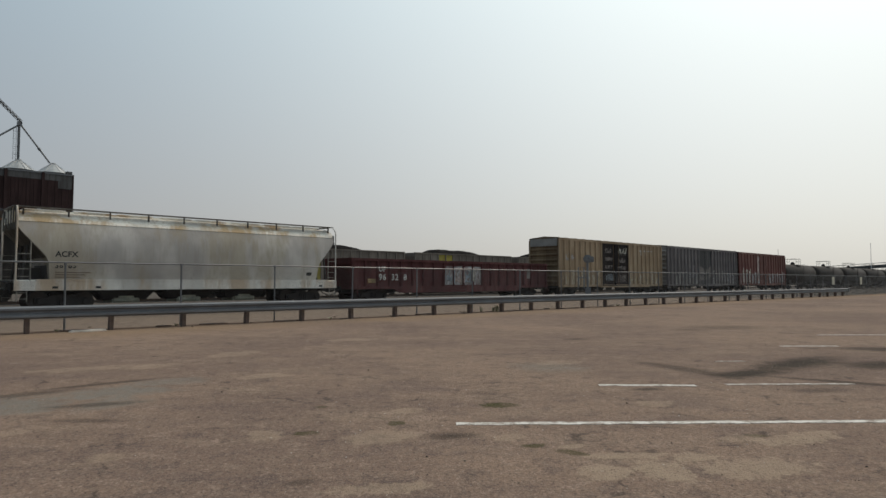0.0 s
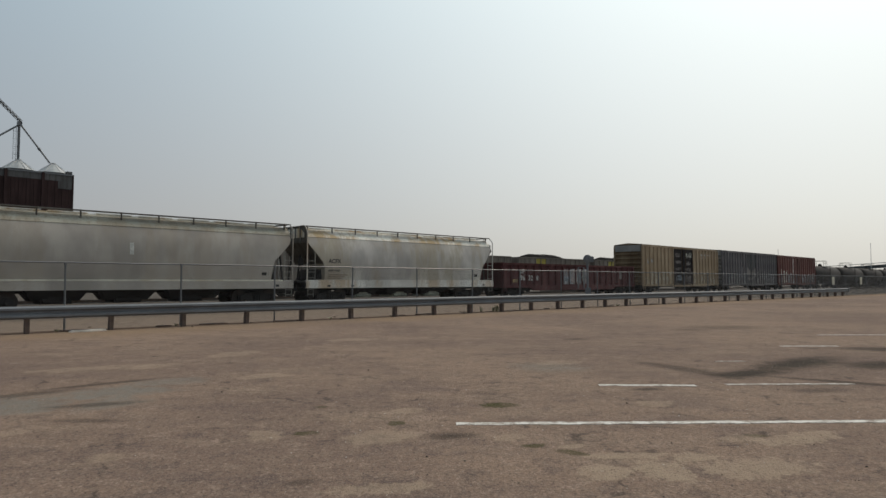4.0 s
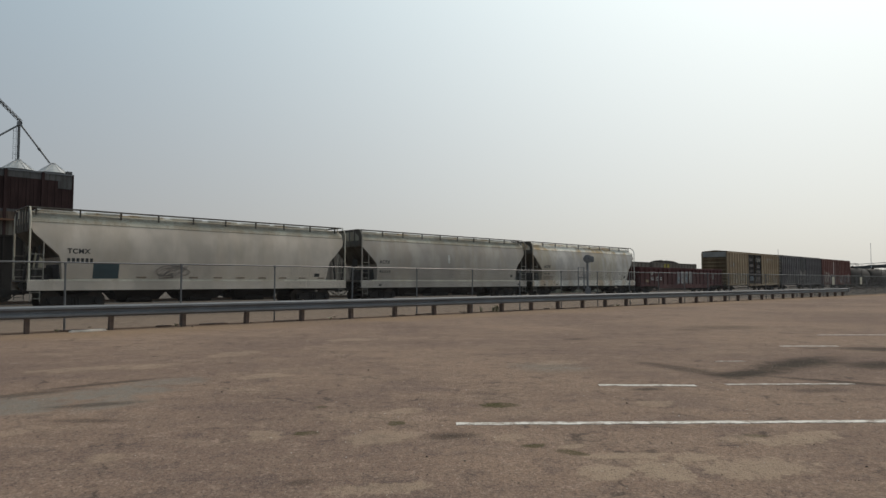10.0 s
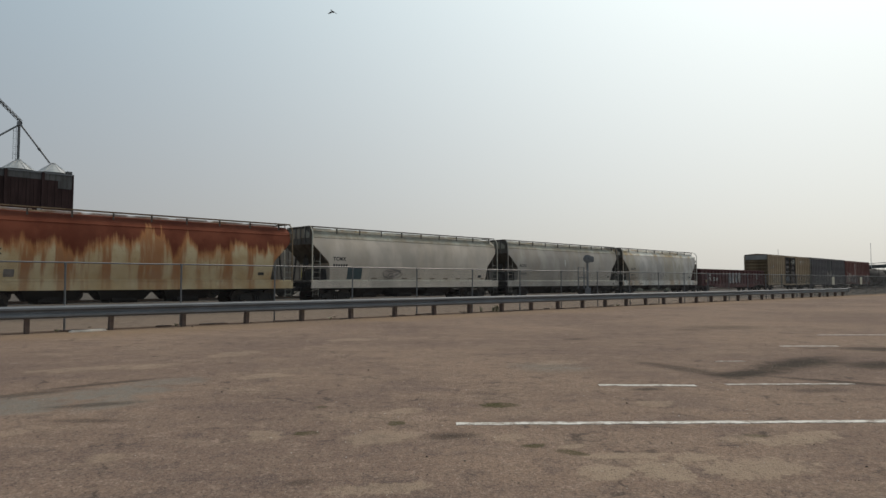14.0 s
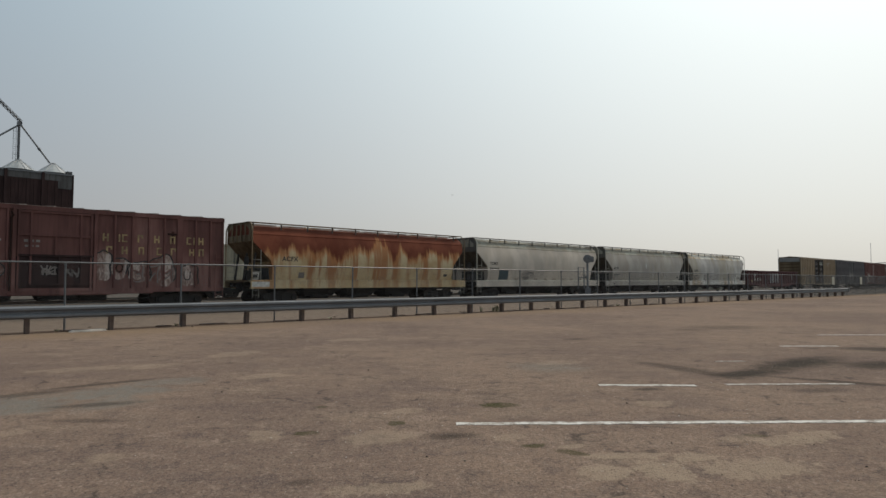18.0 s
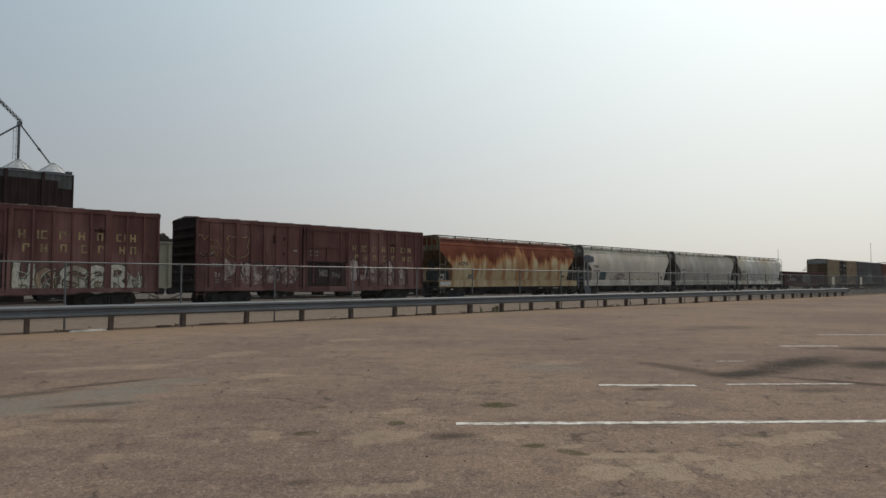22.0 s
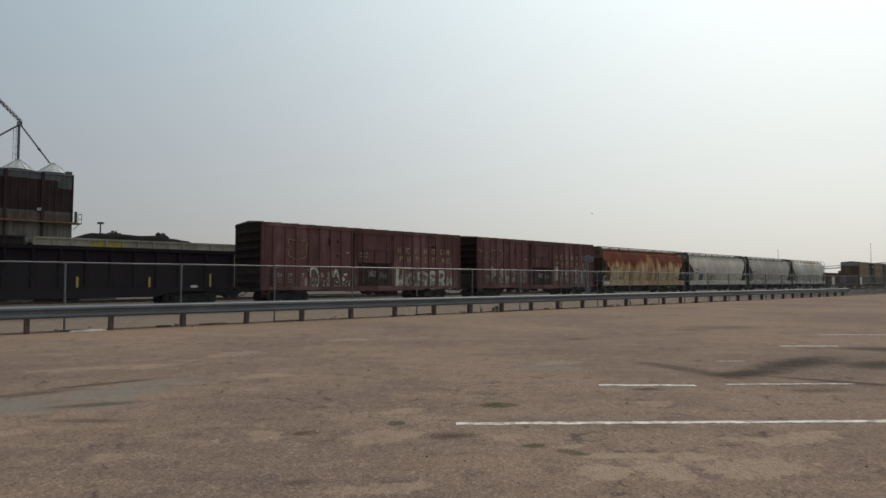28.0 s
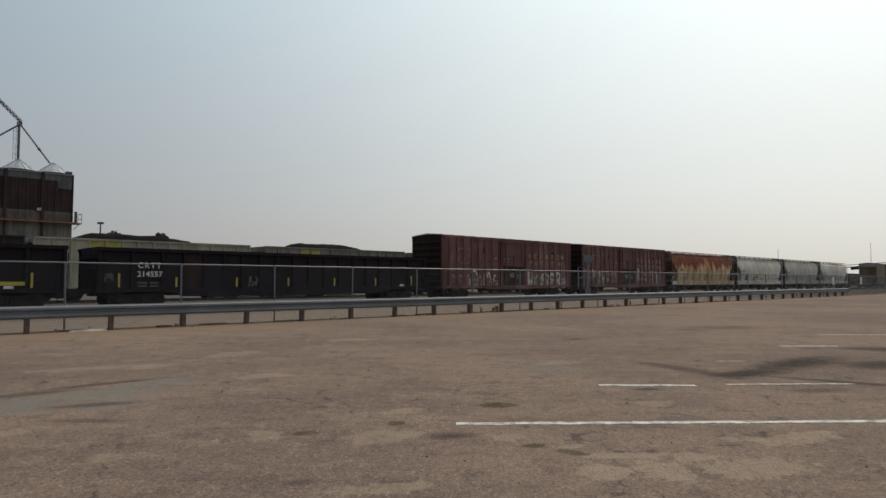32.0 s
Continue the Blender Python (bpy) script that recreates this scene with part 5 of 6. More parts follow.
# white covered hopper
c = covered_hopper(5.55, 21.62, (M_WHITE, M_SILLWHITE, M_HOPGREY, M_SILLWHITE, M_ROOFTAN), "dirty white covered hopper car with tan rust runs", M_OUTLET, cut=3.56, knee=2.28)
h = 8.035
lettering("ACFX", 0.34, c, -h + 1.48, -1.592, 2.37, M_INK, 1.02, bold=0.009)
lettering("38783", 0.31, c, -h + 1.48, -1.550, 1.88, M_INK, 1.1, bold=0.009)
for i in range(3):
    side_patch(c, -h + 1.5, -h + 2.9 - 0.2 * i, 1.66 - i * 0.10, 1.70 - i * 0.10, M_TAN)
side_patch(c, h - 2.0, h - 1.66, 1.62, 1.80, M_INK)
for x in (-h + 3.1, -h + 1.4, h - 1.2):
    side_mark(c, x, x + 0.22, 0.98, 1.08, FACE, M_INK)
cars.append(c)
# grey covered hopper
c = covered_hopper(-11.45, 4.70, (M_GREY, M_SILLPALE, M_HOPGREY, M_GREY, M_ROOFGREY), "light grey covered hopper car with a dusty side")
h = 8.075
lettering("ACFX", 0.29, c, -h + 1.42, -1.592, 2.42, M_INK, 1.2, bold=0.009)
lettering("45359", 0.28, c, -h + 1.42, -1.552, 1.84, M_INK, 1.35, bold=0.009)
side_patch(c, -0.6, -0.42, 2.55, 3.1, M_CHALK)
side_patch(c, h - 1.9, h - 1.62, 1.62, 1.78, M_INK)
for x in (-h + 1.35, h - 1.1):
    side_mark(c, x, x + 0.2, 1.0, 1.12, FACE, M_INK)
cars.append(c)
# pale covered hopper with a blue patch
c = covered_hopper(-28.9, -12.62, (M_PALE, M_SILLPALE, M_HOPGREY, M_SILLPALE, M_ROOFGREY), "pale cream-grey covered hopper car with a blue painted patch")
h = 8.14
lettering("TCMX", 0.30, c, -6.67, -1.594, 2.53, M_INK, 1.12, bold=0.009)
for i in range(6):
    side_patch(c, -6.67 + i * 0.18, -6.55 + i * 0.18, 2.14, 2.32, M_INK)
side_patch(c, -5.62, -4.53, 1.42, 2.13, M_BLUEPATCH, "patch")
side_patch(c, h - 2.15, h - 1.8, 1.55, 1.74, M_INK)
for i in range(9):
    side_patch(c, -h + 4.4 + i * 1.25, -h + 4.85 + i * 1.25, 1.44, 1.51, M_TAN)
bm = bmesh.new()
for k in range(3):
    pts = []
    for a in range(30):
        z = 1.74 + 0.36 * math.sin(a * (0.52 + 0.17 * k) + k) * (0.75 + 0.25 * math.cos(a * 0.37 + k))
        x = -2.20 + (0.80 - 0.16 * k) * math.cos(a * (0.52 + 0.13 * k) + 0.8 * k) + 0.008 * a
        pts.append((x, -float(np.interp(z, [q[1] for q in HOPPER_SIDE], [q[0] for q in HOPPER_SIDE])) - 0.006, z))
    path_tube(bm, pts, 0.013, 4)
part("graffiti", bm, M_SPRAYSHADE, c, "thin grey sprayed scrawl")
cars.append(c)
# rusted covered hopper
c = covered_hopper(-46.58, -30.12, (M_RUST, M_RUST, M_RUSTEND, M_RUSTEND, M_RUST), "cream covered hopper car heavily rusted orange and brown from the top")
h = 8.23
lettering("ACFX", 0.36, c, -h + 1.85, -1.592, 2.42, M_INK, 1.12, bold=0.009)
side_patch(c, h - 2.1, h - 1.75, 1.62, 1.78, M_INK)
side_mark(c, -8.18, -7.15, 1.0, 1.27, -1.60, M_CHALK)
side_patch(c, -8.16, -7.72, 1.38, 1.78, M_CHALK)
side_patch(c, -8.08, -7.80, 1.44, 1.70, M_INK)
side_patch(c, -5.3, -4.92, 1.48, 1.80, M_SPRAYSHADE)
cars.append(c)

# brown boxcars
POSTS = [1.69, 2.46, 3.22, 3.96, 4.69, 6.22, 6.98, 7.64]
for s0, s1, first in ((-63.5, -48.1, True), (-80.69, -65.26, False)):
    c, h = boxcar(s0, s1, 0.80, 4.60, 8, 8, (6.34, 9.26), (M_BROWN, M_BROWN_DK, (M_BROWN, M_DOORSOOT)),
                  "brown boxcar with outside posts, faded yellow lettering and graffiti", (0.055, 0.07), M_ROOF, 0.12,
                  [-x for x in POSTS] + POSTS, (-5.43, 5.43), True)
    y = -1.53
    name_bars(c, y, M_GOLD)
    # shield outline
    bm = bmesh.new()
    shield = [(-0.62, 0.46), (-0.50, 0.58), (-0.34, 0.50), (-0.16, 0.52), (0.0, 0.55), (0.16, 0.52), (0.34, 0.50), (0.50, 0.58), (0.62, 0.46), (0.58, 0.28), (0.52, 0.08), (0.60, -0.18), (0.56, -0.36), (0.34, -0.52), (0.0, -0.60), (-0.34, -0.52), (-0.56, -0.36), (-0.60, -0.18), (-0.52, 0.08), (-0.58, 0.28), (-0.62, 0.46)]
    path_tube(bm, [(-5.44 + a, -1.535, 3.10 + b) for a, b in shield], 0.028, 4)
    part("emblem_outline", bm, M_GOLD, c)
    # reporting marks and small stencils
    for i in range(3):
        side_mark(c, -6.83 + i * 0.19, -6.70 + i * 0.19, 2.05, 2.24, y, M_SPRAYSHADE)
    for words, x in (("21", -6.72), ("08" if first else "18", -6.10), ("8" if first else "7", -5.16)):
        lettering(words, 0.33, c, x, y - 0.002, 1.53, M_CHALKWORN, 1.05, bold=0.008)
    for i in range(2):
        side_mark(c, -6.66, -6.46, 1.36 - i * 0.13, 1.42 - i * 0.13, y, M_SPRAYSHADE)
        side_mark(c, -6.06, -5.76, 1.36 - i * 0.13, 1.42 - i * 0.13, y, M_SPRAYSHADE)
    side_mark(c, -2.12, -1.90, 2.98, 3.06, y, M_CHALKWORN)
    for i in range(3):
        side_mark(c, -1.10 + i * 0.22, -0.95 + i * 0.22, 2.96, 3.07, -1.545, M_SPRAYSHADE)
        side_mark(c, -1.06 + i * 0.2, -0.94 + i * 0.2, 2.76, 2.84, -1.545, M_SPRAYSHADE)
    for x, z, hh in ((-3.42, 3.38, 0.46), (-2.80, 3.55, 0.2), (-2.82, 2.74, 0.12), (5.02, 3.22, 0.5)):
        side_mark(c, x, x + 0.14, z, z + hh, y + 0.003, M_DARKRUST, "rust_patch")
    side_mark(c, 4.82, 5.26, 3.55, 3.63, -1.56, M_BROWN_DK, "bracket")
    # scrawls on the sooty door panel
    wildstyle(c, -0.45, 0.15, 1.55, 2.0, 2, 7, -1.545, M_SPRAYSHADE, M_DOORDK, 1.2)
    wildstyle(c, 0.45, 1.0, 1.45, 1.9, 2, 9, -1.545, M_SPRAYSHADE, M_DOORDK, 1.0)
    if first:
        sprayed(c, "M", -6.25, -5.18, 1.40, 2.45, -1.523, M_SPRAYWORN, M_SPRAYSHADE, 0.20)
        for x0, x1, z0, z1, seed in ((-5.22, -3.98, 1.15, 2.30, 1.1), (-3.92, -2.95, 1.20, 2.16, 2.3), (-3.05, -1.78, 1.22, 2.16, 3.9), (1.60, 2.36, 1.25, 2.66, 5.2), (2.30, 3.08, 1.42, 2.40, 6.0), (3.02, 4.06, 1.30, 2.20, 7.7), (4.00, 5.30, 1.05, 2.50, 8.2), (5.36, 6.36, 1.05, 2.16, 9.4)):
            blob(c, x0, x1, z0, z1, seed, -1.523, M_SPRAYWORN, M_SPRAYDARK)
        sprayed(c, "O", 2.50, 2.86, 1.72, 2.12, -1.528, M_BROWN_DK, M_SPRAYWORN, 0.07, 0.0)
        wildstyle(c, 3.2, 5.2, 1.25, 2.2, 3, 71, -1.530, M_BROWN, M_SPRAYSHADE, 0.5)
        wildstyle(c, -5.1, -1.9, 1.2, 2.1, 4, 72, -1.530, M_BROWN, M_SPRAYSHADE, 0.4)
        sprayed(c, "U", 5.62, 6.06, 1.35, 1.80, -1.528, M_SPRAYDARK, M_SPRAYWORN, 0.05, 0.0)
        bm = bmesh.new()
        path_tube(bm, [(-7.58 + 0.062 * i, -1.535, 3.55 - 0.55 * (i / 20) ** 3 + 0.12 * math.sin(i * 0.9) + 0.06 * math.sin(i * 2.3)) for i in range(21)], 0.022, 4)
        path_tube(bm, [(-7.0 + 0.10 * math.sin(i * 1.9) + 0.035 * i, -1.535, 3.1 + 0.20 * math.cos(i * 1.9) - 0.035 * i) for i in range(18)], 0.016, 4)
        part("scrawl", bm, M_GOLD, c, "thin pale sprayed loops")
        wildstyle(c, -7.58, -6.75, 2.58, 2.84, 4, 31, -1.525, M_SPRAYWORN, M_BROWN_DK, 0.9)
    else:
        for k, x0, x1, z1, fill in (("H", 1.80, 2.58, 2.02, M_SPRAYCREAM), ("O", 2.60, 3.36, 1.80, M_SPRAYTAN), ("S", 3.40, 4.60, 1.92, M_SPRAYCREAM), ("E", 4.68, 5.36, 1.92, M_SPRAYCREAM), ("R", 5.42, 6.30, 1.98, M_SPRAYCREAM), ("U", 6.30, 7.05, 1.52, M_SPRAYCREAM)):
            sprayed(c, k, x0, x1, 0.84, z1, -1.526, fill, M_SPRAYMOSS, 0.24, 0.05)
        for k, x0, x1, z1, fill in (("D", -4.76, -3.98, 2.06, M_SPRAYCREAM), ("M", -3.92, -3.24, 1.85, M_SPRAYTAN), ("A", -3.20, -2.50, 1.96, M_SPRAYCREAM), ("S", -2.44, -1.82, 1.75, M_SPRAYCREAM)):
            sprayed(c, k, x0, x1, 0.84, z1, -1.526, fill, M_SPRAYMOSS, 0.15, 0.05)
        worn_fields(c, -4.95, -1.78, 0.84, 1.85, 4, 11.2, -1.5225, M_SPRAYOLIVE)
        worn_fields(c, 1.82, 7.1, 0.84, 1.6, 6, 12.7, -1.5225, M_SPRAYOLIVE)
        wildstyle(c, -4.9, -1.8, 0.86, 1.9, 4, 24, -1.536, M_BROWN, M_SPRAYMOSS, 0.35)
        wildstyle(c, 1.9, 7.0, 0.86, 1.9, 6, 27, -1.536, M_SPRAYCREAM, M_SPRAYMOSS, 0.14)
        side_mark(c, -5.53, -5.31, 1.16, 1.52, -1.523, M_SPRAYWORN, "spray_patch")
        side_mark(c, -7.16, -7.04, 1.0, 2.0, y, M_DARKRUST, "rust_patch")
    cars.append(c)

# black gondolas
for s0, s1, first in ((-102.35, -82.15, True), (-123.7, -103.5, False)):
    c, h = gondola(s0, s1, 2.86, 19, (M_BLACK,), "black steel gondola car with yellow reflector strips", [-9.98, -8.56, -7.19] + [-6.14 + 1.0233 * i for i in range(13)] + [7.19, 8.56, 9.98])
    for x in (-9.21, -6.59, -3.46, -0.41, 2.66, 5.73, 8.7):
        side_mark(c, x, x + 0.09, 1.02, 1.66 if x in (-9.21, 8.7) else 1.49, -1.585, M_SAFETY, "reflector")
    if first:
        lettering("CRTT", 0.36, c, -h + 1.75, -1.575, 1.93, M_CHALK, 1.3, bold=0.009)
        lettering("214557", 0.36, c, -h + 1.73, -1.575, 1.52, M_CHALK, 1.08, bold=0.009)
        for i in range(3):
            z = 1.18 - i * 0.15
            for j in range(4):
                side_mark(c, -h + 1.79 + j * 0.11, -h + 1.86 + j * 0.11, z, z + 0.085, -1.48, M_SPRAYSHADE)
                side_mark(c, -h + 2.37 + j * 0.10, -h + 2.43 + j * 0.10, z, z + 0.085, -1.48, M_SPRAYSHADE)
        side_mark(c, -6.05, -5.14, 1.0, 2.68, -1.463, M_GONDRED, "panel")
        wildstyle(c, -2.76, -2.1, 1.0, 1.62, 1, 3, -1.465, M_SOOTGREY, M_BLACK, 0.8)
        wildstyle(c, -9.75, -9.35, 1.25, 1.72, 1, 5, -1.465, M_SOOTGREY, M_BLACK, 0.8)
    else:
        side_mark(c, h - 4.2, h - 1.6, 1.12, 1.28, -1.575, M_SAFETY, "reflector")
        side_mark(c, h - 6.2, h - 5.4, 1.25, 1.45, -1.575, M_CHALK)
    side_mark(c, h - 2.35, h - 2.0, 0.98, 1.10, -1.585, M_CHALK)
    cars.append(c)

# maroon gondola
c, h = gondola(22.75, 42.4, 2.72, 21, (M_MAROON,), "dark maroon gondola car with white numbers and graffiti panels")
lettering("UP", 0.44, c, -h + 2.08, -1.575, 1.92, M_CHALK, 1.1, bold=0.009)
for words, x in (("96", 2.08), ("32", 3.10), ("8", 4.12)):
    lettering(words, 0.54, c, -h + x, -1.575, 1.38, M_CHALK, 1.15, bold=0.009)
for i in range(4):
    x = -9.825 + 0.12 + 0.9705 * (8 + i)
    side_mark(c, x + 0.11, x + 0.86, 1.05, 2.35, -1.464, M_SPRAYICE, "spray_panel")
    wildstyle(c, x + 0.13, x + 0.84, 1.08, 2.3, 1, 40 + i, -1.472, (M_SPRAYBLUE, M_SPRAYPINK, M_SPRAYBLUE, M_SPRAYMID)[i], M_SPRAYSHADE, 0.8)
for i in range(3):
    x = -9.825 + 0.12 + 0.9705 * (9 + i)
    side_mark(c, x - 0.05, x + 0.05, 1.1 + 0.1 * i, 2.30, -1.562, (M_SPRAYBLUE, M_SPRAYPINK, M_SPRAY)[i], "spray_panel")
side_mark(c, h - 2.6, h - 1.9, 1.5, 2.25, -1.467, M_SPRAYSHADE)
side_mark(c, -h + 1.3, -h + 1.9, 1.2, 1.45, -1.467, M_GOLD)
cars.append(c)

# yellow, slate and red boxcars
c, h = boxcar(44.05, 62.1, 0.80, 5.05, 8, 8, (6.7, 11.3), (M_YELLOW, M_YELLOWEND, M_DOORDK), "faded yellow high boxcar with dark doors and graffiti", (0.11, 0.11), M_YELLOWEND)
part("end_top_panel", boxes([(-h - 0.055, -h + 0.03, -1.42, 1.42, 4.30, 4.93)]), M_GALVPALE, c, "grey panel across the top of the end")
for i in range(3):
    side_mark(c, h - 4.55 + i * 0.9, h - 3.85 + i * 0.9, 4.22, 4.36, -1.54, M_LITTER)
    side_mark(c, h - 4.30 + i * 0.9, h - 4.10 + i * 0.9, 3.85, 4.216, -1.54, M_LITTER)
for k, (x, z, w, hh, m) in enumerate(((7.3, 3.85, 1.0, 0.5, M_SPRAYSHADE), (9.5, 3.75, 1.5, 0.75, M_SPRAY), (7.3, 3.15, 1.2, 0.4, M_SPRAYSHADE), (9.6, 3.0, 1.2, 0.5, M_SPRAYSHADE), (7.2, 2.45, 1.3, 0.35, M_SPRAYSHADE), (9.4, 2.35, 1.5, 0.4, M_SPRAYSHADE), (7.4, 1.3, 1.2, 0.7, M_SPRAYBLUE), (9.5, 1.2, 1.4, 0.8, M_SPRAYSHADE))):
    wildstyle(c, -h + x, -h + x + w, z, z + hh, 3, 60 + k, -1.545, m, M_DOORDK, 0.8)
worn_fields(c, -h + 0.6, -h + 6.6, 0.98, 2.0, 6, 1.9, -1.5215, M_SPRAYFADE)
worn_fields(c, h - 6.4, h - 0.4, 0.98, 1.7, 6, 2.4, -1.5215, M_SPRAYFADE)
wildstyle(c, -h + 1.2, -h + 6.4, 0.98, 2.5, 8, 92, -1.523, M_SPRAYFADE, M_YELLOW, 1.0)
wildstyle(c, -h + 0.7, -h + 2.2, 3.05, 3.75, 2, 93, -1.523, M_SPRAYMID, M_YELLOW)
wildstyle(c, h - 5.8, h - 0.8, 0.98, 2.0, 8, 94, -1.523, M_SPRAYFADE, M_YELLOW, 1.0)
cars.append(c)
c, h = boxcar(63.4, 81.8, 0.80, 5.10, 9, 9, (7.6, 10.9), (M_TEAL, M_GALVPALE, M_SLATEDOOR), "dark slate-grey boxcar with pale graffiti", (0.12, 0.14), M_TEAL)
worn_fields(c, -h + 1.6, -h + 7.4, 0.98, 2.4, 6, 3.3, -1.5215, M_FADESLATE)
worn_fields(c, h - 7.2, h - 0.5, 0.98, 2.5, 7, 4.3, -1.5215, M_FADESLATE)
wildstyle(c, -h + 2.4, -h + 4.6, 0.98, 2.9, 2, 33, -1.523, M_SPRAYMID, M_SPRAYSHADE, 0.8)
wildstyle(c, -h + 4.8, -h + 7.3, 1.3, 3.4, 3, 35, -1.523, M_SPRAYICE, M_TEAL, 0.7)
wildstyle(c, -h + 7.7, -h + 10.7, 1.4, 3.2, 2, 34, -1.545, M_SPRAYSHADE, M_TEAL)
wildstyle(c, h - 7.0, h - 4.2, 0.98, 3.0, 3, 83, -1.523, M_SPRAYMID, M_TEAL, 0.8)
wildstyle(c, h - 4.0, h - 0.8, 1.0, 2.3, 4, 84, -1.523, M_SPRAYICE, M_SPRAYSHADE, 0.9)
cars.append(c)
c, h = boxcar(82.7, 99.75, 0.80, 5.05, 7, 7, (7.2, 10.2), (M_RED, M_BROWN_DK, M_RED), "faded red boxcar with pale graffiti near the sill", (0.09, 0.10), M_BROWN)
worn_fields(c, -h + 0.4, -h + 7.0, 0.98, 2.7, 6, 6.3, -1.5215, M_FADERED)
worn_fields(c, h - 6.7, h - 0.3, 0.98, 2.6, 6, 7.9, -1.5215, M_FADERED)
wildstyle(c, -h + 1.0, -h + 4.4, 0.98, 3.1, 4, 55, -1.523, M_SPRAYCREAM, M_SPRAYSHADE, 1.0)
wildstyle(c, -h + 4.4, -h + 7.1, 0.98, 2.4, 3, 56, -1.523, M_SPRAYICE, M_SPRAYSHADE, 1.2)
side_mark(c, -h + 6.2, -h + 7.0, 0.95, 4.6, -1.522, M_SPRAYPINK, "faded_panel")
wildstyle(c, h - 6.6, h - 0.6, 0.98, 2.2, 8, 25, -1.523, M_SPRAYICE, M_SPRAYSHADE, 1.0)
cars.append(c)
for i in range(6):
    cars.append(tank_car(100.6 + 16.0 * i, 115.7 + 16.0 * i, "black tank car with a railed platform on top"))


# ---- coal cars standing on the far track ----
def coal_car(s0, s1, seed, paint, label):
    half = (s1 - s0) / 2
    car = thing("coal_car", on_track((s0 + s1) / 2, BACK_FACE + HALF), label, "railway car", "standing coal cars")
    top = 4.13
    for y in (-1, 1):
        part("side_wall", boxes([(-half, half, *sorted((y * 1.52, y * 1.46)), 0.95, top)]), paint, car)
        part("top_chord", boxes([(-half, half, *sorted((y * 1.60, y * 1.44)), top - 0.10, top + 0.02)]), paint, car)
        part("side_sill", boxes([(-half, half, *sorted((y * 1.60, y * 1.44)), 0.72, 0.95)]), paint, car)
    me = cached("coal_rib" + paint.name, lambda: finish(boxes([(-0.05, 0.05, -0.09, 0.0, 0.95, 4.03)]), "rib", paint))
    n = 15
    for i in range(n):
        x = -half + 0.06 + (2 * half - 0.12) * i / (n - 1)
        place("rib", me, car, x, -1.52, 0)
    w = (2 * half - 0.12) / (n - 1)
    for i in (3, 4) if "yellow" in label else ():
        x = -half + 0.06 + w * i
        part("yellow_panel", boxes([(x + 0.06, x + w - 0.06, -1.526, -1.52, 0.97, top - 0.14)]), M_COALYELLOW, car, "bright yellow painted side panel")
    for s in (-1, 1):
        bm = boxes([(*sorted((s * half, s * (half - 0.08))), -1.46, 1.46, 0.8, top)])
        for z in (1.5, 2.3, 3.1, 3.8):
            box(bm, *sorted((s * (half + 0.07), s * half)), -1.4, 1.4, z - 0.06, z + 0.06)
        part("end_wall", bm, paint, car)
    part("underframe", boxes([(-half, half, -0.4, 0.4, 0.65, 1.0)]), M_UNDER, car)
    # heap
    bm = bmesh.new()
    nx, ny = 36, 9
    grid = []
    for i in range(nx + 1):
        x = -half + 0.1 + (2 * half - 0.2) * i / nx
        row = []
        for j in range(ny + 1):
            y = -1.44 + 2.88 * j / ny
            u = (x + half) / (2 * half)
            e = min(1, max(0, (u - 0.09) / 0.18)) * min(1, max(0, (0.85 - u) / 0.30))
            e = e * e * (3 - 2 * e)
            k = max(0, 1 - (abs(y) / 1.44) ** 2) * e
            row.append(bm.verts.new((x, y, top - 0.20 + 0.70 * k + 0.10 * noise.noise(Vector((x * 0.9, y * 1.2, seed))) + 0.05 * noise.noise(Vector((x * 3, y * 3, seed))))))
        grid.append(row)
    for i in range(nx):
        for j in range(ny):
            bm.faces.new((grid[i][j], grid[i + 1][j], grid[i + 1][j + 1], grid[i][j + 1]))
    part("coal_load", bm, M_COAL, car, "black heaped coal")
    for x in (-half + 1.8, half - 1.8):
        bol = cached("bolster", lambda: None)
        truck = place("truck", bol, car, x)
        for y in (-1.05, 1.05):
            place("side_frame", CACHE["frame"], truck, 0, y, 0)
        for dx in (-0.89, 0.89):
            place("wheelset", CACHE["wheel"], truck, dx, 0, WHEEL_R)


coal_car(-6.0, 8.75, -3.3, M_COALBLACK, "dark brown steel coal car heaped with coal, shade in its paint")
for i in range(6):
    if i == 0:
        coal_car(9.2, 23.95, 0.0, M_COALCAR, "beige steel coal car heaped with coal, two yellow side panels")
    else:
        coal_car(9.2 + 16.1 * i, 23.95 + 16.1 * i, i * 3.3, M_COALDARK, "grey-brown ribbed steel coal car heaped with coal, two yellow side panels")


# ---- grain bins and mill, beyond the far track and square to it: x to the far corner, y away ----
MILL = pose(-49.3, 83.8, 0, 0, 0, TRACK_TURN)


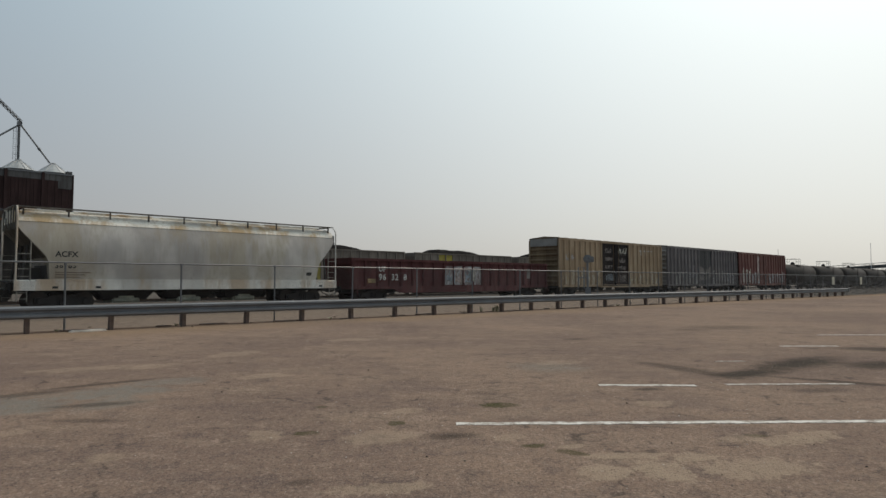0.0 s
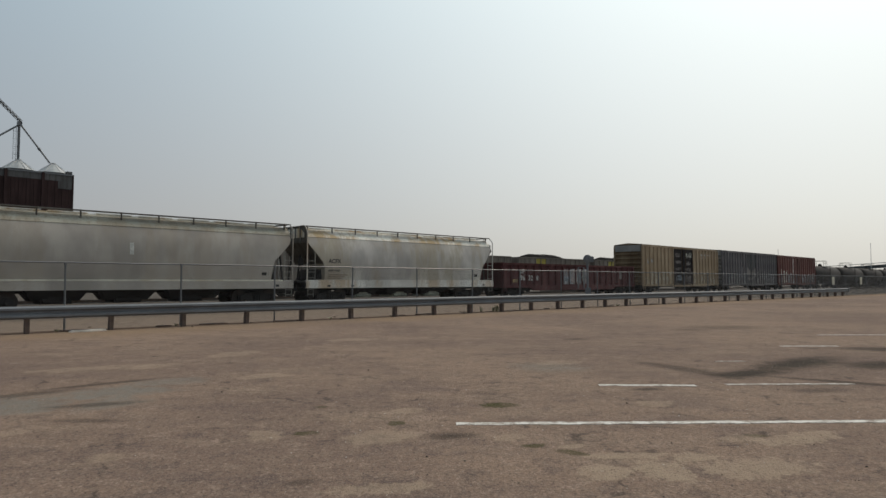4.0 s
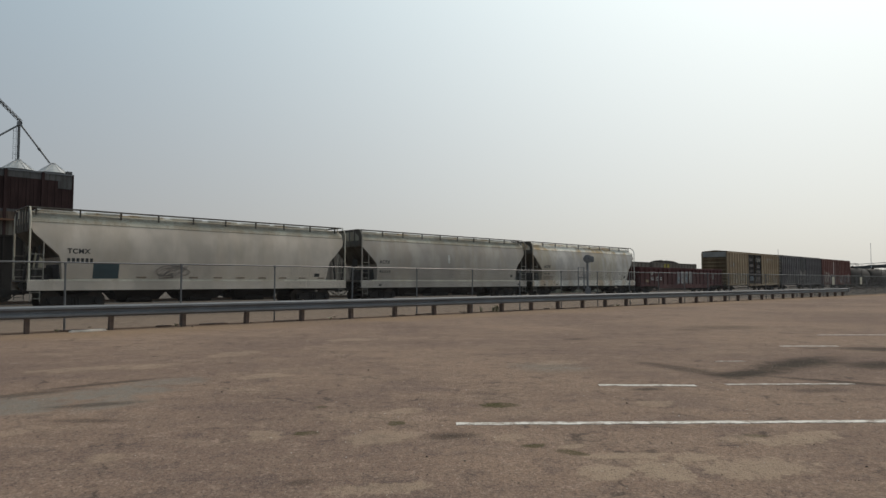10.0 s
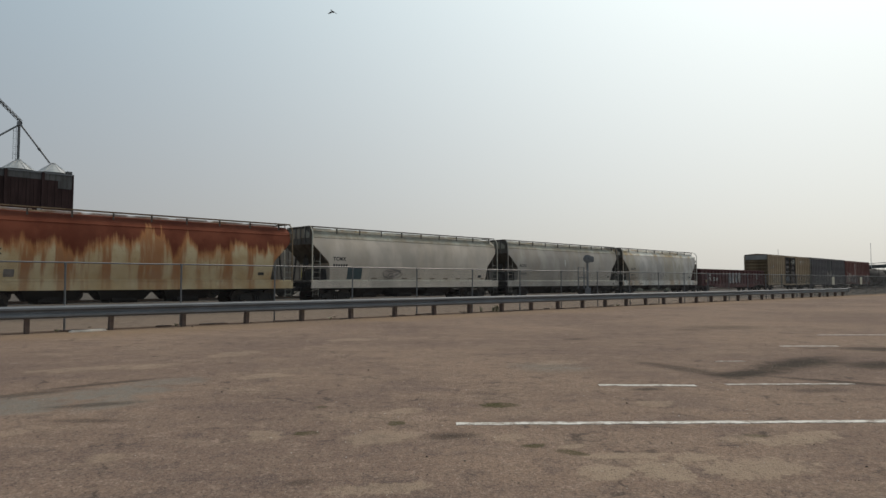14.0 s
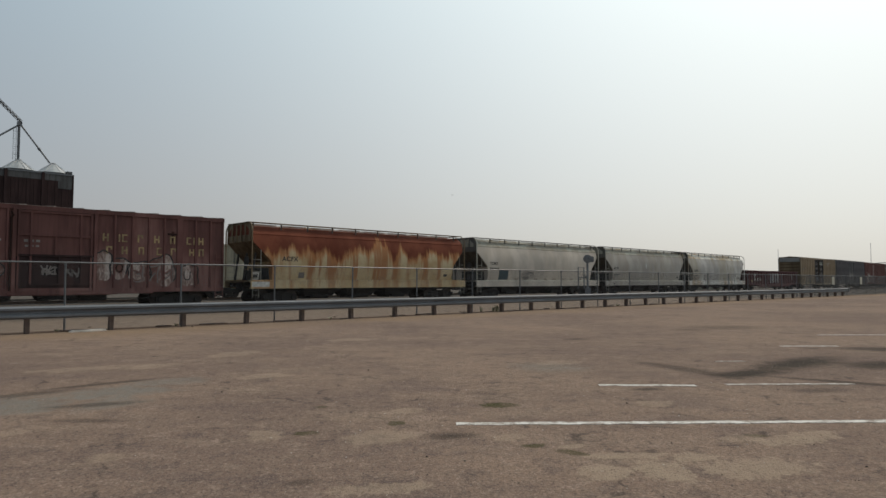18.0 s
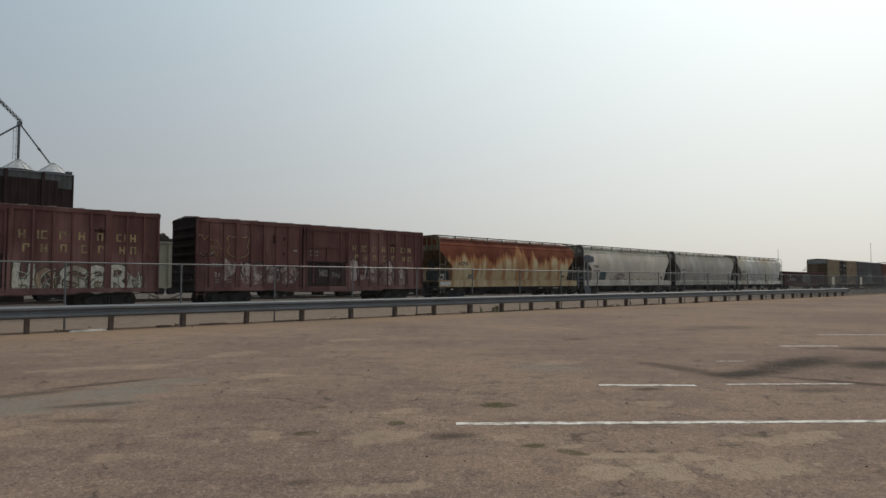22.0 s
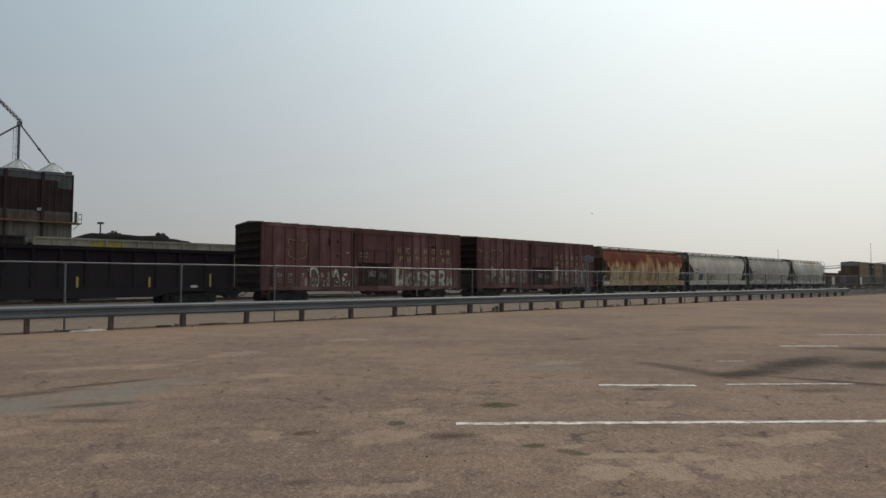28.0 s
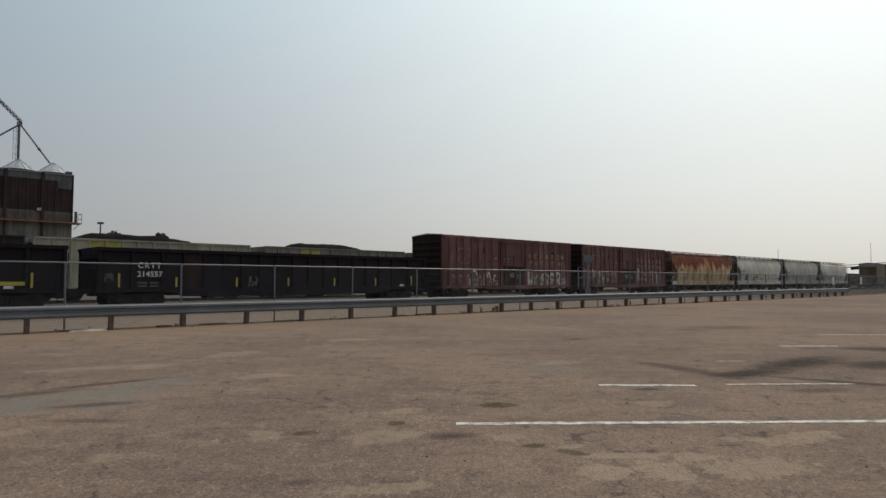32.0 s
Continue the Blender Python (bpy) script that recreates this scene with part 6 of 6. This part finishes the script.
def grain_bin(x, r):
    ob = thing("grain_bin", MILL @ pose(x, 2.1, 0), "steel grain bin with a pale conical roof, behind brown panels", "grain bin", "grain bins")
    sides = 28
    bm = bmesh.new()
    rings = []
    for k in range(21):
        q = r + (0.03 if k % 2 else 0.0)
        rings.append([bm.verts.new((q * math.cos(2 * math.pi * i / sides), q * math.sin(2 * math.pi * i / sides), 9.8 + 5.82 * k / 20)) for i in range(sides)])
    for p, q in zip(rings, rings[1:]):
        for i in range(sides):
            j = (i + 1) % sides
            bm.faces.new((p[i], p[j], q[j], q[i]))
    part("wall", bm, M_BINGREY, ob)
    bm = bmesh.new()
    tube(bm, (0, 0, 15.62), (0, 0, 16.9), r + 0.06, sides, 0.32)
    tube(bm, (0, 0, 16.85), (0, 0, 17.05), 0.32, 12)
    part("roof", bm, M_BINROOF, ob, "pale galvanised cone roof")
    for i in range(14):
        a = 2 * math.pi * i / 14
        bm = bmesh.new()
        tube(bm, ((r + 0.08) * math.cos(a), (r + 0.08) * math.sin(a), 15.63), (0.34 * math.cos(a), 0.34 * math.sin(a), 16.92), 0.03, 4)
        part("roof_rib", bm, M_BINROOF, ob)


for x in (-1.9, -5.85, -9.8):
    grain_bin(x, 1.9)

mill = thing("mill_building", MILL, "mill building with dark brown panel walls above a beige base", "building")
part("base_wall", boxes([(-16.0, 0.0, 0.0, 6.0, -0.3, 8.9)]), M_MILLWALL, mill)
for i in range(8):
    x = -15.7 + i * 2.0
    part("pilaster", boxes([(x - 0.10, x + 0.10, -0.10, 0.0, -0.3, 8.9)]), M_MILLWALL, mill)
for a, b in ((-15.4, -11.55), (-11.2, -7.68), (-7.35, -3.65), (-3.3, -0.1)):
    part("stained_band", boxes([(a, b, 0.0, 0.2, 9.1, 10.05)]), M_STAINBAND, mill, "stained concrete band under the brown panels")
    part("grey_band", boxes([(a, b, 0.0, 0.2, 10.054, 10.4)]), M_BINGREY, mill)
    n = round((b - a) / 0.40)
    w = (b - a) / n
    for i in range(n):
        part("panel", boxes([(a + i * w + 0.01, a + (i + 1) * w - 0.01, -0.04 * (i % 2), 0.2, 10.404, 14.45)]), M_BINRUST, mill)
    part("top_band", boxes([(a, b, -0.02, 0.2, 14.454, 15.4)]), M_BINGREY, mill, "grey steel band below the bin roofs")
    part("eave_rail", boxes([(a, b, -0.12, 0.2, 15.25, 15.45)]), M_PIPE, mill)
part("side_panel", boxes([(-0.16, 0.0, 0.21, 6.0, 9.1, 15.4)]), M_BINRUST, mill)
part("light_panel", boxes([(-1.75, -0.15, -0.10, -0.045, 13.45, 14.45)]), M_BINGREY, mill, "pale grey patch panel")
for x in (-11.37, -7.52, -3.48):
    part("support_column", boxes([(x - 0.16, x + 0.16, -0.30, 0.15, -0.3, 15.4)]), M_BINRUST, mill, "dark steel column between the bins")
part("corner_column", boxes([(-0.10, 0.06, -0.12, 0.15, 9.1, 15.4)]), M_BINRUST, mill)
part("walkway", boxes([(-16.0, 0.1, -0.9, -0.1, 8.86, 9.06)]), M_WALKWAY, mill, "rusty orange walkway along the wall")
part("end_landing", boxes([(0.1, 0.95, -0.9, 0.9, 8.86, 8.98)]), M_WALKWAY, mill)
bm = bmesh.new()
for x in (0.15, 0.92):
    tube(bm, (x, -0.85, 8.95), (x, -0.85, 10.2), 0.035, 5)
for z in (9.55, 10.18):
    path_tube(bm, [(0.15, -0.85, z), (0.92, -0.85, z), (0.92, 0.85, z)], 0.03, 5)
tube(bm, (0.92, 0.85, 8.95), (0.92, 0.85, 10.2), 0.035, 5)
tube(bm, (0.02, -0.5, 8.1), (0.8, -0.5, 8.88), 0.045, 5)
part("landing_rail", bm, M_PIPE, mill)
part("landing_box", boxes([(0.18, 0.45, -0.6, -0.3, 8.98, 10.5)]), M_UNDER, mill)
part("floodlight", boxes([(-4.1, -3.65, -0.45, -0.16, 10.35, 10.7)]), M_CONCRETE, mill)
part("vent_unit", boxes([(-0.75, -0.1, 0.1, 0.8, 15.4, 15.85)]), M_BINGREY, mill)

leg = thing("elevator_leg", MILL @ pose(-5.9, 2.1, 0), "grey grain elevator leg with spouts down to the bins", "grain elevator")
part("leg_casing", boxes([(-0.13, -0.02, -0.15, 0.15, 16.95, 21.5), (0.03, 0.13, -0.15, 0.15, 16.95, 21.5)]), M_PIPE, leg)
part("head", boxes([(-0.22, 0.3, -0.25, 0.25, 21.45, 22.0)]), M_PIPE, leg)
bm = bmesh.new()
ladder(bm, -0.62, -0.30, -0.2, 16.9, 21.2, 16, 0.016)
for z in (17.6, 18.6, 19.6, 20.6):
    tube(bm, (-0.75, -0.4, z), (-0.2, -0.4, z), 0.02, 4)
part("ladder_cage", bm, M_PIPE, leg)
for p, q in (((0.25, 0, 21.5), (3.6, 0, 17.0)), ((-0.2, 0, 21.4), (-3.8, 0, 18.4))):
    bm = bmesh.new()
    tube(bm, p, q, 0.11, 10)
    m = Vector(p).lerp(Vector(q), 0.62)
    d = (m - Vector(p)).normalized() * 0.18
    tube(bm, m - d, m + d, 0.17, 10)
    part("spout", bm, M_PIPE, leg)
conv = thing("conveyor", MILL @ pose(-5.9, 2.1, 0), "grey inclined conveyor bridge to the elevator head", "conveyor")
head, tail = Vector((0.3, 0, 21.9)), Vector((-4.2, 0, 26.3))
bm = bmesh.new()
for dy in (-0.25, 0.25):
    for dz in (-0.18, 0.18):
        tube(bm, head + Vector((0, dy, dz)), tail + Vector((0, dy, dz)), 0.04, 5)
for i in range(12):
    p, q = head.lerp(tail, i / 12), head.lerp(tail, (i + 1) / 12)
    for dy in (-0.25, 0.25):
        tube(bm, p + Vector((0, dy, -0.18)), q + Vector((0, dy, 0.18)), 0.03, 4)
part("truss", bm, M_PIPE, conv)
bm = bmesh.new()
tube(bm, head, tail, 0.10, 8)
part("tube", bm, M_PIPE, conv)

# lamp post behind the coal cars
post = thing("yard_lamp", pose(-45.6, 84.0, 0), "dark yard lamp on a single pole", "lamp post")
bm = bmesh.new()
tube(bm, (0, 0, -0.2), (0, 0, 9.0), 0.13, 8, 0.10)
part("pole", bm, M_PIPE, post)
part("head", boxes([(-0.32, 0.32, -0.25, 0.25, 8.9, 9.15)]), M_UNDER, post)


# ---- trackside signal ----
def signal():
    p = TD * 43.1 + TN * 28.0
    ob = thing("track_signal", pose(p.x, p.y, -0.16, 0, 0, -12), "grey trackside signal head on a post with a steel frame", "signal")
    bm = bmesh.new()
    tube(bm, (0, 0, 0), (0, 0, 3.3), 0.085, 10)
    part("post", bm, M_SIGNAL, ob)
    bm = bmesh.new()
    tube(bm, (0, -0.12, 3.22), (0, -0.06, 3.22), 0.33, 20)
    part("backboard", bm, M_SIGNAL, ob)
    bm = boxes([(-0.18, 0.50, -0.06, 0.28, 2.97, 3.42)])
    bmesh.ops.bevel(bm, geom=list(bm.edges), offset=0.04, segments=2, affect="EDGES")
    part("lamp_case", bm, M_SIGNAL, ob)
    bm = bmesh.new()
    tube(bm, (0, -0.42, 3.25), (0, -0.12, 3.25), 0.17, 14)
    part("hood", bm, M_SIGNAL, ob)
    bm = boxes([(-0.2, 0.24, -0.2, 0.2, 0.1, 0.95)])
    part("base_case", bm, M_GALV, ob)
    bm = bmesh.new()
    path_tube(bm, [(-0.72, 0, 0.9), (-0.72, 0, 2.55), (-0.28, 0, 2.55), (-0.28, 0, 0.9)], 0.05, 6)
    tube(bm, (-0.72, 0, 1.75), (0, 0, 1.75), 0.04, 6)
    part("frame", bm, M_SIGNAL, ob)


signal()

# sign plates on the fence
for s, n in ((62.8, 19.2), (70.6, 19.2)):
    q = along_guard(s, n - 0.06)
    sg = thing("fence_sign", pose(q.x, q.y, 1.0, 0, 0, GUARD_TURN), "small pale sign plate hung on the wire fence", "sign", "fence signs")
    bm = boxes([(-0.30, 0.30, -0.01, 0.01, 0.0, 0.68)])
    part("plate", bm, M_SIGN, sg)
    part("hanger", boxes([(-0.2, -0.17, 0.0, 0.05, 0.5, 0.8), (0.17, 0.2, 0.0, 0.05, 0.5, 0.8)]), M_FENCE, sg)


# ---- far distance ----
over = thing("overpass", pose(262, 380, 0, 0, 0, -20), "long dark road bridge on the horizon", "bridge")
bm = bmesh.new()
deck = [(-40, 8.4), (0, 11.2), (40, 14.0), (140, 15.5)]
slab(bm, [(-14, 10.2)] + deck[1:] + [(x, z - 2.0) for x, z in deck[:0:-1]] + [(-14, 8.2)], -4, 4)
part("deck", bm, M_FAR, over)
bm = bmesh.new()
path_tube(bm, [(x, -4, z + 1.1) for x, z in deck], 0.18, 5)
for i in range(30):
    x = -40 + i * 6
    z = np.interp(x, [d[0] for d in deck], [d[1] for d in deck])
    tube(bm, (x, -4, z), (x, -4, z + 1.1), 0.12, 4)
part("railing", bm, M_CONCRETE, over)
bm = bmesh.new()
slab(bm, [(-40, 8.4), (-14.01, 10.2), (-14.01, 9.7), (-40, 7.9)], -4, 4)
part("approach_deck", bm, M_CONCRETE, over, "pale concrete approach of the bridge")
for x in (-20, 10, 40, 70, 100):
    part("pier", boxes([(x - 1, x + 1, -3, 3, -0.3, 7.6 if x < -14 else 9.0)]), M_FAR, over)
part("embankment", boxes([(20, 160, 5, 20, -0.3, 11.0)]), M_FAR, over)
for x, y, hgt in ((203.0, 300.0, 19.6), (132.5, 250.0, 14.0)):
    mast = thing("radio_mast", pose(x, y, -0.2), "thin grey mast far off", "mast", "far masts")
    bm = bmesh.new()
    tube(bm, (0, 0, 0), (0, 0, hgt), 0.16, 6, 0.08)
    part("pole", bm, M_MAST, mast)


# ---- small things by the guardrail ----
def ragged(name, label, cat, at, sx, sy, h, mat, seed):
    bm = bmesh.new()
    n = 12
    top, low = [], []
    for i in range(n):
        a = 2 * math.pi * i / n
        k = 1 + 0.35 * noise.noise(Vector((math.cos(a) * 2, math.sin(a) * 2, seed)))
        low.append(bm.verts.new((sx * k * math.cos(a), sy * k * math.sin(a), 0)))
        top.append(bm.verts.new((sx * k * 0.92 * math.cos(a), sy * k * 0.92 * math.sin(a), h * (0.7 + 0.5 * abs(noise.noise(Vector((a, seed, 2))))))))
    for i in range(n):
        j = (i + 1) % n
        bm.faces.new((low[i], low[j], top[j], top[i]))
    bm.faces.new(top)
    bm.faces.new(low[::-1])
    ob = new(name, finish(bm, name, mat))
    ob.matrix_world = pose(at[0], at[1], 0, 0, 0, GUARD_TURN + at[2])
    return tagged(ob, label, cat)


ragged("scrap_board", "bleached broken board lying by a fence post", "board", (-9.2, 16.55, 4), 0.50, 0.12, 0.05, M_LITTER, 1.3)
for i in range(70):
    s = random.uniform(-2, 40)
    q = along_guard(s, 18.9 + random.uniform(-0.5, 1.0))
    r = random.uniform(0.015, 0.045)
    ragged("clod", "small brown clod of earth by the guardrail", "stone", (q.x, q.y, random.uniform(0, 180)), r * 1.4, r, r * 0.8, M_TAN, i * 1.7)


for i in range(46):
    q = along_guard(random.uniform(-4, 44), 18.92 + random.uniform(-0.16, 0.34))
    r = random.uniform(0.10, 0.34)
    ragged("dirt_pile", "low dark pile of dirt and dead leaves by the guardrail", "dirt pile", (q.x, q.y, random.uniform(-12, 12)), r * 1.7, r * 0.45, random.uniform(0.02, 0.055), M_DIRT, i * 2.3)["group"] = "dirt piles"


def weed(at, h, n, spread, label="dry green weed tuft growing by the guardrail"):
    bm = bmesh.new()
    for i in range(n):
        a = random.uniform(0, 2 * math.pi)
        lean = random.uniform(0.1, 1.0) * spread
        d = Vector((math.cos(a), math.sin(a), 0))
        w = Vector((-d.y, d.x, 0)) * random.uniform(0.008, 0.02)
        b0 = d * random.uniform(0, spread * 0.3)
        m = b0 + d * lean * 0.5 + Vector((0, 0, h * random.uniform(0.45, 0.65)))
        t = b0 + d * lean + Vector((0, 0, h * random.uniform(0.7, 1.0)))
        v = [bm.verts.new(p) for p in (b0 - w, b0 + w, m + w, m - w, t)]
        bm.faces.new(v[:4])
        bm.faces.new((v[3], v[2], v[4]))
    ob = new("weed", finish(bm, "weed", M_LEAF))
    ob.location = (at[0], at[1], 0)
    tagged(ob, label, "weed", "weeds")


for s, hgt in ((18.9, 0.24), (19.65, 0.20), (19.85, 0.26), (20.05, 0.22), (6.4, 0.07), (11.6, 0.06), (29.0, 0.09), (3.4, 0.06)):
    q = along_guard(s, 19.0)
    weed((q.x, q.y), hgt * 1.25, 9 if s < 19 else 18, 0.14 if s < 19 else 0.20)


# far shrubs behind the coal cars
def shrub(x, y, w, h):
    ob = thing("shrub", pose(x, y, 0), "dark leafy tree top behind the coal cars", "tree", "far trees")
    bm = bmesh.new()
    tube(bm, (0, 0, -0.2), (0, 0, h * 0.8), 0.2, 6, 0.08)
    for i in range(6):
        a = i * 1.05
        tube(bm, (0, 0, h * 0.5), (w * 0.6 * math.cos(a), w * 0.6 * math.sin(a), h * random.uniform(0.75, 0.95)), 0.08, 5, 0.03)
    part("trunk", bm, M_POST, ob)
    verts, faces = [], []
    for i in range(2600):
        d = Vector((random.gauss(0, 1), random.gauss(0, 1), random.gauss(0, 1))).normalized() * random.random() ** 0.4
        k = 1 + 0.4 * noise.noise(d * 2.5 + Vector((x, y, 0)))
        p = Vector((d.x * w * k, d.y * w * k, h - 1.6 + d.z * 1.6 * k))
        u = Vector((random.gauss(0, 1), random.gauss(0, 1), random.gauss(0, 1))).normalized() * 0.24
        v = u.orthogonal().normalized() * 0.15
        q = len(verts)
        verts += [p - u, p + v, p + u, p - v]
        faces.append((q, q + 1, q + 2, q + 3))
    me = bpy.data.meshes.new("crown")
    me.from_pydata(verts, [], faces)
    me.materials.append(M_TREE)
    part("crown", me, M_TREE, ob)


shrub(-52.4, 100.0, 1.7, 9.1)
shrub(-54.6, 101.0, 1.2, 8.9)
shrub(-44.6, 100.0, 1.2, 8.75)


# ---- two birds in the air: y along the flight, x along the wings ----
def bird(label):
    ob = thing("bird", pose(0, 0, 20), label, "bird", "flying birds")
    bm = bmesh.new()
    rings = []
    for y, r in ((-0.12, 0.012), (-0.06, 0.034), (0.02, 0.043), (0.08, 0.030), (0.11, 0.024), (0.14, 0.022), (0.165, 0.004)):
        rings.append([bm.verts.new((r * math.cos(k * math.pi / 4), y, r * 0.9 * math.sin(k * math.pi / 4) + (0.012 if y > 0.09 else 0.0))) for k in range(8)])
    for a, b in zip(rings, rings[1:]):
        for k in range(8):
            bm.faces.new((a[k], a[(k + 1) % 8], b[(k + 1) % 8], b[k]))
    bm.faces.new(rings[0])
    bm.faces.new(rings[-1][::-1])
    part("body", bm, M_FEATHER, ob, "", True)
    bm = bmesh.new()
    fan = [(-0.012, -0.10), (-0.045, -0.23), (0.0, -0.245), (0.045, -0.23), (0.012, -0.10)]
    low = [bm.verts.new((x, y, -0.003)) for x, y in fan]
    high = [bm.verts.new((x, y, 0.003)) for x, y in fan]
    bm.faces.new(low)
    bm.faces.new(high[::-1])
    for k in range(5):
        bm.faces.new((low[k], low[(k + 1) % 5], high[(k + 1) % 5], high[k]))
    part("tail", bm, M_FEATHER, ob)
    wings = []
    for s in (-1, 1):
        bm = bmesh.new()
        shape = [(0.0, 0.06), (0.10, 0.085), (0.19, 0.05), (0.255, -0.03), (0.18, -0.035), (0.10, -0.05), (0.0, -0.06)]
        low = [bm.verts.new((s * x, y, 0.10 * x - 0.004)) for x, y in shape]
        high = [bm.verts.new((s * x, y, 0.10 * x + 0.004)) for x, y in shape]
        bm.faces.new(low)
        bm.faces.new(high[::-1])
        for k in range(7):
            bm.faces.new((low[k], low[(k + 1) % 7], high[(k + 1) % 7], high[k]))
        w = part("wing", bm, M_FEATHER, ob)
        w.location = (s * 0.025, 0, 0.02)
        wings.append((w, s))
    return ob, wings


high_bird, high_wings = bird("small dark bird flying away with wings spread")
low_bird, low_wings = bird("small dark bird flying low behind the train")

# ---- what moves: the train rolls on at a walking-to-jogging pace ----
RUN = [(0, 0.0), (2, 7.04), (4, 14.04), (6, 21.01), (8, 27.97), (10, 34.92), (12, 41.87), (14, 48.83), (16, 55.79), (18, 62.76), (20, 69.73), (22, 76.69), (24, 83.64), (26, 90.57), (28, 97.45), (30, 104.28), (32, 111.04)]


def motions():
    for car in cars:
        s = car["s"]
        walk(car, [(t, on_track(s + d)) for t, d in RUN])
    # one bird passes over the lot and away, the other rises from behind the cars
    walk(high_bird, [(0, pose(-49.0, -180.0, 6.0, 0, 0, -11)), (12, pose(-11.5, 0.0, 13.4, 2, 0, -11)), (14, pose(-5.33, 30.0, 14.32, 2, 6, -11)), (14.25, pose(-4.6, 33.8, 14.5, 2, -6, -11)), (14.5, pose(-3.99, 37.6, 14.8, 2, 12, -10)),
                     (16.5, pose(-0.91, 72.0, 16.0, 0, 0, -5)), (18, pose(1.51, 105.0, 15.6, -4, 0, -4)), (19.5, pose(3.5, 140.0, 11.3, -6, 0, -3)), (24, pose(9.0, 240.0, 5.0, 0, 0, -3)), (32, pose(18.0, 420.0, 5.0, 0, 0, -3))])
    walk(low_bird, [(0, pose(-404.8, 100, 7.0, 0, 0, -90)), (20, pose(-98.8, 100, 7.0, 0, 0, -90)), (26, pose(-7.0, 100, 7.2, 6, 0, -90)), (27.5, pose(16.39, 100, 10.34, 12, 0, -90)),
                    (28, pose(23.67, 100, 12.04, 12, 0, -90)), (29, pose(39.52, 100, 15.65, 12, 0, -90)), (30, pose(56.81, 100, 20.27, 14, 0, -90)), (30.5, pose(64.29, 100, 23.36, 14, 0, -90)), (32, pose(87.47, 100, 31.87, 14, 0, -90))])
    for wings, t0, t1 in ((high_wings, 13.6, 16.2), (low_wings, 25.6, 31.2)):
        for w, s in wings:
            seat = Matrix.Translation(w.location)
            rows = [(0, seat)]
            for k in range(int((t1 - t0) * 10) + 1):
                a = (-38, 34, -10, 8)[k % 4]
                rows.append((t0 + 0.1 * k, seat @ Matrix.Rotation(radians(-s * a), 4, "Y")))
            walk(w, rows + [(32, seat)])
    turns = []
    for k in range(193):
        t = k / 6
        run = float(np.interp(t, [r[0] for r in RUN], [r[1] for r in RUN]))
        turns.append((t, Matrix.Rotation(run / WHEEL_R, 4, "Y")))
    for w, dx in wheelsets:
        seat = Matrix.Translation((dx, 0, WHEEL_R))
        walk(w, [(t, seat @ m) for t, m in turns])


motions()
